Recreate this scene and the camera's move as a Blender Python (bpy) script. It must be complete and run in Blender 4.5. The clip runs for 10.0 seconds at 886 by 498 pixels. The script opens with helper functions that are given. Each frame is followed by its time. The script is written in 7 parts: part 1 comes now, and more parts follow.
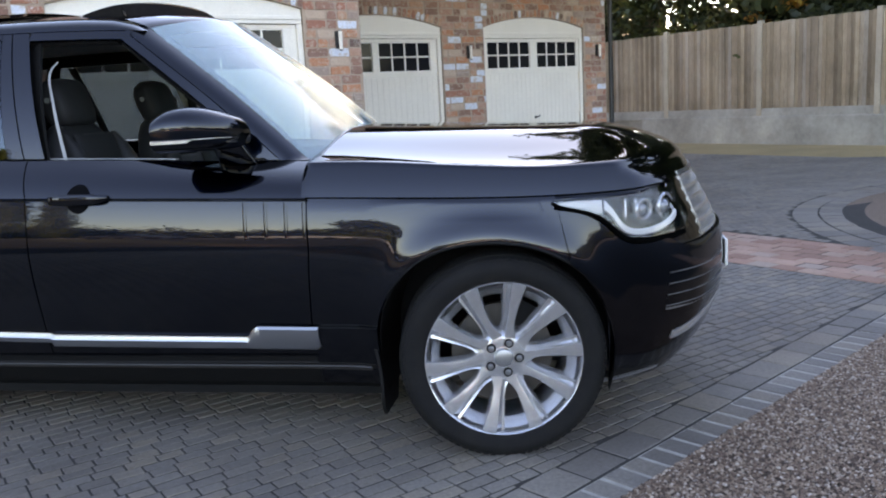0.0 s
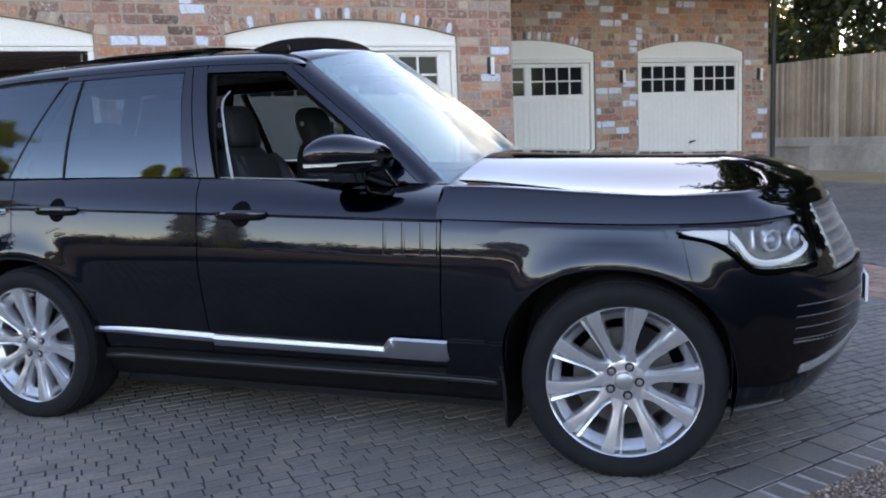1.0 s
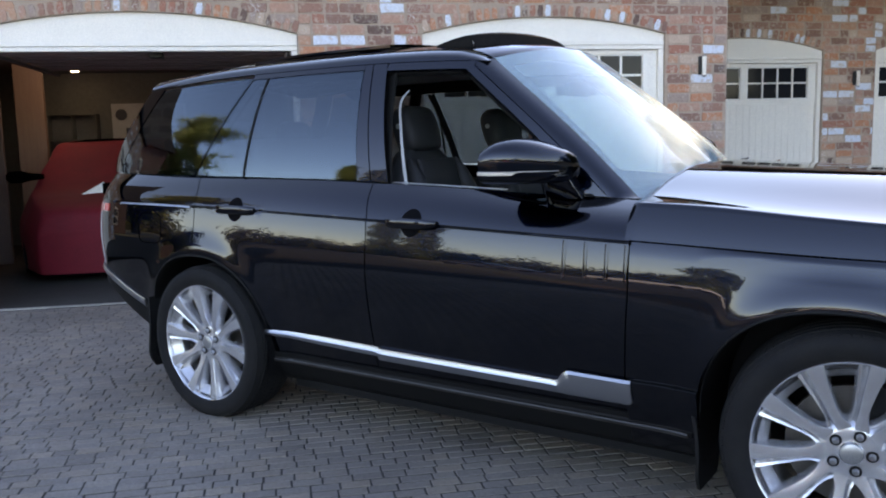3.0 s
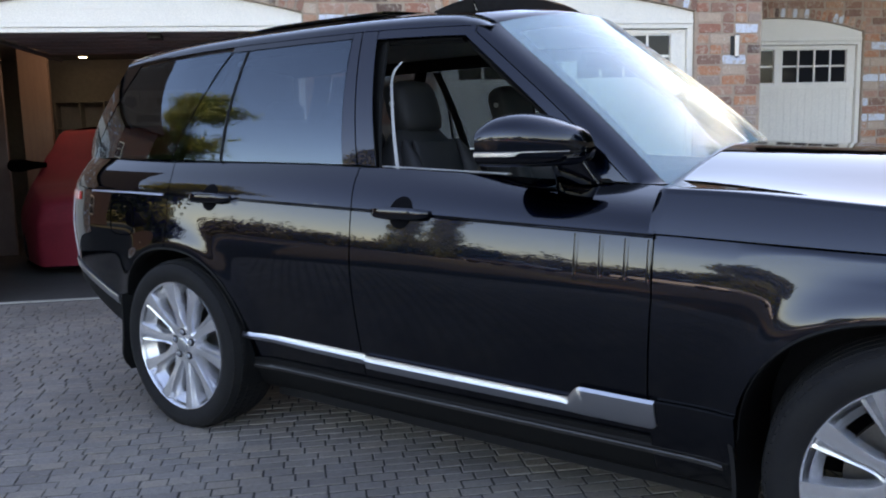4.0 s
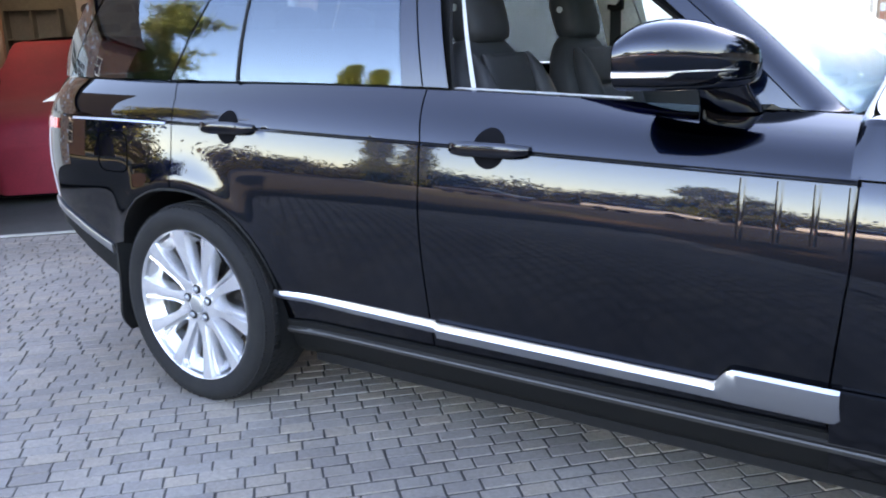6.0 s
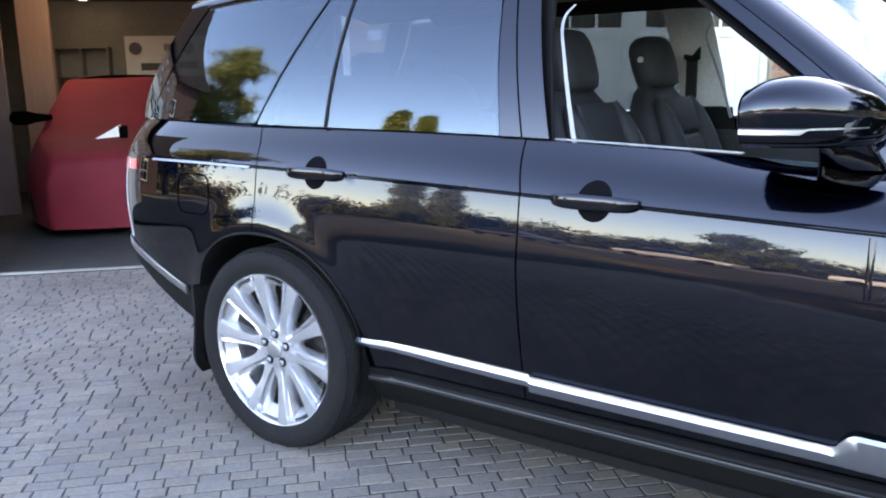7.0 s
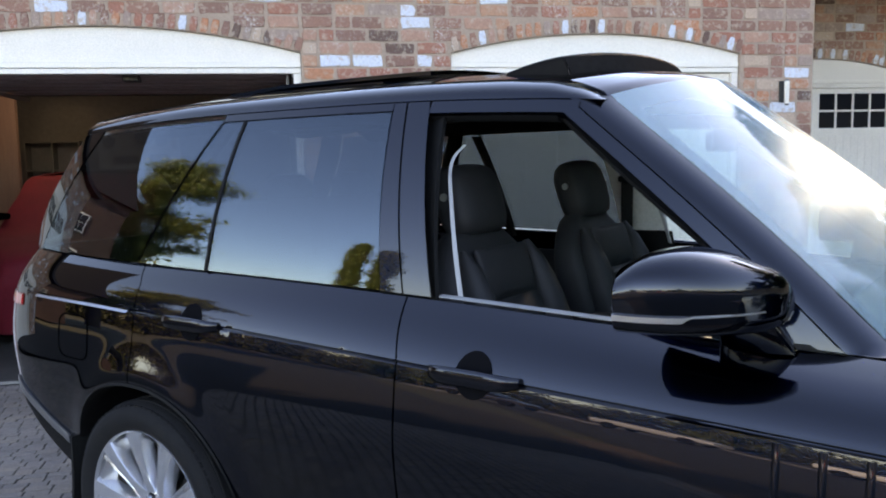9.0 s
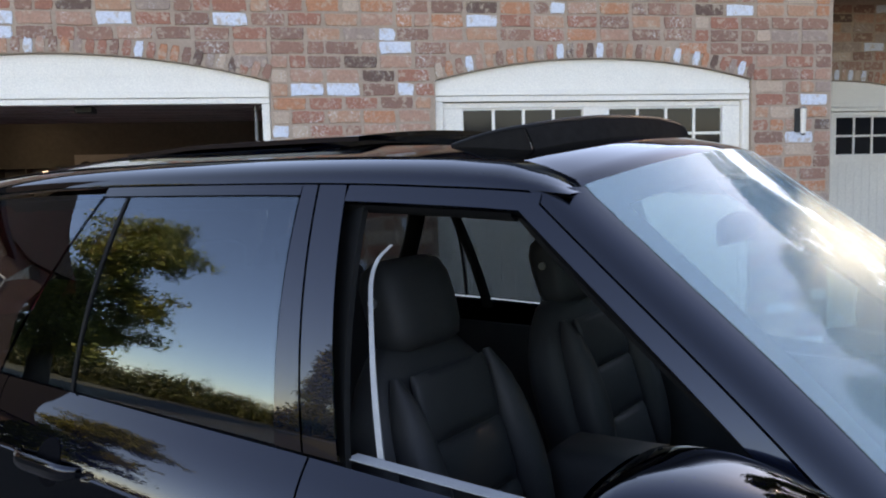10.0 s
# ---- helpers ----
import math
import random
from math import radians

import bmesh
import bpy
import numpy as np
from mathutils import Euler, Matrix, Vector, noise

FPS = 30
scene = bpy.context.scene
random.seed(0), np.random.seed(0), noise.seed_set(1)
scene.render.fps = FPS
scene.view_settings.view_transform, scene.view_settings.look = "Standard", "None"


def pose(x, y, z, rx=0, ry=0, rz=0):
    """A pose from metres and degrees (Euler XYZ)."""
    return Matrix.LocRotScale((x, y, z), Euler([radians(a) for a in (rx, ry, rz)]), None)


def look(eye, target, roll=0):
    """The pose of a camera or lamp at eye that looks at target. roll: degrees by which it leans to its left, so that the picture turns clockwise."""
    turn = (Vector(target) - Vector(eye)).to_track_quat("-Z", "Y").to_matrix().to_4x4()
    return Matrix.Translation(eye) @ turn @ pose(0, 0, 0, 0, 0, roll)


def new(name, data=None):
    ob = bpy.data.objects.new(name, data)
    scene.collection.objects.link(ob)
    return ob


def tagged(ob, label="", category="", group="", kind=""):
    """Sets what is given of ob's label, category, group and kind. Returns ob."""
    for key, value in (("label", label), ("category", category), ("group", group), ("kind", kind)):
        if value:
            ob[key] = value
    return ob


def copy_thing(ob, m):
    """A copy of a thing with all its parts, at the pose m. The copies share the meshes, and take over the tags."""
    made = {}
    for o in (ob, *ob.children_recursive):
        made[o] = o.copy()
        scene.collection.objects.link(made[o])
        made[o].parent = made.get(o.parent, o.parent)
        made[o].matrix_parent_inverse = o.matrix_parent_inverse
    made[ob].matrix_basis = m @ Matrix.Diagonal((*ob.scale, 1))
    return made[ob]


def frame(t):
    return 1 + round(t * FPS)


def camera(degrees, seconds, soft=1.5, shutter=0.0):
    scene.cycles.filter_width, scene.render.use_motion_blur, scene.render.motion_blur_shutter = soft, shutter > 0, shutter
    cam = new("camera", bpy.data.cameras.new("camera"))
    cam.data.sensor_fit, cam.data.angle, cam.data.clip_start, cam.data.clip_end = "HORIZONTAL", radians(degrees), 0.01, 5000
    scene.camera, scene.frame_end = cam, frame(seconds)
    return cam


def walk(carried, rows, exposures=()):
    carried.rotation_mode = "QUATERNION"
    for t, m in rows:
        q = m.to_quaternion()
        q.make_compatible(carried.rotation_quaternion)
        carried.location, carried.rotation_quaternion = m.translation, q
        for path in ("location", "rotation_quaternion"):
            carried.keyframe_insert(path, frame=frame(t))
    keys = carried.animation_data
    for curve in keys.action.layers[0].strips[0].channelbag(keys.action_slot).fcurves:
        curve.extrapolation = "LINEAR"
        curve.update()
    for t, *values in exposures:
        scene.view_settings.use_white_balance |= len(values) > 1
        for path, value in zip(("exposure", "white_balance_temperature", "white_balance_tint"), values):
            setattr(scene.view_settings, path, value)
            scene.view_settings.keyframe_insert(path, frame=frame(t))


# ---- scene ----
cam = camera(56.1, 10.0, 2.0)
PATH = [
    (0, (0.334, -2.901, 1.313), (-0.024, -0.965, 0.963), -3.2),
    (0.5, (0.372, -2.99, 1.322), (-0.136, -1.08, 1.010), -2.85),
    (1, (0.464, -3.032, 1.337), (-0.244, -1.182, 1.054), -2.6),
    (1.5, (0.518, -3.033, 1.35), (-0.349, -1.251, 1.082), -2.2),
    (2, (0.509, -2.983, 1.346), (-0.487, -1.269, 1.086), -1.9),
    (2.5, (0.427, -2.85, 1.352), (-0.645, -1.182, 1.092), -1.6),
    (4, (0.191, -2.224, 1.298), (-0.98, -0.627, 1.014), -1.5),
    (4.5, (0.023, -2.053, 1.228), (-1.11, -0.44, 0.886), -1.6),
    (5, (-0.133, -1.937, 1.219), (-1.194, -0.298, 0.785), -1.7),
    (6.5, (-0.62, -1.973, 1.35), (-1.717, -0.378, 0.852), -1.7),
    (7, (-0.692, -2.037, 1.349), (-1.822, -0.436, 0.947), -1.0),
    (7.5, (-0.708, -2.042, 1.379), (-1.865, -0.444, 1.05), -1.0),
    (8, (-0.697, -2.012, 1.419), (-1.863, -0.409, 1.151), -1.0),
    (8.5, (-0.652, -1.877, 1.469), (-1.808, -0.262, 1.232), -1.0),
    (9, (-0.592, -1.577, 1.531), (-1.736, 0.048, 1.311), -1.2),
    (9.5, (-0.673, -1.301, 1.589), (-1.815, 0.326, 1.378), -1.2),
    (10, (-0.793, -0.967, 1.715), (-1.954, 0.65, 1.522), -1.3),
]
walk(cam, [(t, look(eye, target, roll)) for t, eye, target, roll in PATH],
     [(0, 2.72, 11100, 25), (1.5, 2.60, 9900, 25), (2.5, 2.58, 9900, 25), (4.0, 2.62, 10400, 25), (4.5, 2.54, 10100, 25), (5.0, 3.24, 9900, 25),
      (6.4, 4.08, 10200, 25), (7.5, 3.62, 10200, 25), (8.5, 3.06, 10300, 25), (10.0, 2.48, 10600, 25)])

# ---- light ----
SUN_AZ, SUN_EL = radians(12), radians(27)
world = bpy.data.worlds.new("world")
scene.world = world
world.use_nodes = True
wn = world.node_tree
sky = wn.nodes.new("ShaderNodeTexSky")
sky.sky_type, sky.sun_disc = "NISHITA", False
sky.sun_elevation, sky.sun_rotation = SUN_EL, SUN_AZ
sky.air_density, sky.dust_density, sky.ozone_density = 1.0, 0.15, 5.0
wn.nodes["Background"].inputs["Strength"].default_value = 0.15
wn.links.new(sky.outputs["Color"], wn.nodes["Background"].inputs["Color"])
sun_data = bpy.data.lights.new("sun", "SUN")
sun_data.energy, sun_data.angle, sun_data.color = 4.0, radians(0.6), (1.0, 0.94, 0.85)
sun = new("sun", sun_data)
sun.matrix_basis = look((0, 0, 30), (-math.sin(SUN_AZ) * math.cos(SUN_EL), -math.cos(SUN_AZ) * math.cos(SUN_EL), 30 - math.sin(SUN_EL)))

# ---- helpers of this scene ----
TURN_W = radians(45.5)
MW = Matrix.Rotation(TURN_W, 4, "Z")          # garage axes: x along its front, y into it
ID = Matrix.Identity(4)


def W(x, y, z=0.0):
    return MW @ Vector((x, y, z))


def mesh_of(bm, name, smooth=False):
    bmesh.ops.recalc_face_normals(bm, faces=bm.faces) if not smooth == "keep" else None
    me = bpy.data.meshes.new(name)
    bm.to_mesh(me)
    bm.free()
    if smooth:
        me.shade_smooth()
    return me


def part(name, bm, material, parent=None, label="", smooth=False, sharp=40):
    me = mesh_of(bm, name, smooth)
    if smooth and sharp:
        me.set_sharp_from_angle(angle=radians(sharp))
    ob = new(name, me)
    me.materials.append(material)
    if parent:
        ob.parent = parent
    if label:
        ob["label"] = label
    return ob


def empty(name, m=ID, label="", category="", group="", kind=""):
    ob = new(name)
    ob.empty_display_size = 0.1
    ob.matrix_basis = m
    return tagged(ob, label, category, group, kind)


def box(bm, x0, y0, z0, x1, y1, z1, bevel=0.0, m=ID):
    c = ((x0 + x1) / 2, (y0 + y1) / 2, (z0 + z1) / 2)
    r = bmesh.ops.create_cube(bm, size=1, matrix=m @ Matrix.LocRotScale(c, None, (abs(x1 - x0), abs(y1 - y0), abs(z1 - z0))))
    if bevel:
        es = list({e for v in r["verts"] for e in v.link_edges})
        bmesh.ops.bevel(bm, geom=es, offset=bevel, segments=2, profile=0.5, affect="EDGES")
    return bm


def boxed(*a, **k):
    return box(bmesh.new(), *a, **k)


def cyl(bm, p, q, r0, r1=None, n=16, caps=True):
    p, q = Vector(p), Vector(q)
    m = Matrix.Translation((p + q) / 2) @ (q - p).to_track_quat("Z", "Y").to_matrix().to_4x4()
    bmesh.ops.create_cone(bm, cap_ends=caps, segments=n, radius1=r0, radius2=r0 if r1 is None else r1, depth=(q - p).length, matrix=m)
    return bm


def grid(bm, rows, flip=False, close=False):
    """Quads over rows of points."""
    vs = [[bm.verts.new(p) for p in row] for row in rows]
    for a, b in zip(vs, vs[1:]):
        n = len(a)
        for i in range(n if close else n - 1):
            q = (a[i], a[(i + 1) % n], b[(i + 1) % n], b[i])
            try:
                bm.faces.new(q[::-1] if flip else q)
            except ValueError:
                pass
    return vs


def thick(bm, d):
    """Gives an open sheet thickness d, inwards."""
    bmesh.ops.recalc_face_normals(bm, faces=bm.faces)
    bm.normal_update()
    faces, rim = bm.faces[:], [e for e in bm.edges if e.is_boundary]
    rim = [(e.verts[0], e.verts[1], e.link_loops[0].vert == e.verts[0]) for e in rim]
    twin = {v: bm.verts.new(v.co - v.normal * d) for v in bm.verts[:]}
    for f in faces:
        bm.faces.new([twin[v] for v in f.verts][::-1])
    for a, b, ahead in rim:
        q = (a, twin[a], twin[b], b) if ahead else (b, twin[b], twin[a], a)
        bm.faces.new(q)
    return bm


def prism(bm, pts, axis_a, axis_b, normal, depth, origin=(0, 0, 0)):
    """A flat outline pts (a, b) pushed along normal by depth."""
    A, B, N, O = Vector(axis_a), Vector(axis_b), Vector(normal), Vector(origin)
    f = [bm.verts.new(O + A * a + B * b) for a, b in pts]
    k = [bm.verts.new(O + A * a + B * b + N * depth) for a, b in pts]
    bm.faces.new(f)
    bm.faces.new(k[::-1])
    for i in range(len(pts)):
        j = (i + 1) % len(pts)
        bm.faces.new((f[i], k[i], k[j], f[j]))
    return bm


def spline(pts, n):
    """A smooth line through pts, n points for each stretch."""
    P = [np.array(p, float) for p in pts]
    P = [2 * P[0] - P[1]] + P + [2 * P[-1] - P[-2]]
    out = []
    for a, b, c, d in zip(P, P[1:], P[2:], P[3:]):
        for i in range(n):
            t = i / n
            out.append(0.5 * (2 * b + (c - a) * t + (2 * a - 5 * b + 4 * c - d) * t * t + (3 * b - a - 3 * c + d) * t ** 3))
    out.append(P[-2])
    return out


def curve1(xs, ys):
    """A smooth monotone-ish function through knots."""
    xs, ys = np.array(xs, float), np.array(ys, float)
    m = np.gradient(ys, xs)

    def f(x):
        x = min(max(x, xs[0]), xs[-1])
        i = min(int(np.searchsorted(xs, x, side="right")) - 1, len(xs) - 2)
        h = xs[i + 1] - xs[i]
        t = (x - xs[i]) / h
        return float((2 * t ** 3 - 3 * t * t + 1) * ys[i] + (t ** 3 - 2 * t * t + t) * h * m[i] + (3 * t * t - 2 * t ** 3) * ys[i + 1] + (t ** 3 - t * t) * h * m[i + 1])
    return f


def tube(bm, pts, r, n=8):
    """A round bar along pts."""
    rows = []
    pts = [Vector(p) for p in pts]
    for i, p in enumerate(pts):
        d = (pts[min(i + 1, len(pts) - 1)] - pts[max(i - 1, 0)]).normalized()
        q = d.to_track_quat("Z", "Y")
        rr = r[i] if isinstance(r, (list, tuple)) else r
        rows.append([p + q @ Vector((math.cos(a) * rr, math.sin(a) * rr, 0)) for a in np.linspace(0, 2 * math.pi, n, endpoint=False)])
    vs = grid(bm, rows, close=True)
    bm.faces.new(vs[0][::-1])
    bm.faces.new(vs[-1])
    return bm



# ---- materials ----
def material(name, base=(0.5, 0.5, 0.5), rough=0.5, metal=0.0, **k):
    m = bpy.data.materials.new(name)
    m.use_nodes = True
    b = m.node_tree.nodes["Principled BSDF"]
    b.inputs["Base Color"].default_value = (*base, 1)
    b.inputs["Roughness"].default_value = rough
    b.inputs["Metallic"].default_value = metal
    for key, v in k.items():
        b.inputs[key.replace("_", " ")].default_value = v
    return m


def node(m, kind, **k):
    n = m.node_tree.nodes.new(kind)
    for key, v in k.items():
        if key in n.inputs.keys():
            n.inputs[key].default_value = v
        else:
            setattr(n, key, v)
    return n


def link(m, a, out, b, inp):
    m.node_tree.links.new(a.outputs[out], b.inputs[inp])


def bsdf(m):
    return m.node_tree.nodes["Principled BSDF"]


def noise_tex(m, scale, detail=6, rough=0.6, coords="Object", stretch=None):
    tc = node(m, "ShaderNodeTexCoord")
    n = node(m, "ShaderNodeTexNoise", Scale=scale, Detail=detail, Roughness=rough)
    if stretch:
        mp = node(m, "ShaderNodeMapping", Scale=stretch)
        link(m, tc, coords, mp, "Vector")
        link(m, mp, "Vector", n, "Vector")
    else:
        link(m, tc, coords, n, "Vector")
    return n


def ramp(m, src, out, stops):
    r = node(m, "ShaderNodeValToRGB")
    link(m, src, out, r, "Fac")
    e = r.color_ramp.elements
    while len(e) < len(stops):
        e.new(0.5)
    for el, (p, c) in zip(e, stops):
        el.position = p
        el.color = (*c, 1) if len(c) == 3 else c
    return r


def mixc(m, a, b, fac, mode="MIX"):
    """Mix of two sockets (node, output) by fac: number or socket."""
    x = node(m, "ShaderNodeMix", data_type="RGBA", blend_type=mode)
    for sock, v in (("A", a), ("B", b)):
        tgt = [s for s in x.inputs if s.name == sock and s.type == "RGBA"][0]
        if isinstance(v, tuple) and hasattr(v[0], "outputs"):
            m.node_tree.links.new(v[0].outputs[v[1]], tgt)
        else:
            tgt.default_value = (*v, 1)
    if isinstance(fac, tuple):
        m.node_tree.links.new(fac[0].outputs[fac[1]], x.inputs[0])
    else:
        x.inputs[0].default_value = fac
    return x


def mix_out(x):
    return [s for s in x.outputs if s.type == "RGBA"][0]


def to_base(m, x, inp="Base Color"):
    m.node_tree.links.new(mix_out(x) if x.bl_idname == "ShaderNodeMix" else x.outputs[0], bsdf(m).inputs[inp])


def bump(m, src, out, strength=0.3, dist=0.01):
    b = node(m, "ShaderNodeBump", Strength=strength, Distance=dist)
    link(m, src, out, b, "Height")
    link(m, b, "Normal", bsdf(m), "Normal")
    return b


def worn(name, a, b, scale, rough=0.6, bump_s=0.2, fine=None, dist=0.005, metal=0.0, stretch=None, spec=None):
    """Two tones mixed by noise, with finer grain over them."""
    m = material(name, a, rough, metal)
    if spec is not None:
        bsdf(m).inputs["Specular IOR Level"].default_value = spec
    n1 = noise_tex(m, scale, stretch=stretch)
    n2 = noise_tex(m, fine or scale * 14, 8, 0.7, stretch=stretch)
    r = ramp(m, n1, "Fac", [(0.3, a), (0.7, b)])
    r2 = ramp(m, n2, "Fac", [(0.25, (0.72, 0.72, 0.72)), (0.75, (1.15, 1.15, 1.15))])
    to_base(m, mixc(m, (r, "Color"), (r2, "Color"), 0.8, "MULTIPLY"))
    bump(m, n2, "Fac", bump_s, dist)
    return m


def pieces(name, stops, island, rough=0.85, fleck=None, grain=60, bump_s=0.5, dist=0.004, stain=None, stretch=None):
    """Stone or brick pieces, each with a tone of its own."""
    m = material(name, rough=rough)
    src = (node(m, "ShaderNodeNewGeometry"), "Random Per Island") if island else (node(m, "ShaderNodeObjectInfo"), "Random")
    r = ramp(m, *src, stops)
    r.color_ramp.interpolation = "CONSTANT" if fleck else "LINEAR"
    tc = node(m, "ShaderNodeTexCoord")
    geo = node(m, "ShaderNodeNewGeometry")
    n = node(m, "ShaderNodeTexNoise", Scale=grain, Detail=8, Roughness=0.75)
    if stretch:
        mp = node(m, "ShaderNodeMapping", Scale=stretch)
        link(m, geo, "Position", mp, "Vector")
        link(m, mp, "Vector", n, "Vector")
    else:
        link(m, geo, "Position", n, "Vector")
    r2 = ramp(m, n, "Fac", [(0.3, (0.7, 0.7, 0.7) if fleck else (0.62, 0.62, 0.62)), (0.7, (1.25, 1.25, 1.25))])
    x = mixc(m, (r, "Color"), (r2, "Color"), 0.85, "MULTIPLY")
    last = x
    if fleck:
        n3 = node(m, "ShaderNodeTexNoise", Scale=19, Detail=5, Roughness=0.7)
        link(m, geo, "Position", n3, "Vector")
        r3 = ramp(m, n3, "Fac", [(0.53, (0, 0, 0)), (0.62, (0.75, 0.75, 0.75))])
        n5 = node(m, "ShaderNodeTexNoise", Scale=55, Detail=7, Roughness=0.8)      # lime and old paint in patches
        link(m, geo, "Position", n5, "Vector")
        n6 = node(m, "ShaderNodeTexNoise", Scale=3.2, Detail=3, Roughness=0.6)
        link(m, geo, "Position", n6, "Vector")
        r5 = ramp(m, n5, "Fac", [(0.52, (0, 0, 0)), (0.60, (0.9, 0.9, 0.9))])
        r6 = ramp(m, n6, "Fac", [(0.50, (0, 0, 0)), (0.64, (1, 1, 1))])
        lime = mixc(m, (r5, "Color"), (r6, "Color"), 1.0, "MULTIPLY")
        x2 = node(m, "ShaderNodeMix", data_type="RGBA")
        m.node_tree.links.new(mix_out(lime), x2.inputs[0])
        m.node_tree.links.new(mix_out(x), x2.inputs[6])
        x2.inputs[7].default_value = (0.72, 0.68, 0.62, 1)
        x = x2
        y = node(m, "ShaderNodeMix", data_type="RGBA")
        m.node_tree.links.new(r3.outputs["Color"], y.inputs[0])
        m.node_tree.links.new(mix_out(x), y.inputs[6])
        y.inputs[7].default_value = (*fleck, 1)
        last = y
    if stain:
        n4 = node(m, "ShaderNodeTexNoise", Scale=0.9, Detail=5, Roughness=0.6)
        link(m, geo, "Position", n4, "Vector")
        r4 = ramp(m, n4, "Fac", [(0.35, stain), (0.65, (1.1, 1.1, 1.1))])
        z = node(m, "ShaderNodeMix", data_type="RGBA", blend_type="MULTIPLY")
        z.inputs[0].default_value = 1.0
        m.node_tree.links.new(mix_out(last), z.inputs[6])
        m.node_tree.links.new(r4.outputs["Color"], z.inputs[7])
        last = z
    to_base(m, last)
    bump(m, n, "Fac", bump_s, dist)
    return m


BRICK = [(0.0, (0.40, 0.155, 0.105)), (0.13, (0.53, 0.215, 0.12)), (0.25, (0.34, 0.165, 0.12)), (0.37, (0.47, 0.25, 0.18)),
         (0.50, (0.28, 0.14, 0.105)), (0.59, (0.37, 0.255, 0.21)), (0.66, (0.50, 0.255, 0.165)), (0.77, (0.16, 0.09, 0.07)), (0.82, (0.53, 0.37, 0.28)), (0.89, (0.66, 0.69, 0.76))]
M_brick = pieces("brick_each", BRICK, False, fleck=(0.52, 0.385, 0.29))
M_brick_rest = pieces("brick_rest", BRICK, True, fleck=(0.52, 0.385, 0.29))
M_mortar = worn("mortar", (0.50, 0.36, 0.275), (0.40, 0.285, 0.215), 3, 0.95, 0.4)
SETT = [(0.0, (0.175, 0.152, 0.133)), (0.25, (0.195, 0.173, 0.153)), (0.5, (0.216, 0.184, 0.154)), (0.7, (0.21, 0.187, 0.164)), (0.88, (0.236, 0.198, 0.161)), (1.0, (0.262, 0.217, 0.173))]
M_sett = pieces("sett_each", SETT, False, 0.66, stain=(0.74, 0.72, 0.72))
M_sett_rest = pieces("sett_rest", SETT, True, 0.66, stain=(0.74, 0.72, 0.72))
REDS = [(0.0, (0.30, 0.155, 0.115)), (0.4, (0.39, 0.21, 0.155)), (0.8, (0.46, 0.28, 0.21)), (1.0, (0.36, 0.26, 0.21))]
M_red_sett = pieces("red_sett_each", REDS, False, 0.85, stain=(0.8, 0.78, 0.76))
M_bed = worn("jointing_sand", (0.044, 0.040, 0.036), (0.030, 0.027, 0.024), 5, 0.95, 0.4)
M_white = worn("white_paint", (0.92, 0.84, 0.74), (0.87, 0.79, 0.695), 2.5, 0.42, 0.05, 90)
M_pane_dark = material("dark_pane", (0.012, 0.013, 0.016), 0.06, Specular_IOR_Level=0.2)
M_iron = worn("black_iron", (0.02, 0.02, 0.02), (0.035, 0.033, 0.03), 20, 0.5, 0.2)
M_paint = material("black_paint", (0.0015, 0.0042, 0.0115), 0.25, 1.0, Specular_Tint=(0.06, 0.10, 0.22, 1), Coat_Weight=1.0, Coat_Roughness=0.03, Coat_IOR=1.5)
nz = noise_tex(M_paint, 5.0, 2, 0.5)            # faint waviness of the panels
bp = node(M_paint, "ShaderNodeBump", Strength=0.10, Distance=0.004)
link(M_paint, nz, "Fac", bp, "Height")
link(M_paint, bp, "Normal", bsdf(M_paint), "Coat Normal")
# road film that dulls the gloss of the lower body
pos = node(M_paint, "ShaderNodeNewGeometry")
sep = node(M_paint, "ShaderNodeSeparateXYZ")
link(M_paint, pos, "Position", sep, "Vector")
film_r = ramp(M_paint, sep, "Z", [(0.50, (0.13, 0.13, 0.13)), (0.84, (0.02, 0.02, 0.02))])
link(M_paint, film_r, "Color", bsdf(M_paint), "Coat Roughness")
M_gloss = material("gloss_black", (0.0015, 0.0042, 0.0115), 0.25, 1.0, Specular_Tint=(0.06, 0.10, 0.22, 1), Coat_Weight=1.0, Coat_Roughness=0.012, Coat_IOR=1.5)
M_plastic = worn("black_plastic", (0.007, 0.007, 0.0075), (0.009, 0.009, 0.009), 30, 0.6, 0.1, spec=0.12)
M_rubber = worn("tyre_rubber", (0.008, 0.008, 0.009), (0.013, 0.0125, 0.012), 12, 0.85, 0.15, spec=0.2)
M_chrome = material("satin_chrome", (0.44, 0.45, 0.47), 0.3, 1.0)
M_silver = worn("silver_alloy", (0.68, 0.68, 0.70), (0.60, 0.60, 0.62), 9, 0.24, 0.02, metal=0.8)
M_brush = worn("satin_silver", (0.46, 0.47, 0.48), (0.42, 0.43, 0.44), 12, 0.33, 0.03, metal=0.9)
M_bead = worn("grey_sill_bead", (0.03, 0.028, 0.027), (0.024, 0.022, 0.021), 14, 0.45, 0.05)
M_steel = worn("brake_steel", (0.12, 0.115, 0.11), (0.08, 0.07, 0.065), 14, 0.5, 0.1, metal=0.9)
M_leather = worn("black_leather", (0.024, 0.024, 0.026), (0.032, 0.032, 0.034), 8, 0.6, 0.25, 260, 0.002, spec=0.3)
M_lining = worn("grey_lining", (0.74, 0.73, 0.71), (0.68, 0.67, 0.65), 6, 0.9, 0.1)
M_frit = material("printed_black_band", (0.006, 0.006, 0.007), 0.9, Specular_IOR_Level=0.0)
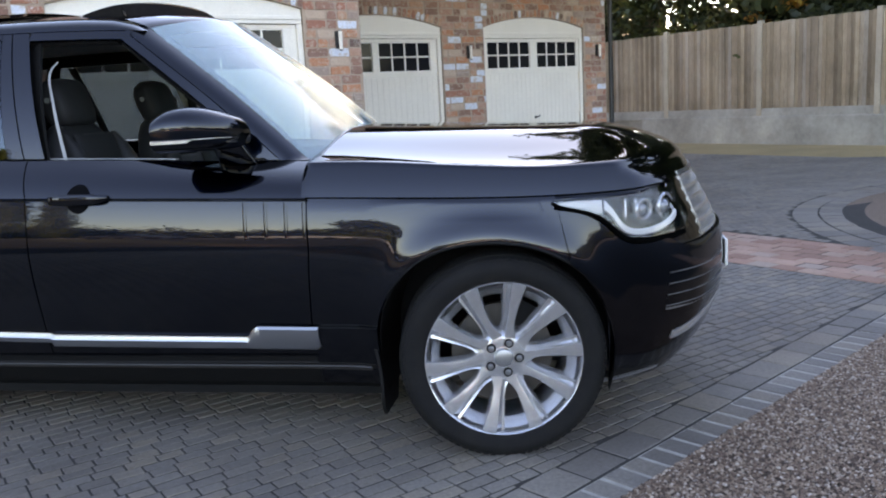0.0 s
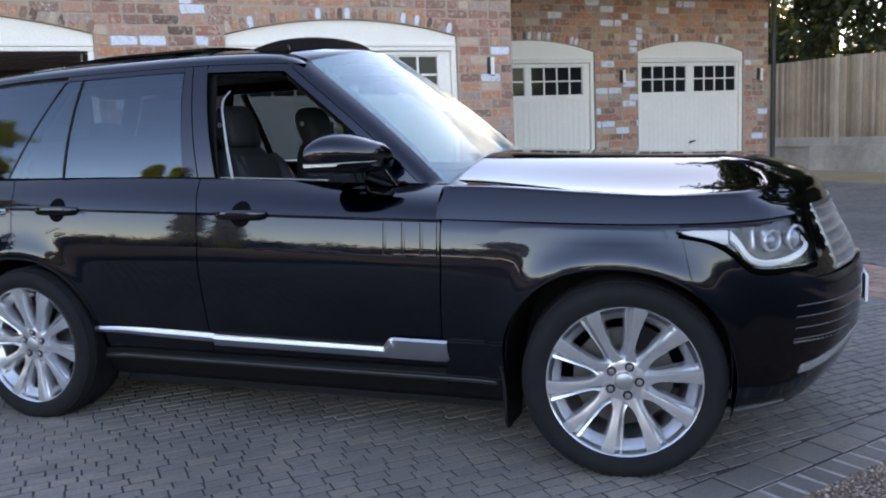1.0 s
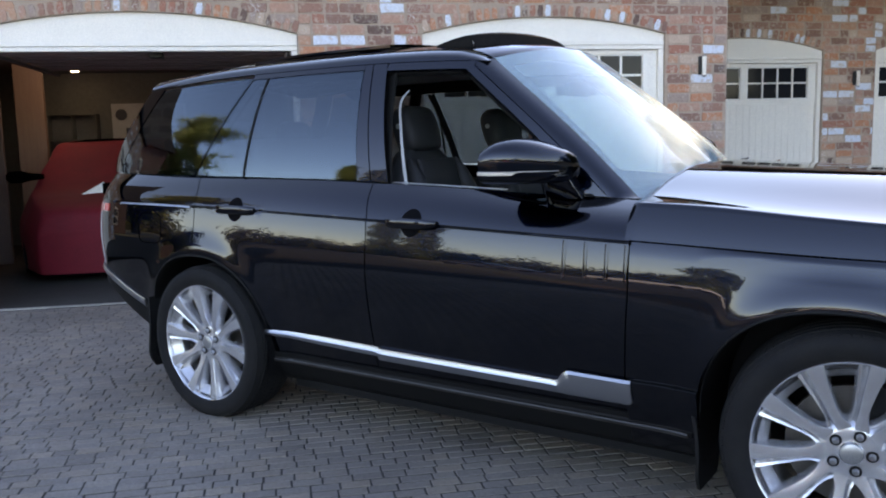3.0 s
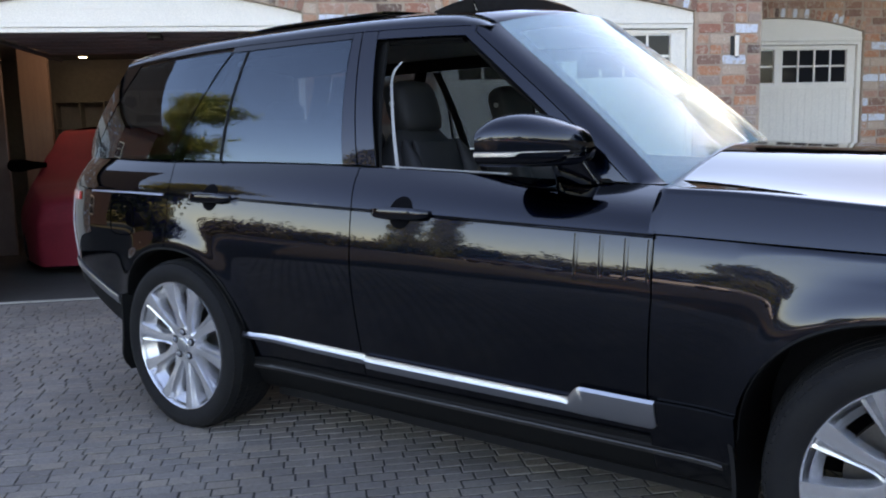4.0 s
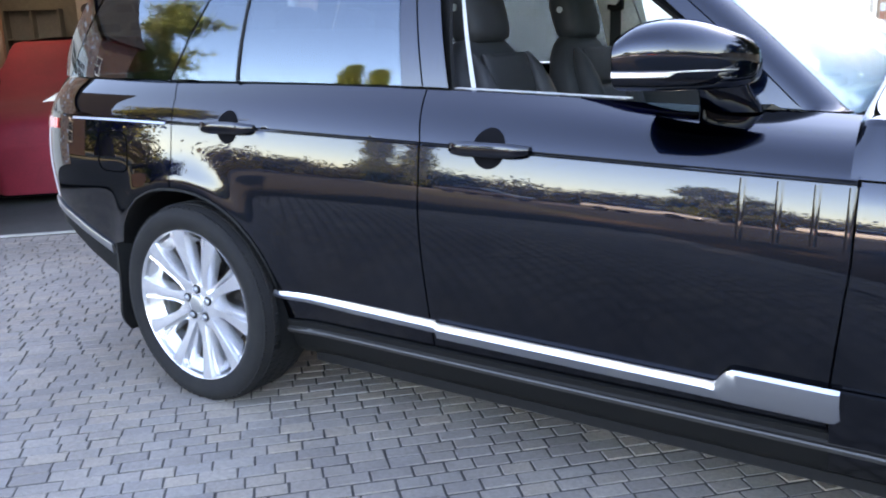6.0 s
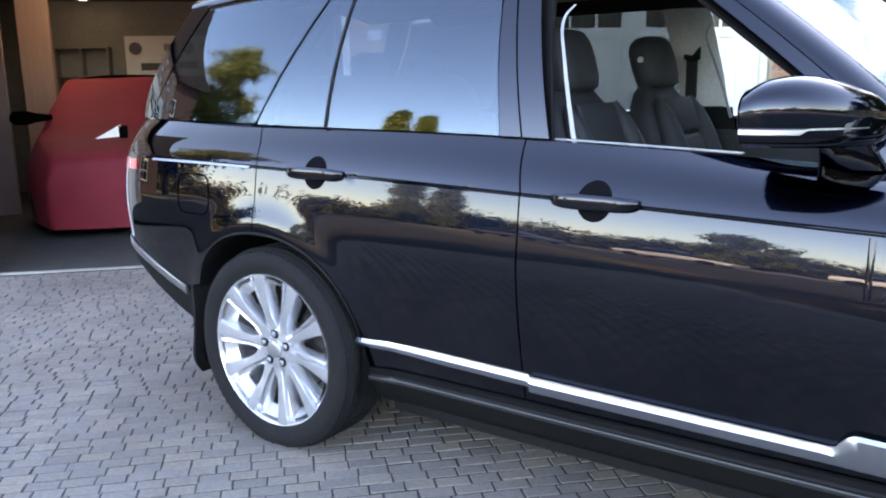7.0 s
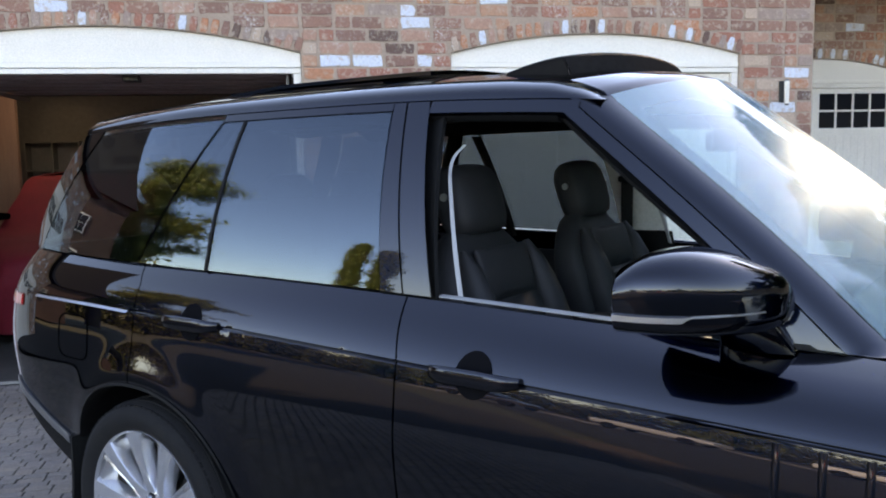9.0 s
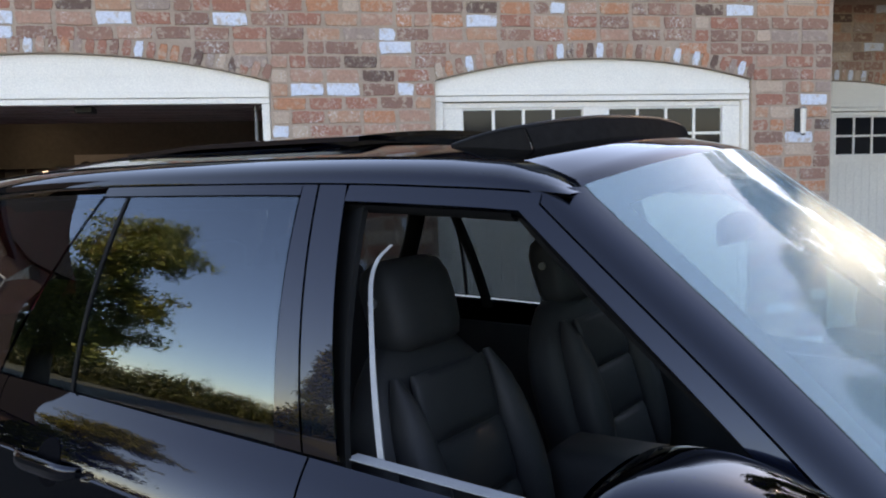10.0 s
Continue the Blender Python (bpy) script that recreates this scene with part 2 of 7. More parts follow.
M_seam = material("panel_seam", (0.002, 0.002, 0.002), 0.9, Specular_IOR_Level=0.0)


def glass(name, tint, rough=0.0, film=0.0, f0=0.043, sheen=(1, 1, 1)):
    m = bpy.data.materials.new(name)
    m.use_nodes = True
    nt = m.node_tree
    nt.nodes.clear()
    out = nt.nodes.new("ShaderNodeOutputMaterial")
    mix = nt.nodes.new("ShaderNodeMixShader")
    tr = nt.nodes.new("ShaderNodeBsdfTransparent")
    tr.inputs["Color"].default_value = (*tint, 1)
    gl = nt.nodes.new("ShaderNodeBsdfGlossy")
    gl.inputs["Roughness"].default_value = rough
    gl.inputs["Color"].default_value = (*sheen, 1)
    face = nt.nodes.new("ShaderNodeLayerWeight")
    face.inputs["Blend"].default_value = 0.5
    steep = nt.nodes.new("ShaderNodeMath")
    steep.operation = "POWER"
    steep.inputs[1].default_value = 5.0
    fr = nt.nodes.new("ShaderNodeMath")
    fr.operation = "MULTIPLY_ADD"
    fr.inputs[1].default_value, fr.inputs[2].default_value = 1 - f0, f0
    nt.links.new(face.outputs["Facing"], steep.inputs[0])
    nt.links.new(steep.outputs[0], fr.inputs[0])
    nt.links.new(fr.outputs[0], mix.inputs[0])
    nt.links.new(tr.outputs[0], mix.inputs[1])
    nt.links.new(gl.outputs[0], mix.inputs[2])
    if film:                                  # bluish rough gloss spreads glare; a cyan diffuse layer paints in haze
        glare_gloss = nt.nodes.new("ShaderNodeBsdfGlossy")
        glare_gloss.inputs["Roughness"].default_value = 0.38
        glare_gloss.inputs["Color"].default_value = (0.76, 0.90, 1.0, 1)
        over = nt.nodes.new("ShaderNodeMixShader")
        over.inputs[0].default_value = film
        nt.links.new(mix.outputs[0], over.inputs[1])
        nt.links.new(glare_gloss.outputs[0], over.inputs[2])
        painted_haze = nt.nodes.new("ShaderNodeBsdfDiffuse")
        painted_haze.inputs["Color"].default_value = (0.50, 0.74, 0.78, 1)
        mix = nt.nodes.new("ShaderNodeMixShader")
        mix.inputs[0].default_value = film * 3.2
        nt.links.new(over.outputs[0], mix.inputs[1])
        nt.links.new(painted_haze.outputs[0], mix.inputs[2])
    nt.links.new(mix.outputs[0], out.inputs[0])
    return m


M_lens = glass("lamp_lens_glass", (0.97, 0.97, 0.97), f0=0.018)
M_glass = glass("clear_glass", (0.86, 0.9, 0.88))
M_privacy = glass("privacy_glass", (0.31, 0.335, 0.34), f0=0.088, sheen=(0.70, 0.87, 1.0))
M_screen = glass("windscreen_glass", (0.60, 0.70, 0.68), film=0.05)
M_wood = pieces("fence_board", [(0.0, (0.19, 0.135, 0.09)), (0.3, (0.33, 0.24, 0.16)), (0.5, (0.245, 0.18, 0.13)), (0.8, (0.40, 0.295, 0.20)), (1.0, (0.31, 0.255, 0.205))], False, 0.85, grain=18, stain=(0.72, 0.70, 0.66), stretch=(3, 3, 0.25))
M_concrete = worn("concrete", (0.42, 0.385, 0.33), (0.22, 0.20, 0.172), 0.9, 0.9, 0.3, 9)
M_gravel_bed = worn("gravel_bed", (0.13, 0.09, 0.066), (0.09, 0.062, 0.046), 40, 0.95, 0.6, 120, 0.01)
M_gravel_far = worn("gravel_far", (0.30, 0.20, 0.145), (0.10, 0.07, 0.055), 45, 0.95, 0.6, 160, 0.01)

# ---- ground ----
def ground_z(xw, yw):
    """The drive falls a little towards the garages."""
    t = min(max((yw - 2.3) / 3.7, 0), 1)
    return -0.11 * t


def edge_y(xw):
    """Line between the drive's border slabs and its outer edging."""
    return -0.37 + 0.137 * (xw + 0.05)


bm = bmesh.new()
ys = [-600, -60, -20, -8, -4, 0, 2.3, 3, 4, 5, 6, 9, 14, 40, 600]
xs = [-600, -60, -20, -8, 0, 8, 20, 60, 600]
grid(bm, [[W(x, y, ground_z(x, y) - 0.045) for x in xs] for y in ys])
M_ground = worn("far_ground", (0.055, 0.06, 0.03), (0.075, 0.065, 0.04), 0.15, 0.95, 0.3, 3)
tagged(part("ground", bm, M_ground), "dull grass and earth reaching to the horizon", "ground", kind="structure")

bm = bmesh.new()
grid(bm, [[W(x, max(y, edge_y(x) - 0.16), ground_z(x, y) - 0.0038) for x in (-14, -6, 0, 3.4, 8, 15.2)] for y in (-3, 2.3, 3, 4, 5, 6, 8, 14)])
pavement = tagged(part("pavement", bm, M_bed), "grey block-paved drive of small weathered setts", "pavement", kind="structure")

# gravel bed beside the drive
bm = bmesh.new()
rows = []
for x in np.linspace(-9, 3.45, 60):
    rows.append([W(x, edge_y(x) - 0.155 - d, 0.006 + 0.006 * noise.noise((x * 3, d * 3, 0))) for d in (0, 0.25, 0.5, 0.75, 1.0)])
grid(bm, rows)
tagged(part("gravel_bed", bm, M_gravel_bed), "bed of brown pea gravel beside the drive", "gravel", kind="structure")

# round island of gravel with a double ring of setts
ISL, ISL_R = (7.8, -0.66), 3.72
bm = bmesh.new()
c = bm.verts.new(W(*ISL, 0.03))
ring = [bm.verts.new(W(ISL[0] + 3.255 * math.cos(a), ISL[1] + 3.255 * math.sin(a), -0.006)) for a in np.linspace(0, 2 * math.pi, 64, endpoint=False)]
for i in range(64):
    bm.faces.new((c, ring[i], ring[(i + 1) % 64]))
tagged(part("gravel_island", bm, M_gravel_far), "round island of brown gravel in the drive", "gravel", kind="structure")

# verge under the fence
M_verge = worn("dry_verge", (0.40, 0.275, 0.135), (0.30, 0.215, 0.11), 1.2, 0.95, 0.5, 25, 0.02)
bm = bmesh.new()
grid(bm, [[W(x, y, ground_z(x, y) + 0.002 + 0.02 * (x - 13.05) / 2) for x in (13.05, 13.2, 14, 15.47)] for y in np.r_[np.linspace(-14, 2.3, 10), np.linspace(2.8, 6, 6), np.linspace(7, 22, 8)]])
tagged(part("verge", bm, M_verge), "strip of dry yellowish grass below the fence", "verge", kind="structure")

# ---- garages ----
W1Y, W2Y, XC = 6.0, 7.91, 3.0
COURSE, BL = 0.0985, 0.2575
DOORS = [  # wall y, left, right, springing height, rise, open, stile, half mullion
    (W1Y, -8.0, -5.4, 2.36, 0.17, False, 0.15, 0.105),
    (W1Y, -4.37, -1.41, 2.36, 0.195, True, 0, 0),
    (W1Y, -0.22, 2.31, 2.36, 0.16, False, 0.15, 0.105),
    (W2Y, 3.27, 5.49, 2.375, 0.165, False, 0.115, 0.055),
    (W2Y, 6.27, 8.38, 2.375, 0.16, False, 0.045, 0.076)]


def arch_z(d, x, grow=0.0):
    """Height of a door's segmental arch at x."""
    _, a, b, z0, rise = d[:5]
    half = (b - a) / 2
    R = (half * half + rise * rise) / (2 * rise)
    u = min(abs(x - (a + b) / 2), half)
    return z0 + rise - R + math.sqrt(R * R - u * u) + grow


def wall_back_sheet(name, y, x0, x1, h, doors):
    """The mortar body of a wall with its arched openings."""
    bm = bmesh.new()
    spans = []
    x = x0
    for d in doors:
        spans.append((x, d[1], None))
        spans.append((d[1], d[2], d))
        x = d[2]
    spans.append((x, x1, None))
    for a, b, d in spans:
        if b - a < 0.01:
            continue
        if d is None:
            box(bm, a, y, -0.3, b, y + 0.3, h)
        else:
            n = 24
            for i in range(n):
                xa, xb = a + (b - a) * i / n, a + (b - a) * (i + 1) / n
                pts = [(xa, arch_z(d, xa)), (xb, arch_z(d, xb)), (xb, h), (xa, h)]
                prism(bm, pts, (1, 0, 0), (0, 0, 1), (0, 1, 0), 0.3, (0, y, 0))
    bmesh.ops.remove_doubles(bm, verts=bm.verts, dist=1e-4)
    ob = part(name, bm, M_mortar)
    ob.matrix_basis = MW
    return tagged(ob, "wall of mottled reclaimed red brick with pale mortar", "wall", kind="structure")


wall_front = wall_back_sheet("wall_front", W1Y, -9.0, XC, 3.4, DOORS[:3])
wall_rear = wall_back_sheet("wall_rear", W2Y, XC, 8.9, 3.4, DOORS[3:])
bm = boxed(XC - 0.3, W1Y + 0.302, -0.3, XC - 0.004, W2Y + 0.3, 3.4)
bm2 = part("wall_return", bm, M_mortar)
bm2.matrix_basis = MW
tagged(bm2, "return wall where the garage front steps back", "wall", kind="structure")
for nm, b in (("wall_left", (-9.0, W1Y + 0.302, -0.3, -8.7, 13.5, 3.4)), ("wall_right", (8.6, W2Y + 0.302, -0.3, 8.9, 13.5, 3.4)), ("wall_end", (-9.0, 13.5, -0.3, 8.9, 13.8, 3.4))):
    o = part(nm, boxed(*b), M_mortar)
    o.matrix_basis = MW
    tagged(o, "brick side wall of the garage block", "wall", kind="structure")

# plain pitched roof that closes the block
M_slate = worn("roof_slate", (0.045, 0.042, 0.044), (0.033, 0.031, 0.033), 3, 0.8, 0.4, spec=0.1)
bm = bmesh.new()
prism(bm, [(5.75, 3.4), (14.2, 3.4), (14.2, 3.5), (9.9, 4.1), (5.75, 3.5)], (0, 1, 0), (0, 0, 1), (1, 0, 0), 18.3, (-9.2, 0, 0))
o = part("roof", bm, M_slate)
o.matrix_basis = MW
tagged(o, "slate roof of the garage block", "roof", kind="structure")

# ---- garage doors ----
M_board = worn("white_boards", (0.92, 0.84, 0.74), (0.87, 0.79, 0.695), 1.8, 0.4, 0.04, 70)


def garage_door(d):
    y, a, b, z0, rise, is_open, stile, ms = d
    gz = ground_z(0, 6) - 0.02
    top = z0 - 0.155                       # underside of the fascia
    name = "garage_door"
    lab = "open white up-and-over garage door folded under the ceiling" if is_open else "closed white boarded garage door with two rows of small panes"
    th = empty(name, MW, lab, "garage door", "garage doors")
    bm = bmesh.new()                       # arched infill
    n = 24
    pts = [(a + 0.004, z0 - 0.07)] + [(b - 0.004, z0 - 0.07)] + [(x, arch_z(d, x, -0.004)) for x in np.linspace(b - 0.004, a + 0.004, n)]
    prism(bm, pts, (1, 0, 0), (0, 0, 1), (0, 1, 0), 0.05, (0, y + 0.035, 0))
    part("arch_panel", bm, M_white, th)
    part("fascia", boxed(a + 0.004, y + 0.022, z0 - 0.112, b - 0.004, y + 0.08, z0 - 0.071, 0.004), M_white, th)
    part("fascia", boxed(a + 0.004, y + 0.03, z0 - 0.155, b - 0.004, y + 0.09, z0 - 0.115, 0.004), M_white, th)
    for u, v in ((a + 0.004, a + 0.062), (b - 0.062, b - 0.004)):
        part("jamb", boxed(u, y + 0.03, gz, v, y + 0.10, top - 0.002, 0.004), M_white, th)
    if is_open:
        c = (a + b) / 2
        part("bead", boxed(c - 1.15, y + 0.0315, z0 + 0.043, c + 1.15, y + 0.0345, z0 + 0.048), M_white, th)
        return th
    x0, x1 = a + 0.068, b - 0.068
    yd = y + 0.06
    # leaf: rails and stiles, panes in two groups of four by two, boards below
    mid = (x0 + x1) / 2
    z_hi, z_lo = z0 - 0.205, z0 - 0.62
    leaf = part("door_leaf", boxed(x0, yd + 0.03, gz + 0.012, x1, yd + 0.05, top - 0.004), M_board, th)
    part("top_rail", boxed(x0, yd, z_hi + 0.003, x1, yd + 0.028, top - 0.008, 0.003), M_white, leaf)
    part("lock_rail", boxed(x0, yd, z_lo - 0.075, x1, yd + 0.028, z_lo - 0.002, 0.003), M_white, leaf)
    part("bottom_rail", boxed(x0, yd, gz + 0.02, x1, yd + 0.028, gz + 0.13, 0.003), M_white, leaf)
    for u, v in ((x0, x0 + stile), (mid - ms, mid + ms), (x1 - stile, x1)):
        part("stile", boxed(u, yd + 0.001, z_lo - 0.001, v, yd + 0.028, z_hi + 0.002, 0.003), M_white, leaf)
    for u, v in ((x0 + stile, mid - ms), (mid + ms, x1 - stile)):
        pw = (v - u) / 4
        for i in range(4):
            for k in range(2):
                za = z_lo + (z_hi - z_lo) * k / 2
                zb = z_lo + (z_hi - z_lo) * (k + 1) / 2
                part("pane", boxed(u + pw * i + 0.008, yd + 0.022, za + 0.008, u + pw * (i + 1) - 0.008, yd + 0.029, zb - 0.008), M_pane_dark, leaf)
        for i in range(1, 4):
            part("glazing_bar", boxed(u + pw * i - 0.011, yd + 0.008, z_lo, u + pw * i + 0.011, yd + 0.027, z_hi, 0.003), M_white, leaf)
        zm = (z_lo + z_hi) / 2
        part("glazing_bar", boxed(u, yd + 0.009, zm - 0.011, v, yd + 0.026, zm + 0.011, 0.003), M_white, leaf)
        for zz in (z_lo, z_hi - 0.012):
            part("glazing_bar", boxed(u, yd + 0.009, zz, v, yd + 0.026, zz + 0.012), M_white, leaf)
    nb = 22
    for i in range(nb):
        u = x0 + (x1 - x0) * i / nb
        part("board", boxed(u + 0.0012, yd + 0.012, gz + 0.132, u + (x1 - x0) / nb - 0.0012, yd + 0.0285, z_lo - 0.077, 0.0022), M_board, leaf)
    bm = cyl(bmesh.new(), (mid, yd + 0.02, 0.98), (mid, yd - 0.05, 0.98), 0.011)
    cyl(bm, (mid - 0.055, yd - 0.05, 0.965), (mid + 0.055, yd - 0.05, 0.995), 0.011)
    part("door_handle", bm, M_iron, leaf, "black T-shaped handle")
    return th


for d in DOORS:
    garage_door(d)

# ---- inside the open garage ----
M_plaster = worn("garage_plaster", (0.20, 0.20, 0.185), (0.155, 0.155, 0.143), 1.2, 0.9, 0.15)
M_floor = worn("garage_floor", (0.13, 0.125, 0.125), (0.10, 0.095, 0.095), 1.5, 0.6, 0.1)
M_red = worn("red_cover_cloth", (0.26, 0.008, 0.020), (0.20, 0.006, 0.015), 3, 0.75, 0.3, 50)
M_tan = worn("bare_timber", (0.34, 0.22, 0.165), (0.29, 0.185, 0.14), 3, 0.7, 0.2, stretch=(8, 8, 0.6))
M_ribbed = worn("ribbed_door_paint", (0.36, 0.275, 0.26), (0.29, 0.225, 0.215), 3, 0.6, 0.1)
M_rust = worn("brown_door_steel", (0.20, 0.14, 0.125), (0.15, 0.105, 0.095), 4, 0.6, 0.1)
M_grey = worn("grey_metal", (0.22, 0.21, 0.20), (0.17, 0.165, 0.16), 4, 0.6, 0.1)
GZ = ground_z(0, 6) - 0.004
o = part("floor", boxed(-6.25, W1Y + 0.03, GZ - 0.1, 2.65, 13.4, GZ), M_floor)
o.matrix_basis = MW
tagged(o, "smooth grey concrete garage floor", "floor", kind="structure")
o = part("threshold", boxed(-4.32, W1Y - 0.03, GZ - 0.05, -1.41, W1Y + 0.028, GZ + 0.012, 0.006), M_concrete)
o.matrix_basis = MW
tagged(o, "thin concrete sill across the open garage", "threshold", kind="structure")
o = part("ceiling", boxed(-6.3, W1Y + 0.31, 2.47, 2.65, 13.45, 2.6), M_plaster)
o.matrix_basis = MW
tagged(o, "boarded garage ceiling", "ceiling", kind="structure")
for nm, b in (("wall_garage_back", (-6.3, 11.6, -0.2, 2.65, 11.75, 2.465)), ("wall_garage_side", (-0.95, W1Y + 0.31, -0.2, -0.8, 11.595, 2.465)), ("wall_garage_left", (-6.29, W1Y + 0.31, -0.2, -6.2, 11.595, 2.465))):
    o = part(nm, boxed(*b), M_plaster)
    o.matrix_basis = MW
    tagged(o, "grey plastered inner garage wall", "wall", kind="structure")
# the raised door leaf with its ribs and rails
th = empty("raised_door_leaf", MW, "underside of a raised steel garage door with ribs", "garage door")
leaf = part("door_leaf", boxed(-4.1, W1Y + 0.12, 2.235, -1.49, W1Y + 2.2, 2.26), M_iron, th)
for i in range(13):
    y = W1Y + 0.13 + i * 0.16
    part("rib", boxed(-4.09, y, 2.212 - 0.012 * (i % 2), -1.5, y + 0.085, 2.234, 0.006), M_ribbed, leaf)
part("latch", boxed(-2.78, W1Y + 0.2, 2.165, -2.66, W1Y + 0.36, 2.225, 0.008), M_iron, leaf)
for x in (-4.14, -1.47):
    part("track", boxed(x - 0.02, W1Y + 0.11, 2.18, x + 0.02, W1Y + 2.6, 2.215, 0.004), M_grey, th)
part("spring_arm", cyl(bmesh.new(), (-1.52, W1Y + 0.14, 1.2), (-1.52, W1Y + 0.14, 2.2), 0.012), M_grey, th)


# ---- bricks ----
def brick_shape(l, h, rng, d=0.005):
    """Points and faces of a worn brick: knocked-off corners, wavering edges, slightly domed face."""
    j = lambda s: rng.uniform(-s, s)
    c = [min(rng.uniform(0.004, 0.014), l * 0.2) for _ in range(4)]
    ring = [(c[0], 0), (l / 2 + j(l * 0.2), j(.005)), (l - c[1], 0), (l + j(.004), h / 2 + j(h * 0.2)), (l - c[2], h), (l / 2 + j(l * 0.2), h + j(.003)), (c[3], h), (j(.003), h / 2 + j(h * 0.2))]
    ring = [(x + j(.004), z + j(.004)) for x, z in ring]
    cx, cz = l / 2, h / 2
    vs = [(x, 0.0, z) for x, z in ring] + [(cx + (x - cx) * (1 - 0.008 / max(l, 0.05)) + j(.001), -d + j(.001), cz + (z - cz) * 0.93) for x, z in ring]
    fs = [tuple(range(8, 16))] + [(i, (i + 1) % 8, 8 + (i + 1) % 8, 8 + i) for i in range(8)]
    return vs, fs


def brick_mesh(name, l, h, k):
    """A worn brick 20 mm proud of the mortar, edges knocked off; local origin at its lower left front."""
    rng = random.Random(k)
    vs, fs = brick_shape(l, h, rng)
    me = bpy.data.meshes.new(name)
    me.from_pydata(vs, [], fs)
    return me


def brick_rows(x0, x1, z0, z1, doors, rng):
    """Places of bricks (x, z, length) clear of the arched openings."""
    out = []
    k = 0
    z = z0
    while z < z1:
        x = x0 + (0 if k % 2 else -BL / 2)
        while x < x1:
            l = BL if rng.random() > 0.22 else BL / 2
            a, b = max(x, x0), min(x + l, x1)
            x += l
            if b - a < 0.05:
                continue
            segs = [(a, b)]
            for d in doors:
                da, db = d[1], d[2]
                nxt = []
                for p, q in segs:
                    if q <= da or p >= db or z > d[3] + d[4] + 0.15:
                        nxt.append((p, q))
                    elif z >= d[3] - 0.02 and z + COURSE > d[3]:
                        ringtop = min(arch_z(d, min(max(p, da), db)), arch_z(d, min(max(q, da), db))) + 0.125
                        if z >= ringtop - 0.035:
                            nxt.append((p, q))
                        else:
                            if p < da:
                                nxt.append((p, da))
                            if q > db:
                                nxt.append((db, q))
                    else:
                        if p < da:
                            nxt.append((p, da))
                        if q > db:
                            nxt.append((db, q))
                segs = nxt
            out += [(p, z, q - p) for p, q in segs if q - p > 0.04]
        z += COURSE
        k += 1
    return out


def lay_bricks(wall, y, x0, x1, doors, near, seed):
    rng = random.Random(seed)
    h = COURSE - 0.014
    cache = {}
    placed = brick_rows(x0, x1, -0.11, 3.3, doors, rng)
    count = 0
    V, F = [], []
    for x, z, l in placed:
        if near(x, z) and count < 300:
            key = round((l - 0.013) / 0.012)
            var = rng.randrange(4)
            if (key, var) not in cache:
                cache[key, var] = brick_mesh("brick", key * 0.012, h, key * 7 + var)
                cache[key, var].materials.append(M_brick)
            o = new("brick", cache[key, var])
            o.parent = wall
            o.matrix_basis = pose(x + 0.007, y + rng.uniform(-0.004, 0.003), z + rng.uniform(-0.002, 0.002), 0, rng.uniform(-0.5, 0.5), rng.uniform(-0.5, 0.5))
            count += 1
        else:
            n = len(V)
            vs, fs = brick_shape(max(l - 0.013, 0.03), h, rng, 0.005 + rng.uniform(-0.002, 0.002))
            V += [(x + 0.007 + p, y + q, z + r) for p, q, r in vs]
            F += [tuple(n + i for i in f) for f in fs]
    # arch rings of bricks on edge
    for d in doors:
        half = (d[2] - d[1]) / 2
        R = (half * half + d[4] ** 2) / (2 * d[4])
        cx, cz = (d[1] + d[2]) / 2, d[3] + d[4] - R
        span = 2 * math.asin(half / R)
        n = round(span * R / 0.078)
        key = ("arch", round(span * R / n, 4))
        if key not in cache:
            cache[key] = brick_mesh("brick", span * R / n - 0.010, 0.112, 5)
            cache[key].materials.append(M_brick)
        for i in range(n):
            a = -span / 2 + span * i / n
            o = new("arch_brick", cache[key])
            o.parent = wall
            o.matrix_basis = Matrix.Translation((cx, y + rng.uniform(-0.006, 0.0), cz)) @ Matrix.Rotation(a + 0.003, 4, "Y") @ Matrix.Translation((0, 0, R + 0.004))
    me = bpy.data.meshes.new("brickwork")
    me.from_pydata(V, [], F)
    me.materials.append(M_brick_rest)
    o = new("brickwork", me)
    o.parent = wall
    o["kind"] = "stuff"


lay_bricks(wall_front, W1Y, -9.0, XC, DOORS[:3], lambda x, z: z > 1.95 and z < 2.95 and x > -3.6, 3)
lay_bricks(wall_rear, W2Y, XC + 0.01, 8.9, DOORS[3:], lambda x, z: 1.0 < z < 2.9, 4)


# ---- setts ----
def sett_shape(l, w, t, c, rng):
    j = lambda s: rng.uniform(-s, s)
    o = [(0, 0), (l, 0), (l, w), (0, w)]
    n = [(c, c), (l - c, c), (l - c, w - c), (c, w - c)]
    vs = [(x, y, -t) for x, y in o] + [(x + j(.001), y + j(.001), -c * 0.7) for x, y in o] + [(x + j(.0012), y + j(.0012), j(.0012)) for x, y in n]
    fs = [(8, 9, 10, 11)]
    for i in range(4):
        k = (i + 1) % 4
        fs += [(i, k, 4 + k, 4 + i), (4 + i, 4 + k, 8 + k, 8 + i)]
    return vs, fs


SW = 0.067


def in_drive(x, y):
    if x < -5.3 or y < edge_y(x) + 0.145 and x < 3.45:
        return False
    if 3.44 < x < 4.58 and y > -6:
        return False
    if math.hypot(x - ISL[0], y - ISL[1]) < ISL_R + 0.02:
        return False
    if 8.95 > x > 3.0 - 0.02 and y > W2Y - 0.03:
        return False
    if x <= 3.0 - 0.02 and y > W1Y - 0.04:
        return False
    return True


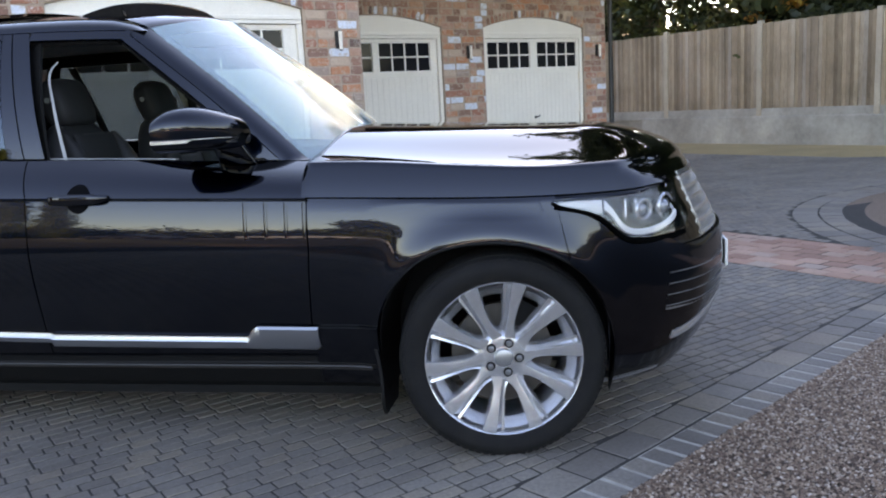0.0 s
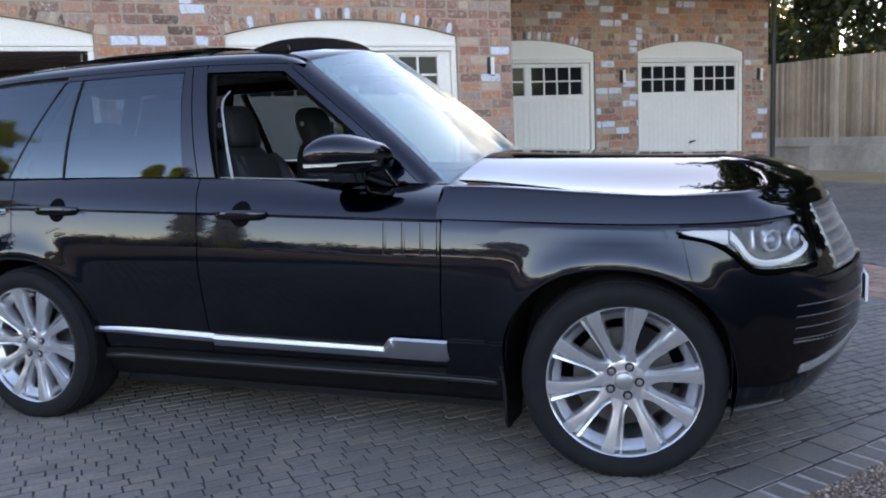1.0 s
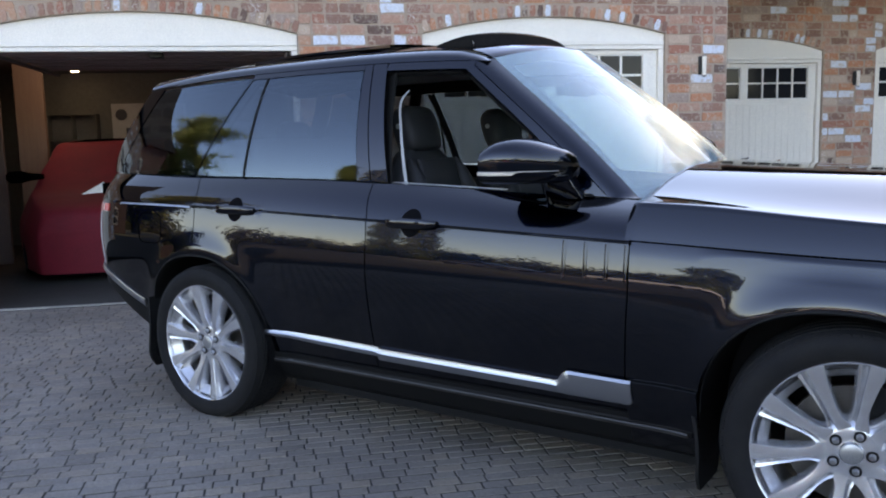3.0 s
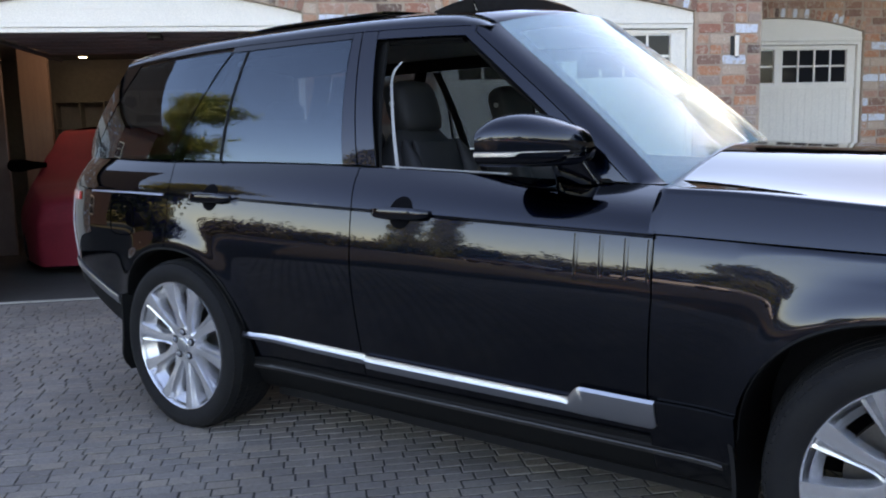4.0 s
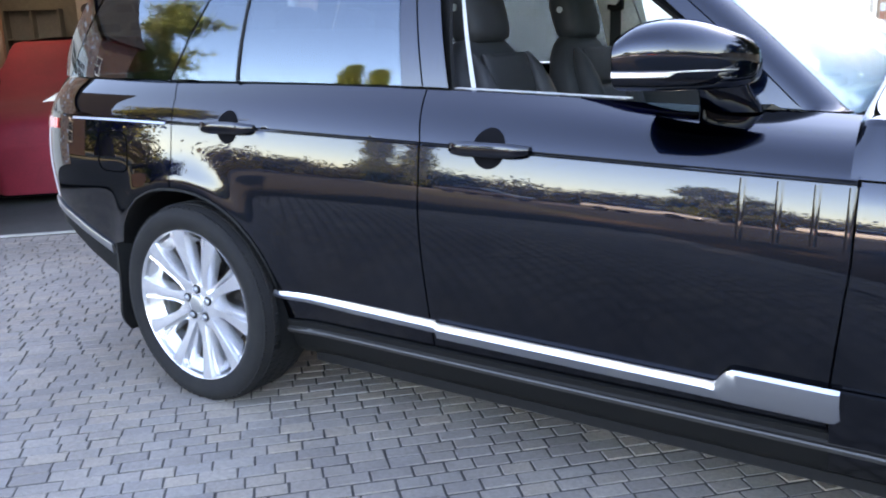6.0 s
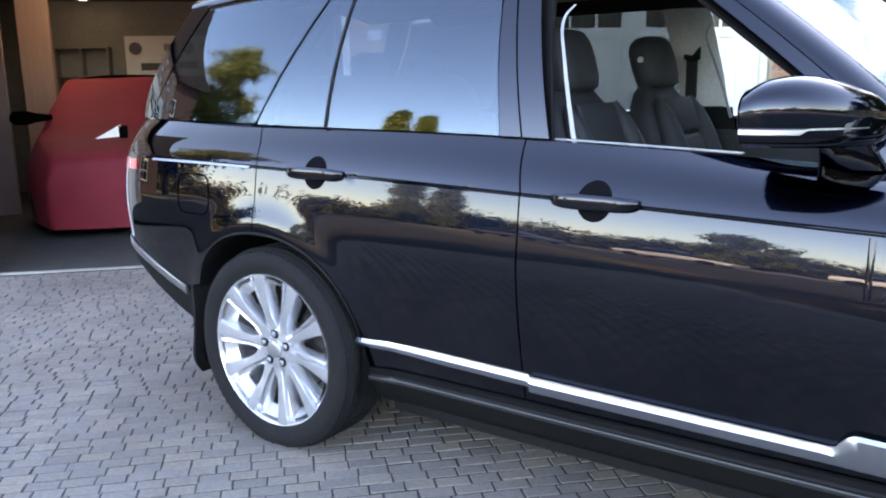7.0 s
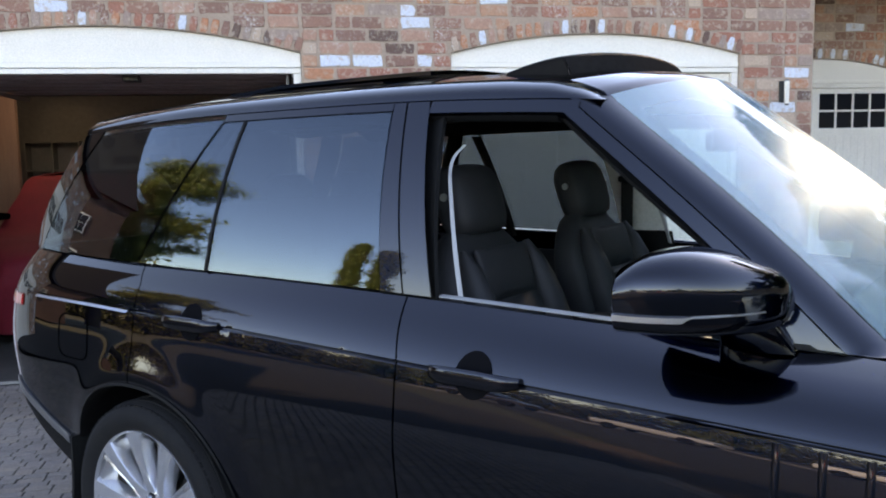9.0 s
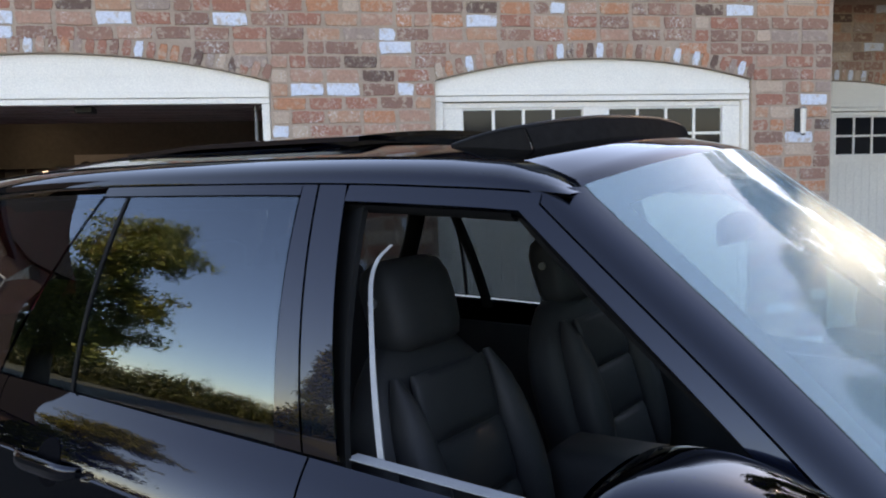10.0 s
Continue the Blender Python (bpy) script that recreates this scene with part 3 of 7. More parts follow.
rng = random.Random(11)
cache, V, F, count = {}, [], [], 0
y = -2.2
row = 0
while y < 13.4:
    row += 1
    x = (-9.5 if y < 7.9 else 8.9) + (row % 2) * 0.058 + rng.uniform(-0.02, 0.02)
    while x < 13.2:
        l = 0.116 + rng.choice((-0.022, -0.012, 0, 0, 0.006, 0.018))
        cut = -5.3 < x < 3.45 and y < edge_y(x + l) + 0.174 and y + SW > edge_y(x + l) + 0.19
        stop = x < 3.44 < x + l and 3.44 - x > 0.02 and y > edge_y(x) + 0.174 and y < W1Y
        start = x < -5.3 < x + l - 0.02 and y > edge_y(-5.3) + 0.174 and y < W1Y - 0.1
        if cut or stop or start or in_drive(x, y) and in_drive(x + l, y + SW):
            jy, jr = rng.uniform(-0.0015, 0.0015), rng.uniform(-0.5, 0.5)
            zz = ground_z(x, y) + rng.uniform(-0.002, 0.001)
            near = -3.0 < x < -1.75 and 1.3 < y < 2.7 and (x + y) < 0.28 and (x - y) < -3.0
            if near and count < 300:
                k = (l, rng.randrange(3))
                if k not in cache:
                    vs, fs = sett_shape(l - 0.0058, SW - 0.0066, 0.03, 0.0022, rng)
                    cache[k] = bpy.data.meshes.new("sett")
                    cache[k].from_pydata(vs, [], fs)
                    cache[k].materials.append(M_sett)
                o = new("sett", cache[k])
                o.parent = pavement
                o.matrix_basis = MW @ pose(x, y + jy, zz, 0, 0, jr)
                count += 1
            else:
                vs, fs = sett_shape(l - 0.0058, SW - 0.0066, 0.03, 0.0022, rng)
                vs, fs = vs[4:], [(4, 5, 6, 7)] + [(i, (i + 1) % 4, 4 + (i + 1) % 4, 4 + i) for i in range(4)]
                vs = [(p, q, r if i > 3 else -0.012) for i, (p, q, r) in enumerate(vs)]
                if cut:                       # cut to the line of the border slabs
                    vs = [(p, max(q, edge_y(x + p) + 0.174 - y), r) for p, q, r in vs]
                if start:
                    vs = [(max(p, -5.3 - x), q, r) for p, q, r in vs]
                if stop or cut:
                    vs = [(min(p, 3.44 - x), q, r) for p, q, r in vs]
                n = len(V)
                ca, sa = math.cos(radians(jr)), math.sin(radians(jr))
                V += [W(x + p * ca - q * sa, y + jy + p * sa + q * ca, zz + r) for p, q, r in vs]
                F += [tuple(n + i for i in f) for f in fs]
        x += l
    y += SW
me = bpy.data.meshes.new("sett_field")
me.from_pydata(V, [], F)
me.materials.append(M_sett_rest)
o = new("sett_field", me)
o.parent = pavement
o["kind"] = "stuff"


def lay(name, places, mat, parent, t=0.03, c=0.007, lim=300):
    """Single paving pieces: (x, y, angle, length, width) in garage axes."""
    cache, n = {}, 0
    for x, y, ang, l, w in places:
        k = (round(l, 3), round(w, 3), rng.randrange(3))
        if k not in cache:
            vs, fs = sett_shape(l - 0.008, w - 0.008, t, c, rng)
            cache[k] = bpy.data.meshes.new(name)
            cache[k].from_pydata(vs, [], fs)
            cache[k].materials.append(mat)
        o = new(name, cache[k])
        o.parent = parent
        o.matrix_basis = MW @ pose(x, y, ground_z(x, y) + rng.uniform(-0.003, 0.003), 0, 0, math.degrees(ang) + rng.uniform(-1, 1))


ang = math.atan(0.137)
edging, slabs = [], []
x = -5.0
while x < 3.4:
    l = rng.choice((0.16, 0.18, 0.2, 0.22))
    slabs.append((x, edge_y(x) + 0.006, ang, l, 0.165))
    x += l * math.cos(ang)
x = -5.0
while x < 3.4:
    edging.append((x, edge_y(x) - 0.152, ang, 0.104, 0.15))
    x += 0.113 * math.cos(ang)
bm = bmesh.new()
grid(bm, [[W(xx, edge_y(xx) - d, -0.0035) for xx in np.linspace(-5, 3.42, 40)] for d in (0.150, 0.006)])
part("edging_mortar", bm, worn("pale_mortar", (0.46, 0.43, 0.38), (0.34, 0.31, 0.27), 6, 0.95, 0.5, 60), pavement)
lay("border_slab", slabs, M_sett, pavement, c=0.005)
lay("edging_sett", edging, M_sett, pavement, c=0.006)
reds = []
y = -4.0
while y < 6.0:
    for i in range(7):
        w = 1.12 / 7
        reds.append((3.455 + i * w, y + (i % 2) * 0.1, 0.0, w, 0.2))
    y += 0.2
lay("red_block", reds[:300], M_red_sett, pavement)
ringp = []
for r, n, w in ((ISL_R - 0.24, 88, 0.24), (ISL_R - 0.47, 96, 0.22)):
    for i in range(n):
        a = i / n * 2 * math.pi
        l = 2 * math.pi * r / n
        x, y = ISL[0] + r * math.cos(a), ISL[1] + r * math.sin(a)
        if x < 9.5 and y > -2.5:
            ringp.append((x, y, a - math.pi / 2, l, w))
lay("ring_sett", ringp, M_sett, pavement)

# pea gravel: loose stones on the bed near the drive
M_stone = pieces("pea_stone", [(0, (0.06, 0.036, 0.026)), (0.35, (0.17, 0.10, 0.068)), (0.65, (0.27, 0.17, 0.115)), (0.87, (0.40, 0.285, 0.21)), (0.96, (0.58, 0.46, 0.37)), (1, (0.13, 0.095, 0.08))], True, 0.8, grain=120)
V, F = [], []
OCT = [(1, 0, 0), (0, 1, 0), (-1, 0, 0), (0, -1, 0), (0, 0, 0.7), (0, 0, -0.5)]
OF = [(0, 1, 4), (1, 2, 4), (2, 3, 4), (3, 0, 4)]
for i in range(60000):
    x = rng.uniform(-0.2, 3.4)
    d = rng.random() ** 1.2 * 1.0
    y = edge_y(x) - 0.16 - d
    r = rng.uniform(0.005, 0.0105)
    a = rng.uniform(0, 6.28)
    s = rng.uniform(0.6, 1)
    n = len(V)
    z = 0.008 + rng.uniform(-0.002, 0.006)
    V += [W(x + r * (p * math.cos(a) - q * s * math.sin(a)), y + r * (p * math.sin(a) + q * s * math.cos(a)), z + r * t) for p, q, t in OCT]
    F += [tuple(n + k for k in f) for f in OF]
me = bpy.data.meshes.new("pea_gravel")
me.from_pydata(V, [], F)
me.materials.append(M_stone)
me.shade_smooth()
tagged(new("pea_gravel", me), "loose brown and cream pea gravel", "gravel", kind="stuff")

# ---- fence on its low retaining wall ----
FX = 15.5
FENCE = [4.0, 6.67, 9.41, 12.11, 14.8, 17.5]      # posts along the garage's depth
o = part("retaining_wall", boxed(FX - 0.02, -14, -0.3, FX + 0.3, 12.9, 0.56, 0.02), M_concrete)
o.matrix_basis = MW
tagged(o, "stained rendered low retaining wall under the fence", "wall", kind="structure")
fence = empty("fence", MW, "tall close-boarded wooden fence with concrete posts", "fence")
M_post = worn("weathered_post", (0.44, 0.36, 0.27), (0.35, 0.285, 0.215), 2, 0.85, 0.3)
ylist = [-12.2, -9.5, -6.8, -4.1, -1.4, 1.3] + FENCE
o = part("retaining_wall_end", boxed(FX + 0.09, 12.902, -0.3, FX + 0.3, 22, 0.55, 0.02), M_concrete)
o.matrix_basis = MW
tagged(o, "set-back end of the low retaining wall", "wall", kind="structure")
for k, y in enumerate(ylist):
    part("post", boxed(FX + 0.01, y - 0.06, 0.3, FX + 0.13, y + 0.06, 2.72, 0.008), M_post, fence)
for k, (a, b) in enumerate(zip(ylist, ylist[1:])):
    part("gravel_board", boxed(FX + 0.03, a + 0.062, 0.5, FX + 0.09, b - 0.062, 0.74, 0.006), M_concrete, fence)
    n = 29
    for i in range(n):
        u = a + 0.064 + (b - a - 0.128) * i / n
        w = (b - a - 0.128) / n
        j = rng.uniform(-0.006, 0.006) + 0.02 * (i % 2)
        part("board", boxed(FX + 0.04 + j, u, 0.733, FX + 0.058 + j, u + w * (1.12 if i % 2 else 0.94), 2.66 + rng.uniform(-0.008, 0.008)), M_wood, fence)
    for z in (1.0, 1.7, 2.4):
        part("rail", boxed(FX + 0.07, a + 0.063, z, FX + 0.11, b - 0.063, z + 0.08), M_wood, fence)

# ---- the car: x ahead, right flank near y = 0, middle plane at YC ----
YC = 1.0
car = empty("car", ID, "large black off-road estate car parked on the block-paved drive", "car")

OUT = spline([(-4.09, 0.0), (-4.08, 0.35), (-4.05, 0.62), (-3.98, 0.8), (-3.875, 0.9), (-3.68, 0.945), (-3.4, 0.965), (-2.9, 0.978), (-1.9, 0.985), (-0.9, 0.985),
              (-0.2, 0.985), (0.15, 0.976), (0.38, 0.935), (0.57, 0.85), (0.72, 0.69), (0.82, 0.44), (0.865, 0.2), (0.875, 0.0)], 40)
OUT = np.array(OUT)
OS = np.r_[0, np.cumsum(np.hypot(*np.diff(OUT, axis=0).T))]
S_FRONT = float(OS[-1])
OT = np.gradient(OUT, OS, axis=0)


def s_of(x):
    return float(np.interp(x, OUT[:, 0], OS))


def plan(s):
    p = np.array([np.interp(s, OS, OUT[:, i]) for i in (0, 1)])
    t = np.array([np.interp(s, OS, OT[:, i]) for i in (0, 1)])
    t /= np.hypot(*t)
    return p, np.array([-t[1], t[0]])          # place and outward normal (x, half width)


z_crease = curve1([-4.1, -3.4, -2.9, -1.9, -0.7, 0.15, 0.45, 0.82], [1.065, 1.057, 1.05, 1.024, 0.985, 0.962, 0.965, 0.985])
z_belt = curve1([-4.1, -3.9, -3.0, -1.93, -0.76, 0.2, 0.82], [1.205, 1.2, 1.187, 1.168, 1.11, 1.06, 1.04])
belt_in = curve1([-4.1, -2.0, -1.4, -0.8, 0.0, 0.82], [0.125, 0.125, 0.155, 0.225, 0.2, 0.19])
side_in = curve1([0.2, 0.3, 0.36, 0.42, 0.48, 0.56, 0.65, 0.74, 0.80, 0.85, 0.9, 0.95, 1.0], [0.165, 0.108, 0.085, 0.067, 0.053, 0.035, 0.017, 0.004, 0.0, 0.0015, 0.0065, 0.0135, 0.022])
front_in = curve1([0.2, 0.3, 0.4, 0.55, 0.7, 0.8, 0.9, 1.0, 1.06], [0.2, 0.1, 0.04, 0.0, 0.0, 0.03, 0.08, 0.13, 0.17])
rear_in = curve1([0.2, 0.3, 0.45, 0.6, 0.75, 0.95, 1.08, 1.2], [0.2, 0.09, 0.03, 0.0, 0.02, 0.03, 0.06, 0.1])


ARCH = ((-0.04, 0.385), (-2.955, 0.385))


def surf(s, z, lift=0.0):
    p, n = plan(s)
    x = p[0]
    zc, zb = z_crease(x), z_belt(x)
    if z <= zc:
        side = side_in(z / zc)
        k = (zc - z) / 0.012                     # the swage groove under the shoulder
        if k < 1 and x > -3.7:
            side += 0.006 * math.sin(math.pi * max(k, 0))
        for cx, cz in ARCH:                      # flares over the wheels
            if abs(x - cx) < 0.8:
                e = (math.hypot((x - cx) * 0.98, z - cz) - 0.43) / 0.075
                side -= 0.02 * math.exp(-e * e) * min(1, max(0, (zc - z) / 0.08))
    else:
        t = (z - zc) / (zb - zc)
        b = belt_in(x)
        k = min(max((x + 1.7) / 0.8, 0), 1)       # the shoulder is flatter-topped towards the bonnet
        side = 0.022 + (b - 0.022) * ((0.5 * t + 0.5 * t ** 2.2) * (1 - k) + (0.28 * t + 0.72 * t ** 3) * k)
    wf, wr = max(n[0], 0) ** 2, max(-n[0], 0) ** 2
    off = (1 - wf - wr) * side + wf * front_in(z) + wr * rear_in(z) - lift
    q = p - n * off
    return Vector((q[0], YC - q[1], z))


def mirrored(bm):
    for v in bm.verts:
        v.co.y = 2 * YC - v.co.y
    return bm


def both(name, make, mat, label="", smooth=True, parent=None, names=None):
    """The same part on the right flank and mirrored on the left."""
    pair = []
    for k in (0, 1):
        bm = make()
        if k:
            mirrored(bm)
        pair.append(part(name, bm, mat, (parent[k] if parent else car), label, smooth))
    return pair


def panel(sl, sr, zlo, zhi, nx=40, nz=30, lift=0.0, thickness=0.012, extra=()):
    """A sheet of the flank between two upright lines sl(z), sr(z) and two long lines zlo(s), zhi(s)."""
    bm = bmesh.new()
    rows = []
    for i in range(nx + 1):
        u = i / nx
        sm = sl(0.7) + u * (sr(0.7) - sl(0.7))
        a, b = zlo(sm), zhi(sm)
        zs = [a + (b - a) * j / nz for j in range(nz + 1)]
        zs = sorted(zs + [z for z in (extra(sm) if extra else ()) if a < z < b])
        rows.append([surf(sl(z) + u * (sr(z) - sl(z)), z, lift) for z in zs])
    n = min(len(r) for r in rows)
    if any(len(r) != n for r in rows):
        rows = [[surf(sl(z) + (i / nx) * (sr(z) - sl(z)), z, lift) for z in np.linspace(zlo(sl(0.7) + i / nx * (sr(0.7) - sl(0.7))), zhi(sl(0.7) + i / nx * (sr(0.7) - sl(0.7))), nz + 1)] for i in range(nx + 1)]
    grid(bm, rows)
    return thick(bm, thickness) if thickness else bm


def crease_rows(s):
    zc = z_crease(plan(s)[0][0])
    return [zc - 0.012, zc - 0.009, zc - 0.006, zc - 0.003, zc, zc + 0.008]


def at(*pts):
    """A line x(z) given by knots (z, x), as arc length."""
    zs, xs = zip(*sorted(pts))
    return lambda z: s_of(float(np.interp(z, zs, xs)))


def arch(s, foot=0.24):
    """Lower edge of the flank: the sill line, or the wheel arch above it."""
    x = plan(s)[0][0]
    z = foot
    for cx, cz in ARCH:
        d = abs(x - cx) / 0.435
        if d < 1:
            z = max(z, cz + 0.425 * (1 - d ** 2.25) ** (1 / 2.25))
    return z


def crest(s):
    return z_crease(plan(s)[0][0])


def belt(s):
    return z_belt(plan(s)[0][0])


# doors, wings and quarters: gaps of 5 mm between them
G = 0.0028
gapA = ((0.2, -0.745), (0.5, -0.742), (0.8, -0.715), (1.0, -0.717), (1.12, -0.745))
gapB = ((0.2, -1.90), (0.9, -1.88), (1.03, -1.882), (1.2, -1.93))
gapC = ((0.2, -2.99), (0.8, -2.985), (1.05, -2.985), (1.13, -3.0), (1.2, -3.05))
gapF = ((0.6, 0.255), (0.72, 0.25), (0.9, 0.215), (1.0, 0.2))


def shift(g, d):
    return at(*[(z, x + d) for z, x in g])


lamp_low = curve1([0.19, 0.27, 0.34, 0.385, 0.43, 0.465, 0.52, 0.6, 0.70], [0.922, 0.909, 0.886, 0.851, 0.799, 0.780, 0.775, 0.783, 0.80])
lamp_top = curve1([0.19, 0.3, 0.45, 0.6, 0.70], [0.94, 0.944, 0.948, 0.962, 0.972])


def under_lamp(s):
    x = plan(s)[0][0]
    return lamp_low(x) - 0.004 if x > 0.19 else crest(s)


wing_strip = lambda: panel(at((0, 0.11), (1.2, 0.11)), at((0, 0.62), (1.2, 0.62)), lambda s: 0.90 if plan(s)[0][0] < 0.198 else lamp_top(plan(s)[0][0]) + 0.003, lambda s: max(crest(s) - 0.003, lamp_top(plan(s)[0][0]) + 0.0035), 102, 6, -0.0015)
front_door = both("front_door", lambda: panel(shift(gapB, G), shift(gapA, -G), lambda s: 0.36, belt, 44, 34, extra=crease_rows), M_paint, "gloss black front door with the window down")
rear_door = both("rear_door", lambda: panel(shift(gapC, G), shift(gapB, -G), lambda s: arch(s, 0.36), belt, 90, 34, extra=crease_rows), M_paint, "gloss black rear door")
both("front_wing", lambda: panel(shift(gapA, G), shift(gapF, -0.0006), lambda s: arch(s, 0.36), lambda s: min(crest(s) - 0.003, under_lamp(s)), 120, 24), M_paint)
quarter = both("rear_quarter", lambda: panel(at((0, -3.87), (1.2, -3.87)), shift(gapC, -G), lambda s: max(arch(s, 0.24), 0.505 + max(0, -3.48 - plan(s)[0][0]) * 0.42 if plan(s)[0][0] < -3.38 else 0), belt, 110, 34, extra=crease_rows), M_paint)

both("wing_strip", wing_strip, M_paint)

# clamshell bonnet
bonnet_edge = curve1([-0.80, -0.2, 0.2, 0.45, 0.62, 0.70, 0.82], [1.105, 1.075, 1.06, 1.055, 1.035, 1.02, 1.0])


bonnet_side = curve1([-0.80, -0.5, -0.13, 0.14, 0.34, 0.45, 0.62, 0.82], [1.115, 1.106, 1.079, 1.063, 1.060, 1.056, 1.035, 1.0])


def flat_top(x):
    """How far the bonnet's edge is drawn out into a crisp shoulder."""
    return min(max((x + 0.765) / 0.05, 0), 1) * min(max((0.64 - x) / 0.2, 0), 1)


def bonnet_half(side):
    bm = bmesh.new()
    rows = []
    for s in np.linspace(s_of(-0.735), S_FRONT, 110):
        p, n = plan(s)
        x = p[0]
        zc = z_crease(x) if x < 0.19 else max(z_crease(x), lamp_top(min(x, 0.7)) + 0.004)
        zb = max(z_belt(x), zc + 0.06)
        row = [surf(s, z) for z in np.linspace(zc + 0.003, zc + 0.84 * (zb - zc), 10)]
        out = Vector((n[0], -abs(n[1]), 0)).normalized()
        rise = bonnet_side(x) - row[0].z
        crisp = [row[0] - out * (0.28 * d + 0.9 * d * d) + Vector((0, 0, d)) for d in np.linspace(0, rise, 10)]
        row = [p.lerp(q, flat_top(x)) for p, q in zip(row, crisp)]
        b = row[-1]
        cx = x if x < 0.1 else 0.1 + (x - 0.1) * 0.55
        c = Vector((cx, YC, 0))
        L = (Vector((c.x, c.y, 0)) - Vector((b.x, b.y, 0))).length
        for d in [0.006, 0.014, 0.024, 0.036, 0.05, 0.07, 0.1, 0.14] + list(np.linspace(0.19, L, 18)):
            d = min(d, L)
            q = Vector((b.x, b.y, 0)).lerp(Vector((c.x, c.y, 0)), d / L)
            h = YC - q.y
            zt = bonnet_edge(q.x) + (0.092 + 0.036 * min(max((q.x + 0.72) / 0.3, 0), 1) - 0.22 * max(0, q.x - 0.3) ** 1.3) * (1 - (h / 0.82) ** 2) - 0.005 * math.exp(-((h - 0.60) / 0.1) ** 2)
            low = bonnet_side(q.x) + 0.004
            u = min(max((0.88 - h) / 0.62, 0), 1)
            top = bonnet_edge(q.x) + 0.128 - 0.22 * max(0, q.x - 0.3) ** 1.3
            flat = low + (top - low) * (0.45 * (1 - (min(h, 0.9) / 0.9) ** 2) + 0.55 * u * u * (3 - 2 * u))
            zt += (flat - zt) * flat_top(q.x)
            z = zt - (zt - b.z) * math.exp(-d / (0.02 - 0.012 * flat_top(q.x)))
            row.append(Vector((q.x, q.y, z)))
        rows.append(row)
    grid(bm, rows)
    return bm if not side else mirrored(bm)


bm = bonnet_half(0)
me_tmp = bpy.data.meshes.new("tmp")
b2 = bonnet_half(1)
b2.to_mesh(me_tmp)
b2.free()
bm.from_mesh(me_tmp)
bpy.data.meshes.remove(me_tmp)
bmesh.ops.remove_doubles(bm, verts=bm.verts, dist=0.0008)
part("bonnet", thick(bm, 0.01), M_paint, car, "gloss black clamshell bonnet", True, 60)

# front bumper
bm = bmesh.new()


def bumper_rows(mirror):
    rows = []
    for u in np.linspace(0, 1, 90):
        row = []
        for v in np.linspace(0, 1, 26):
            s0 = at(*gapF)(0.6) + 0.001
            s = s0 + u * (S_FRONT - s0)
            x = plan(s)[0][0]
            hi = under_lamp(s) if x < 0.62 else 0.74
            if x >= 0.60:
                hi = np.interp(x, [0.60, 0.66], [lamp_low(0.6) - 0.004, 0.745])
            lo = arch(s, 0.24)
            z = lo + v * (hi - lo)
            q = surf(s + (at(*gapF)(z) - s0) * (1 - u) ** 6, z)
            if mirror:
                q.y = 2 * YC - q.y
            row.append(q)
        rows.append(row)
    return rows


grid(bm, bumper_rows(False))
grid(bm, bumper_rows(True))
bmesh.ops.remove_doubles(bm, verts=bm.verts, dist=0.001)
part("front_bumper", thick(bm, 0.012), M_paint, car, "", True, 50)

# rear end, closed round to the middle
bm = bmesh.new()
for mir in (0, 1):
    rows = []
    for s in np.linspace(0, s_of(-3.874), 40):
        rows.append([surf(s, z) for z in np.linspace(0.62, 1.2, 20)])
    if mir:
        for r in rows:
            for q in r:
                q.y = 2 * YC - q.y
    grid(bm, rows)
bmesh.ops.remove_doubles(bm, verts=bm.verts, dist=0.001)
part("tailgate", thick(bm, 0.012), M_paint, car, "", True, 50)
bm = bmesh.new()
for mir in (0, 1):
    rows = []
    s1 = s_of(-3.40)
    for u in np.linspace(0, 1, 60):
        s = u * s1
        x = plan(s)[0][0]
        top = 0.505 + max(0, -3.48 - x) * 0.42 - 0.004 if x > -3.9 else 0.675
        foot = float(np.interp(x, [-4.1, -3.95, -3.85, -3.72, -3.51, -3.42], [0.60, 0.585, 0.565, 0.48, 0.365, 0.34]))
        rows.append([surf(s, z) for z in np.linspace(max(min(foot, top - 0.03), arch(s, 0.26)), min(top, 0.675), 14)])
    if mir:
        for r in rows:
            for q in r:
                q.y = 2 * YC - q.y
    grid(bm, rows)
bmesh.ops.remove_doubles(bm, verts=bm.verts, dist=0.001)
part("rear_bumper", thick(bm, 0.012), M_plastic, car, "dark plastic lower rear bumper", True, 50)

# ---- greenhouse ----
z_rail = curve1([-3.75, -3.3, -2.5, -1.8, -1.5, -1.38, -1.2, -0.7], [1.64, 1.672, 1.69, 1.684, 1.668, 1.655, 1.62, 1.5])


def gy(x, z, lift=0.0):
    """The side of the cabin: y at (x, z)."""
    zb = z_belt(x)
    t = (z - zb) / 0.51
    y = YC - (0.985 - belt_in(x)) + 0.19 * (0.42 * t + 0.58 * t * t)
    if x < -3.0:
        y += 0.02 * ((-3.0 - x) / 0.7) ** 2
    y += max(0.0, 0.975 - float(np.interp(x, OUT[:, 0], OUT[:, 1]))) * 0.8 if x < -2.9 else 0
    return y - lift


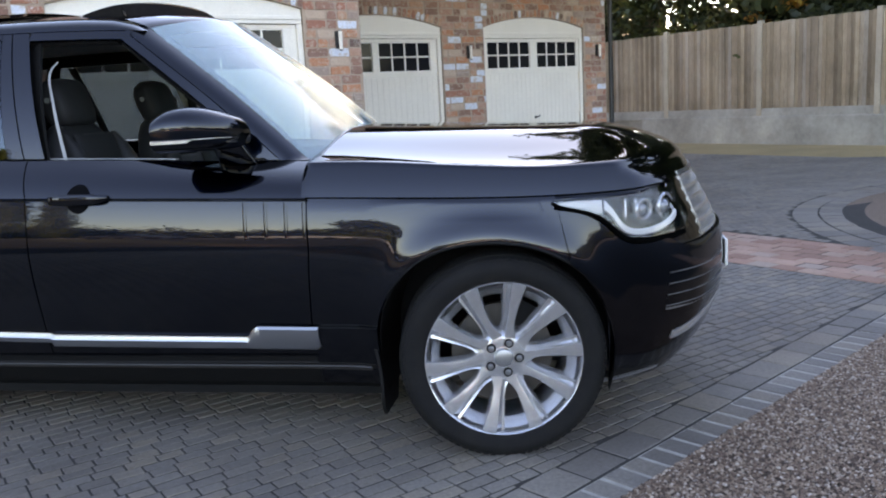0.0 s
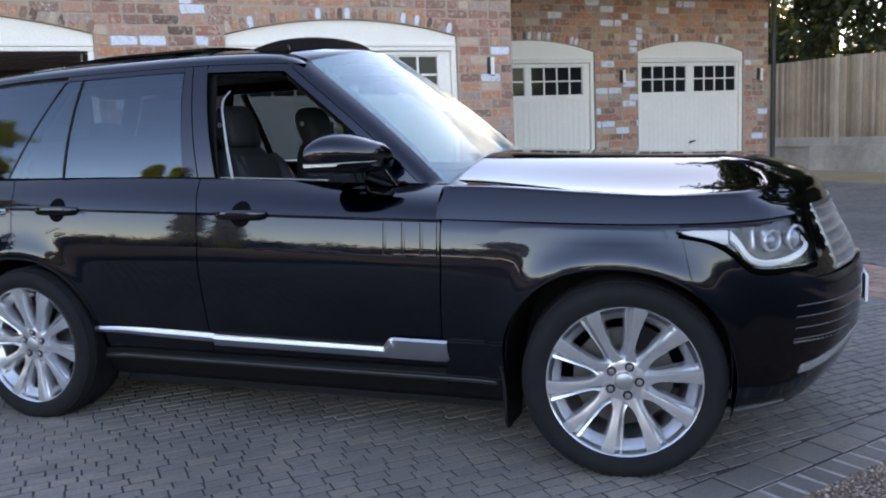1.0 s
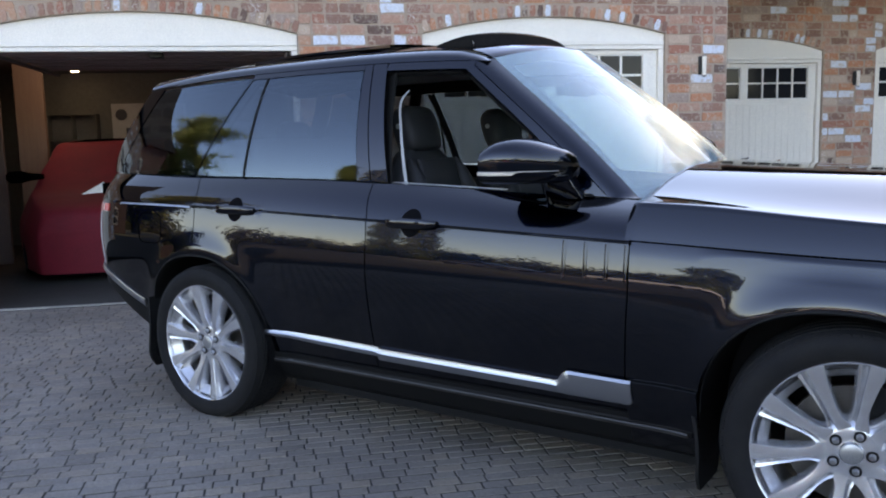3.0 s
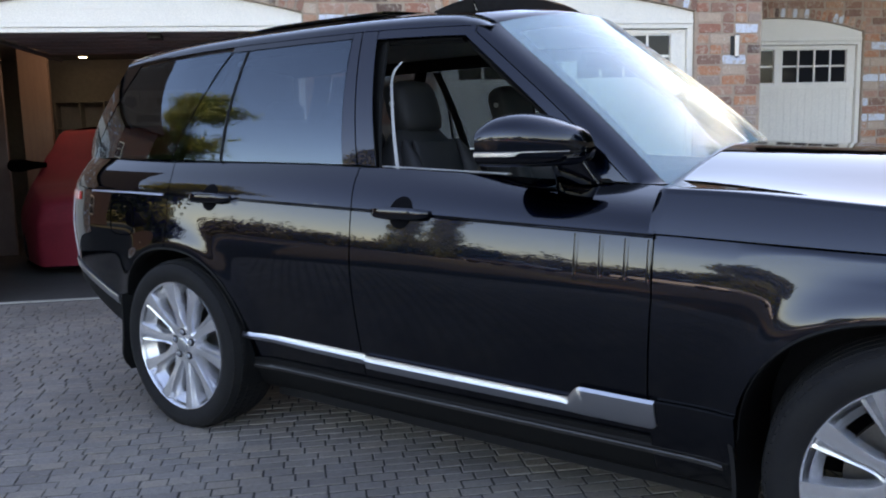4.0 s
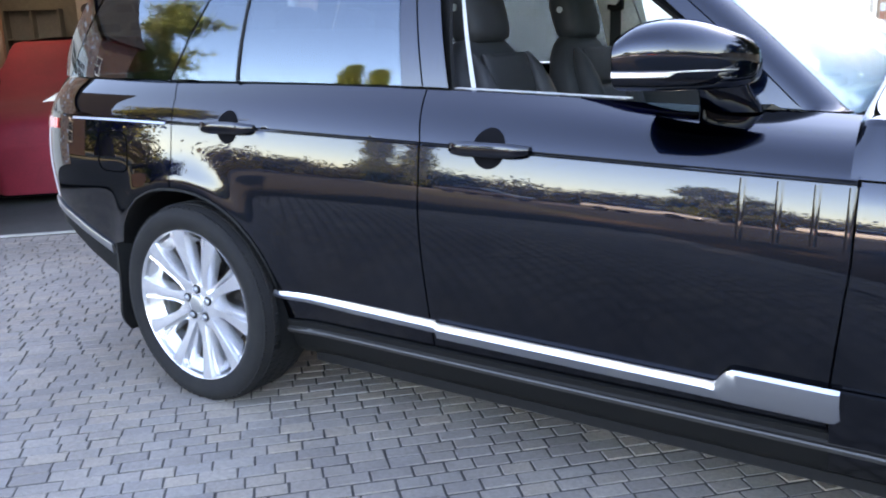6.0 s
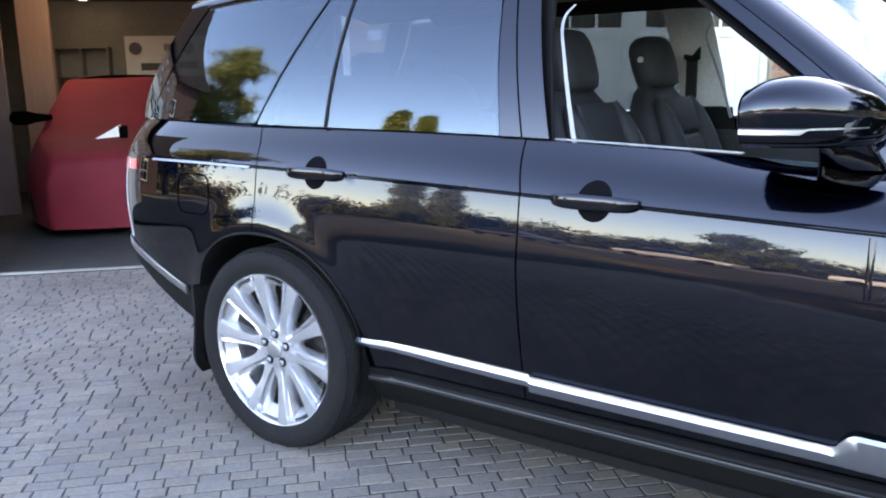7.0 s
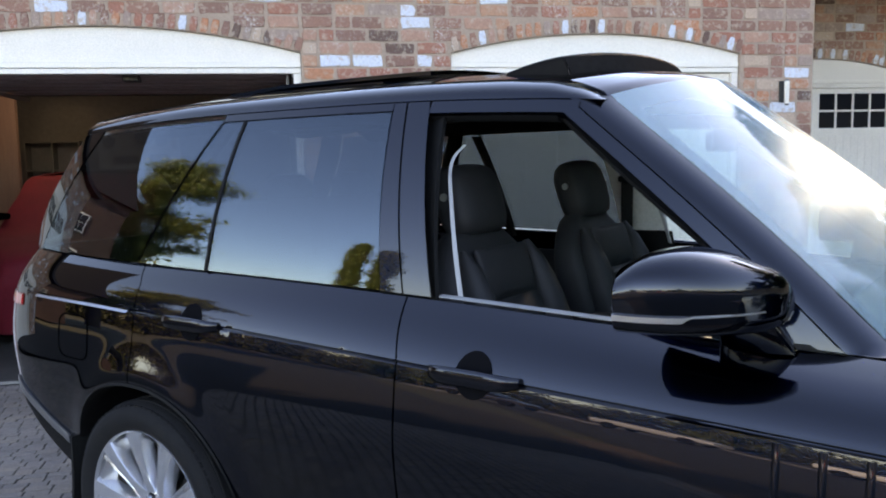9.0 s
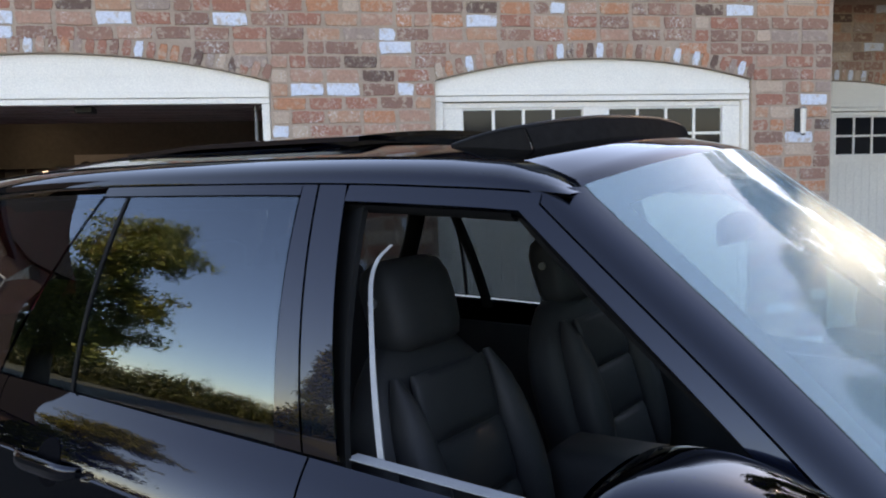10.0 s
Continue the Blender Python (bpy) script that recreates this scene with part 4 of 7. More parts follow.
def pane(xa, xb, za, zb, nx=16, nz=18, lift=0.0, thickness=0.006):
    """A sheet of the cabin side; xa(t), xb(t) at height fraction t; za(x), zb(x)."""
    bm = bmesh.new()
    rows = []
    for i in range(nx + 1):
        row = []
        for j in range(nz + 1):
            t = j / nz
            x = xa(t) + (i / nx) * (xb(t) - xa(t))
            z = za(x) + t * (zb(x) - za(x))
            row.append(Vector((x, gy(x, z, lift), z)))
        rows.append(row)
    grid(bm, rows)
    return thick(bm, thickness)


def ln(a, b):
    return lambda t: a + (b - a) * t


low = lambda x: z_belt(x) + 0.006
rail = lambda x: z_rail(x) - 0.004
head = lambda x: z_rail(x) - 0.030
both("rear_quarter_window", lambda: pane(ln(-3.80, -3.50), ln(-3.075, -2.797), low, lambda x: z_rail(x) - 0.02), M_privacy, "tinted rear quarter glass")
both("rear_door_vent_window", lambda: pane(ln(-3.063, -2.787), ln(-2.722, -2.695), low, head), M_privacy)
both("window_divider", lambda: pane(ln(-2.719, -2.692), ln(-2.708, -2.681), low, head, 4, 14, 0.004, 0.01), M_plastic)
both("rear_door_window", lambda: pane(ln(-2.705, -2.678), ln(-2.012, -2.092), low, head), M_privacy, "tinted rear door glass")
both("rear_door_pillar", lambda: pane(ln(-2.008, -2.088), ln(-1.937, -2.047), low, rail, 8, 18, 0.004), M_gloss)
both("front_door_pillar", lambda: pane(ln(-1.931, -2.041), ln(-1.845, -1.968), low, rail, 8, 18, 0.004), M_gloss)
both("rear_door_frame", lambda: pane(ln(-2.79, -2.787), ln(-2.088, -2.090), lambda x: head(x) + 0.004, rail, 20, 5, 0.004), M_gloss)

A_LOW, A_TOP = -0.80, -1.475


def a_line(z, d):
    """The slanting line of the windscreen pillar, d behind its front edge."""
    t = (z - 1.10) / (1.66 - 1.10)
    return A_LOW + (A_TOP - A_LOW) * t + 0.03 * math.sin(math.pi * min(max(t, 0), 1)) - d


def front_frame():
    """Frame round the open front window: header and slanting pillar."""
    bm = bmesh.new()
    rows = []
    for u in np.linspace(0, 1, 30):
        z = 1.115 + u * (1.655 - 1.115)
        row = []
        for d in (0.062, 0.079, 0.096, 0.113):
            x = a_line(z, d)
            zz = min(max(z, z_belt(x) + 0.004), z_rail(x) - 0.004)
            row.append(Vector((x, gy(x, zz, 0.004), zz)))
        rows.append(row)
    grid(bm, rows)
    rows = []
    for x in np.linspace(-1.96, a_line(1.63, 0.085), 26):
        rows.append([Vector((x, gy(x, z, 0.004), z)) for z in np.linspace(z_rail(x) - 0.036, z_rail(x) - 0.004, 5)])
    grid(bm, rows)
    return thick(bm, 0.03)


both("front_window_frame", front_frame, M_gloss, parent=front_door)


def a_pillar():
    bm = bmesh.new()
    rows = []
    for u in np.linspace(0, 1, 34):
        z = 1.10 + u * 0.576
        row = []
        for k, d in enumerate((0.058, 0.04, 0.015, -0.012, -0.028)):
            x = a_line(z, d)
            zz = max(z, z_belt(x) + 0.002)
            y = gy(min(x, -0.76), zz)
            row.append(Vector((x, y + (0, 0.001, 0.009, 0.028, 0.058)[k], zz)))
        rows.append(row)
    grid(bm, rows)
    return thick(bm, 0.005)


both("windscreen_pillar", a_pillar, M_paint)


def rail_bm():
    bm = bmesh.new()
    rows = []
    for x in np.linspace(-3.64, -1.466, 92):
        zr = z_rail(x)
        y = gy(x, zr)
        e = float(np.interp(x, [-1.76, -1.62, -1.53, -1.49, -1.466], [1, 0.9, 0.58, 0.30, 0.06]))
        rows.append([Vector((x, y + a, zr + b * e)) for a, b in ((0, 0), (0.006, 0.014), (0.02, 0.028), (0.045, 0.042), (0.075, 0.051))])
    grid(bm, rows)
    return thick(bm, 0.008)


both("roof_rail", rail_bm, M_paint)


def roof_point(x, h):
    """Roof skin over half width h."""
    zr = z_rail(x)
    he = YC - gy(x, zr) - 0.075
    return zr + 0.055 + 0.062 * (1 - (h / he) ** 2) * (1 - 0.5 * max(0, (x + 1.75) / 0.3)), he


def roof_bm(x0, x1, nx, lift=0.0, inset=0.0):
    bm = bmesh.new()
    rows = []
    for x in np.linspace(x0, x1, nx):
        he = roof_point(x, 0)[1]
        rows.append([Vector((x, YC - h, roof_point(x, h)[0] + lift)) for h in np.linspace(he - inset, -he + inset, 30)])
    grid(bm, rows)
    return thick(bm, 0.02)


part("roof_panel", roof_bm(-3.64, -3.12, 24), M_paint, car, "", True, 60)

# windscreen
def screen_bm(grow=0.0, lift=0.0):
    bm = bmesh.new()
    rows = []
    for u in np.linspace(0, 1, 24):
        z = 1.105 + u * 0.575
        xe = a_line(z, -0.030)
        ye = gy(min(a_line(z, 0), -0.76), z) + 0.060
        row = []
        for v in np.linspace(-1, 1, 30):
            bow = (1 - v * v)
            row.append(Vector((xe + bow * (0.155 - 0.05 * u) + lift, YC + v * (YC - ye), z + bow * (0.035 + 0.03 * u) + lift)))
        rows.append(row)
    grid(bm, rows)
    return thick(bm, 0.005)


def screen_edge(v):
    """Top edge of the windscreen at width fraction v."""
    xe, ye = a_line(1.68, -0.030), gy(a_line(1.68, 0), 1.68) + 0.060
    bow = 1 - v * v
    return Vector((xe + bow * 0.105, YC + v * (YC - ye), 1.68 + bow * 0.065))


def header_bm():
    """Painted panel between the glass roof and the windscreen."""
    bm = bmesh.new()
    rows = []
    for v in np.linspace(-1, 1, 40):
        z0, he = roof_point(-1.66, abs(v) * roof_point(-1.66, 0)[1])
        a, b = Vector((-1.66, YC + v * he, z0)), screen_edge(v) + Vector((-0.006, 0, 0.003))
        rows.append([a.lerp(b, t) + Vector((0, 0, 0.012 * math.sin(math.pi * t) - 0.008 * max(0, t - 0.93) / 0.07)) for t in (0, 0.2, 0.4, 0.6, 0.8, 0.93, 1.0)])
    grid(bm, rows)
    return thick(bm, 0.02)


part("roof_header", header_bm(), M_paint, car, "", True, 60)


def border_bm():
    """Dark printed band round the windscreen's inside."""
    bm = bmesh.new()
    for side in range(4):
        rows = []
        for t in np.linspace(0, 1, 40):
            row = []
            for d in (0.0, 0.5, 1.0):
                if side < 2:
                    u, v = t, (1 - (0.045 + 0.05 * t) * d) * (1 if side else -1)
                else:
                    u, v = (0.075 * d if side == 2 else 1 - 0.075 * d), -1 + 2 * t
                z = 1.105 + u * 0.575
                ye = gy(min(a_line(z, 0), -0.76), z) + 0.060
                bow = 1 - v * v
                row.append(Vector((a_line(z, -0.030) + bow * (0.155 - 0.05 * u) - 0.006, YC + v * (YC - ye), z + bow * (0.035 + 0.03 * u) - 0.005)))
            rows.append(row)
        grid(bm, rows)
    return bm


part("screen_border", border_bm(), M_frit, car, "dark printed windscreen edge", True, 40)
part("windscreen", screen_bm(), M_screen, car, "clear windscreen with painted teal haze over the sky's glare", True, 40)

# ---- wheels ----
R_RIM = 0.290


def revolve(bm, prof, n=72):
    """prof: (radius, across), across along -y (outwards)."""
    rows = [[Vector((r * math.cos(a), -w, r * math.sin(a))) for r, w in prof] for a in np.linspace(0, 2 * math.pi, n + 1)]
    grid(bm, rows)
    bmesh.ops.remove_doubles(bm, verts=bm.verts, dist=1e-5)
    return bm


def make_wheel():
    wheel = empty("wheel")
    prof = [(0.281, -0.01), (0.292, 0.0), (0.308, 0.010), (0.331, 0.016), (0.352, 0.014), (0.369, 0.0), (0.379, -0.018), (0.383, -0.05), (0.384, -0.13),
            (0.383, -0.21), (0.374, -0.24), (0.35, -0.262), (0.305, -0.26), (0.281, -0.25)]
    bm = revolve(bmesh.new(), prof, 96)
    tyre = part("tyre", bm, M_rubber, wheel, "black road tyre with blocked tread", True, 50)
    bm = bmesh.new()
    for i in range(84):                             # shoulder blocks and tread ribs
        a = i / 84 * 2 * math.pi
        m = Matrix.Rotation(-a, 4, "Y")
        box(bm, 0.356, 0.0, -0.0105, 0.3745, 0.03, 0.0095, 0.0, m)
        for k in range(4):
            y0 = 0.036 + k * 0.045
            box(bm, 0.374, y0, -0.0125, 0.3855, y0 + 0.026, 0.0125, 0.0, m)
    part("tread", bm, M_rubber, tyre)
    # rim: lip, barrel, spokes
    bm = revolve(bmesh.new(), [(0.281, -0.012), (0.286, 0.000), (R_RIM, 0.003), (R_RIM + 0.003, -0.003), (0.2865, -0.003), (0.281, -0.014), (0.266, -0.040), (0.252, -0.058), (0.243, -0.12), (0.243, -0.22), (0.238, -0.22), (0.238, -0.05), (0.268, -0.010)], 96)
    rim = part("rim", bm, M_silver, wheel, "ten-spoke silver alloy wheel rim", True, 35)

    def spoke(i):
        bm = bmesh.new()
        rows = []
        for t in np.linspace(0, 1, 22):
            r = 0.062 + t * 0.2255
            wd = float(np.interp(t, [0, 0.14, 0.24, 0.36, 0.65, 1], [0.041, 0.0325, 0.0250, 0.0235, 0.0310, 0.0450]))
            y = float(np.interp(t, [0, 0.2, 0.6, 0.92, 1], [0.028, 0.022, 0.008, -0.001, -0.0015]))
            lean = 0.004 * math.sin(t * 2.6)
            dep = 0.05
            sec = [(-wd - 0.004, dep), (-wd, 0.008), (-wd + 0.003, 0.002), (-wd * 0.25, 0.0), (wd * 0.22, 0.001), (wd * 0.32, 0.020), (wd * 0.58, 0.025), (wd * 0.68, 0.012), (wd - 0.003, 0.009), (wd, 0.016), (wd + 0.004, dep)]
            rows.append([Vector((r, y + b, a + lean)) for a, b in sec])
        vs = grid(bm, rows)
        bm.faces.new(vs[0])
        bm.faces.new(vs[-1][::-1])
        bmesh.ops.transform(bm, matrix=Matrix.Rotation(-(i + 0.2) / 10 * 2 * math.pi, 4, "Y"), verts=bm.verts)
        return bm

    for i in range(10):
        part("spoke", spoke(i), M_silver, rim, smooth=True, sharp=30)
    bm = revolve(bmesh.new(), [(0.0, -0.014), (0.03, -0.015), (0.034, -0.02), (0.036, -0.026), (0.048, -0.028), (0.074, -0.026), (0.086, -0.030), (0.097, -0.042), (0.100, -0.07), (0.0, -0.07)], 48)
    part("hub", bm, M_silver, rim, smooth=True, sharp=30)
    bm = revolve(bmesh.new(), [(0.0, -0.011), (0.024, -0.0115), (0.031, -0.014), (0.0335, -0.019), (0.0, -0.03)], 36)
    part("centre_cap", bm, M_brush, rim, smooth=True)
    for i in range(5):
        a = (i / 5 - 0.011) * 2 * math.pi
        bm = cyl(bmesh.new(), (0.058 * math.cos(a), 0.034, 0.058 * math.sin(a)), (0.058 * math.cos(a), 0.017, 0.058 * math.sin(a)), 0.0125, 0.0115, 6)
        cyl(bm, (0.058 * math.cos(a), 0.017, 0.058 * math.sin(a)), (0.058 * math.cos(a), 0.012, 0.058 * math.sin(a)), 0.0105, 0.007, 12)
        part("bolt_seat", cyl(bmesh.new(), (0.058 * math.cos(a), 0.034, 0.058 * math.sin(a)), (0.058 * math.cos(a), 0.0235, 0.058 * math.sin(a)), 0.0175, 0.0175, 20), M_plastic, rim)
        part("wheel_bolt", bm, M_chrome, rim, "chromed wheel bolt", True, 30)
    bm = revolve(bmesh.new(), [(0.06, -0.10), (0.19, -0.10), (0.19, -0.125), (0.06, -0.125)], 64)
    part("brake_disc", bm, M_steel, wheel, "grey steel brake disc", True, 30)
    arc = np.linspace(0.6, 1.4, 10)
    pts = [(0.12 * math.cos(a), 0.12 * math.sin(a)) for a in arc] + [(0.215 * math.cos(a), 0.215 * math.sin(a)) for a in arc[::-1]]
    bm = prism(bmesh.new(), pts, (1, 0, 0), (0, 0, 1), (0, 1, 0), 0.07, (0, 0.075, 0))
    part("brake_caliper", bm, M_plastic, wheel)
    return wheel


wheel = make_wheel()
wheel.parent = car
wheel.matrix_basis = Matrix.Translation((0, 0.01, 0.370)) @ pose(0, 0, 0, 0, 0, 10)
copy_thing(wheel, Matrix.Translation((-2.922, 0, 0.370)) @ pose(0, 0, 0, 0, -22, 0))
for x, a in ((0, 20), (-2.922, 50)):
    copy_thing(wheel, Matrix.Translation((x, 2 * YC, 0.370)) @ pose(0, 0, 0, 0, 0, 180 + (10 if x == 0 else 0)) @ pose(0, 0, 0, 0, a, 0))

# wheel housings and arch lips
for (cx, cz) in ARCH:
    def liner(cx=cx, cz=cz):
        bm = bmesh.new()
        rows = []
        for a in np.linspace(-0.35, math.pi + 0.35, 40):
            rows.append([Vector((cx + 0.44 * math.cos(a), y, cz + 0.44 * math.sin(a))) for y in (0.05, 0.2, 0.42)])
        grid(bm, rows)
        f = [bm.verts.new((cx + 0.44 * math.cos(a), 0.42, cz + 0.44 * math.sin(a))) for a in np.linspace(-0.35, math.pi + 0.35, 40)]
        bm.faces.new(f)
        return bm
    both("wheel_housing", liner, M_plastic)

    def lip(cx=cx):
        bm = bmesh.new()
        rows = []
        xs = cx + 0.4345 * np.sin(np.linspace(-math.pi / 2, math.pi / 2, 60))
        for x in xs:
            s = s_of(x)
            z = arch(s, 0.36)
            p = surf(s, z)
            q = surf(s, z)
            rows.append([p + Vector((0, -0.003, 0.002)), p + Vector((0, -0.006, -0.006)), p + Vector((0, 0.004, -0.012)), p + Vector((0, 0.05, -0.012))])
        grid(bm, rows)
        return thick(bm, 0.004)
    both("arch_lip", lip, M_plastic)

# ---- car: trim, lamps, mirrors ----
def ribbon(pts, width, lift, thickness=0.006, n=14, y_end=None, prof=((-0.5, 0), (-0.333, 0.003), (0.333, 0.003), (0.5, 0))):
    """A strip on the flank along knots (x, z); width a number or a list."""
    bm = bmesh.new()
    P = spline(pts, n) if len(pts) > 2 else [np.array(pts[0]) + (np.array(pts[1]) - np.array(pts[0])) * t for t in np.linspace(0, 1, n * 2)]
    ws = np.interp(np.linspace(0, 1, len(P)), np.linspace(0, 1, len(width)), width) if isinstance(width, (list, tuple)) else [width] * len(P)
    rows = []
    for (x, z), w in zip(P, ws):
        s = s_of(x)
        rows.append([surf(s, z + w * h, lift + d) for h, d in prof])
    grid(bm, rows)
    return thick(bm, thickness + lift)


def superloft(bm, secs, n=28, caps=True):
    """Sections (centre, axis a, axis b, power) joined into a rounded body."""
    rows = []
    for c, a, b, p in secs:
        c, a, b = Vector(c), Vector(a), Vector(b)
        row = []
        for t in np.linspace(0, 2 * math.pi, n, endpoint=False):
            ct, st = math.cos(t), math.sin(t)
            row.append(c + a * (abs(ct) ** (2 / p) * (1 if ct >= 0 else -1)) + b * (abs(st) ** (2 / p) * (1 if st >= 0 else -1)))
        rows.append(row)
    vs = grid(bm, rows, close=True)
    if caps:
        bm.faces.new(vs[0][::-1])
        bm.faces.new(vs[-1])
    return bm


# bright strip along the doors and its plate
CREASED = ((-0.5, -0.002), (-0.45, 0.005), (-0.02, 0.007), (0.07, 0.003), (0.5, -0.0035))
both("side_strip", lambda: ribbon([(-2.548, 0.459), (-1.869, 0.441)], [0.024, 0.042, 0.044], 0.006, prof=CREASED), M_chrome, "bright chrome side strip", parent=rear_door)
STRIP_CUT = ((0, -0.002), (0.05, 0.005), (0.48, 0.007), (0.57, 0.003), (1, -0.0035))
PLATE_CUT = ((0, -0.003), (0.04, 0.004), (0.5, 0.0072), (0.93, 0.006), (1, 0.0))


def front_strip(xa, xb):
    """The strip of the front door, whose upper edge steps up in an S to a broad plate with a rounded end."""
    bm = bmesh.new()
    rows = []
    for x in np.linspace(xa, xb, 90):
        k = min(max((x + 1.012) / 0.05, 0), 1)
        k = k * k * (3 - 2 * k)
        e = max(0, (x + 0.735) / 0.018)
        lo = 0.415 - 0.0125 * (x + 1.864) - 0.003 * k + 0.014 * (1 - math.sqrt(max(0, 1 - min(e, 1) ** 2)))
        hi = 0.459 - 0.0185 * (x + 1.864) + 0.040 * k
        rows.append([surf(s_of(x), lo + (hi - lo) * h, 0.006 + d) for h, d in ((h0 + (h1 - h0) * k, d0 + (d1 - d0) * k) for (h0, d0), (h1, d1) in zip(STRIP_CUT, PLATE_CUT))])
    grid(bm, rows)
    return thick(bm, 0.012)


both("side_strip", lambda: front_strip(-1.864, -0.717), M_chrome, "satin silver side strip ending in a broad plate", parent=front_door)


# sills
def sill():
    bm = bmesh.new()
    rows = []
    for x in np.linspace(-2.535, -0.50, 40):
        s = s_of(x)
        rows.append([surf(s, 0.36, -0.004), surf(s, 0.335, -0.002), surf(s, 0.328, 0.004), surf(s, 0.32, 0.004), surf(s, 0.30, -0.01), surf(s, 0.25, -0.01), surf(s, 0.215, -0.03), surf(s, 0.20, -0.12)])
    grid(bm, rows)
    return thick(bm, 0.015)


both("sill", sill, M_plastic, "black plastic sill")
both("sill_bead", lambda: ribbon([(-2.53, 0.324), (-0.52, 0.316)], 0.010, 0.006, prof=((-0.5, 0.004), (-0.1, 0.006), (0.5, -0.002))), M_bead)
both("wing_guard", lambda: panel(at((0, -0.738), (1, -0.738)), at((0, -0.478), (1, -0.478)), lambda s: 0.24, lambda s: 0.484, 10, 10, 0.004), M_paint)
both("underbody", lambda: boxed(-2.5, 0.2, 0.165, -0.5, 0.99, 0.24), M_plastic, smooth=False)


# handles in their cups
def cup(x, z):
    bm = bmesh.new()
    s = s_of(x)
    rows = []
    for r in np.linspace(1, 0.0, 7):
        rows.append([surf(s_of(x + 0.052 * r * math.cos(a)), z + 0.056 * r * math.sin(a), 0.0015 - 0.028 * (1 - r * r)) if r == 1 else surf(s_of(x + 0.052 * r * math.cos(a)), z + 0.056 * r * math.sin(a), 0.0018) for a in np.linspace(0, 2 * math.pi, 28, endpoint=False)])
    grid(bm, rows, close=True)
    bmesh.ops.remove_doubles(bm, verts=bm.verts, dist=1e-4)
    return bm


def handle(x, z):
    secs = []
    for t in np.linspace(-1, 1, 22):
        px = x + 0.130 * t
        p = surf(s_of(px), z)
        out = 0.03 * (1 - abs(t) ** 6)
        hh = 0.021 * (1 - 0.5 * abs(t) ** 4) + 0.001
        secs.append((p + Vector((0, -0.003 - out, 0)), (0, -0.010, 0), (0, 0, hh), 2.6))
    return superloft(bmesh.new(), secs, 16)


for doors, x, z in ((front_door, -1.648, 1.013), (rear_door, -2.690, 1.039)):
    both("handle_cup", lambda: cup(x, z), M_frit, parent=doors)
    both("door_handle", lambda: handle(x, z), M_gloss, "gloss black door handle", parent=doors)

def gill(x):
    """An upright rounded ridge on the flank."""
    bm = bmesh.new()
    grid(bm, [[surf(s_of(x + d), z, l) for d, l in ((-0.008, 0.0), (-0.005, 0.002), (-0.002, 0.003), (0.002, 0.003), (0.005, 0.002), (0.008, 0.0))] for z in np.linspace(0.835, z_crease(x) - 0.016, 14)])
    return thick(bm, 0.008)


# joint between the door and the wing above the crease
def upper_joint():
    bm = bmesh.new()
    grid(bm, [[surf(s_of(x - 0.0022), z, 0.001), surf(s_of(x + 0.0022), z, 0.001)] for x, z in ((-0.713 - 0.022 * t, z_crease(-0.713) - 0.012 + (z_belt(-0.735) + 0.004 - z_crease(-0.713)) * t) for t in np.linspace(0, 1, 14))])
    return thick(bm, 0.003)


both("panel_joint", upper_joint, M_seam)
# gills at the front of the door
for k, x in enumerate((-0.96, -0.877, -0.797, -0.726)):
    both("gill", lambda: gill(x), M_paint, parent=front_door)

# rear: chrome edging, crease strip, fuel flap, lamps
both("bumper_strip", lambda: ribbon([(-3.49, 0.506), (-3.6, 0.549), (-3.75, 0.612), (-3.88, 0.664), (-3.96, 0.682)], 0.042, 0.008, n=10), M_chrome, "chrome rear bumper strip")
both("crease_strip", lambda: ribbon([(-3.62, 1.048), (-3.3, 1.047), (-3.02, 1.043)], 0.009, 0.004, n=10), M_chrome)


def flap_ring():
    bm = bmesh.new()
    rows = []
    for g, l in ((1.0, 0.0014), (0.94, 0.0014), (0.935, 0.0)):
        row = []
        for a in np.linspace(0, 2 * math.pi, 48, endpoint=False):
            ca, sa = math.cos(a), math.sin(a)
            px = -3.345 + 0.098 * g * (abs(ca) ** 0.45) * (1 if ca >= 0 else -1)
            pz = 0.925 + 0.08 * g * (abs(sa) ** 0.45) * (1 if sa >= 0 else -1)
            row.append(surf(s_of(px), pz, l))
        rows.append(row)
    grid(bm, rows, close=True)
    return bm


part("fuel_flap", flap_ring(), M_seam, quarter[0], "", True)
M_lens_red = material("red_lens", (0.45, 0.02, 0.02), 0.08, Coat_Weight=1.0)
M_lens_white = material("pale_lens", (0.62, 0.55, 0.54), 0.1, Coat_Weight=1.0)
both("tail_light", lambda: panel(lambda z: s_of(-3.875) - 0.10, lambda z: s_of(-3.86) - 0.004 + max(0, (z - 0.98)) * 0.6, lambda s: 0.70, lambda s: 1.045, 8, 20, 0.004, 0.02), M_lens_white, "pale and red upright tail lamp")
both("tail_light_red", lambda: panel(lambda z: s_of(-3.875) - 0.10, lambda z: s_of(-3.745), lambda s: 1.0, lambda s: 1.042, 8, 6, 0.007, 0.01), M_lens_red)


# mud flaps
def flap(x0, x1, z0, z1, y0, y1):
    bm = bmesh.new()
    rows = [[Vector((x0 + (x1 - x0) * t + 0.02 * math.sin(t * 3), y, z1 + (z0 - z1) * t)) for y in (y0 + 0.055 * max(0, (t - 0.7) / 0.3) ** 2.2, y0 + 0.06, y1 - 0.02, y1)] for t in np.linspace(0, 1, 14)]
    grid(bm, rows)
    return thick(bm, 0.012)


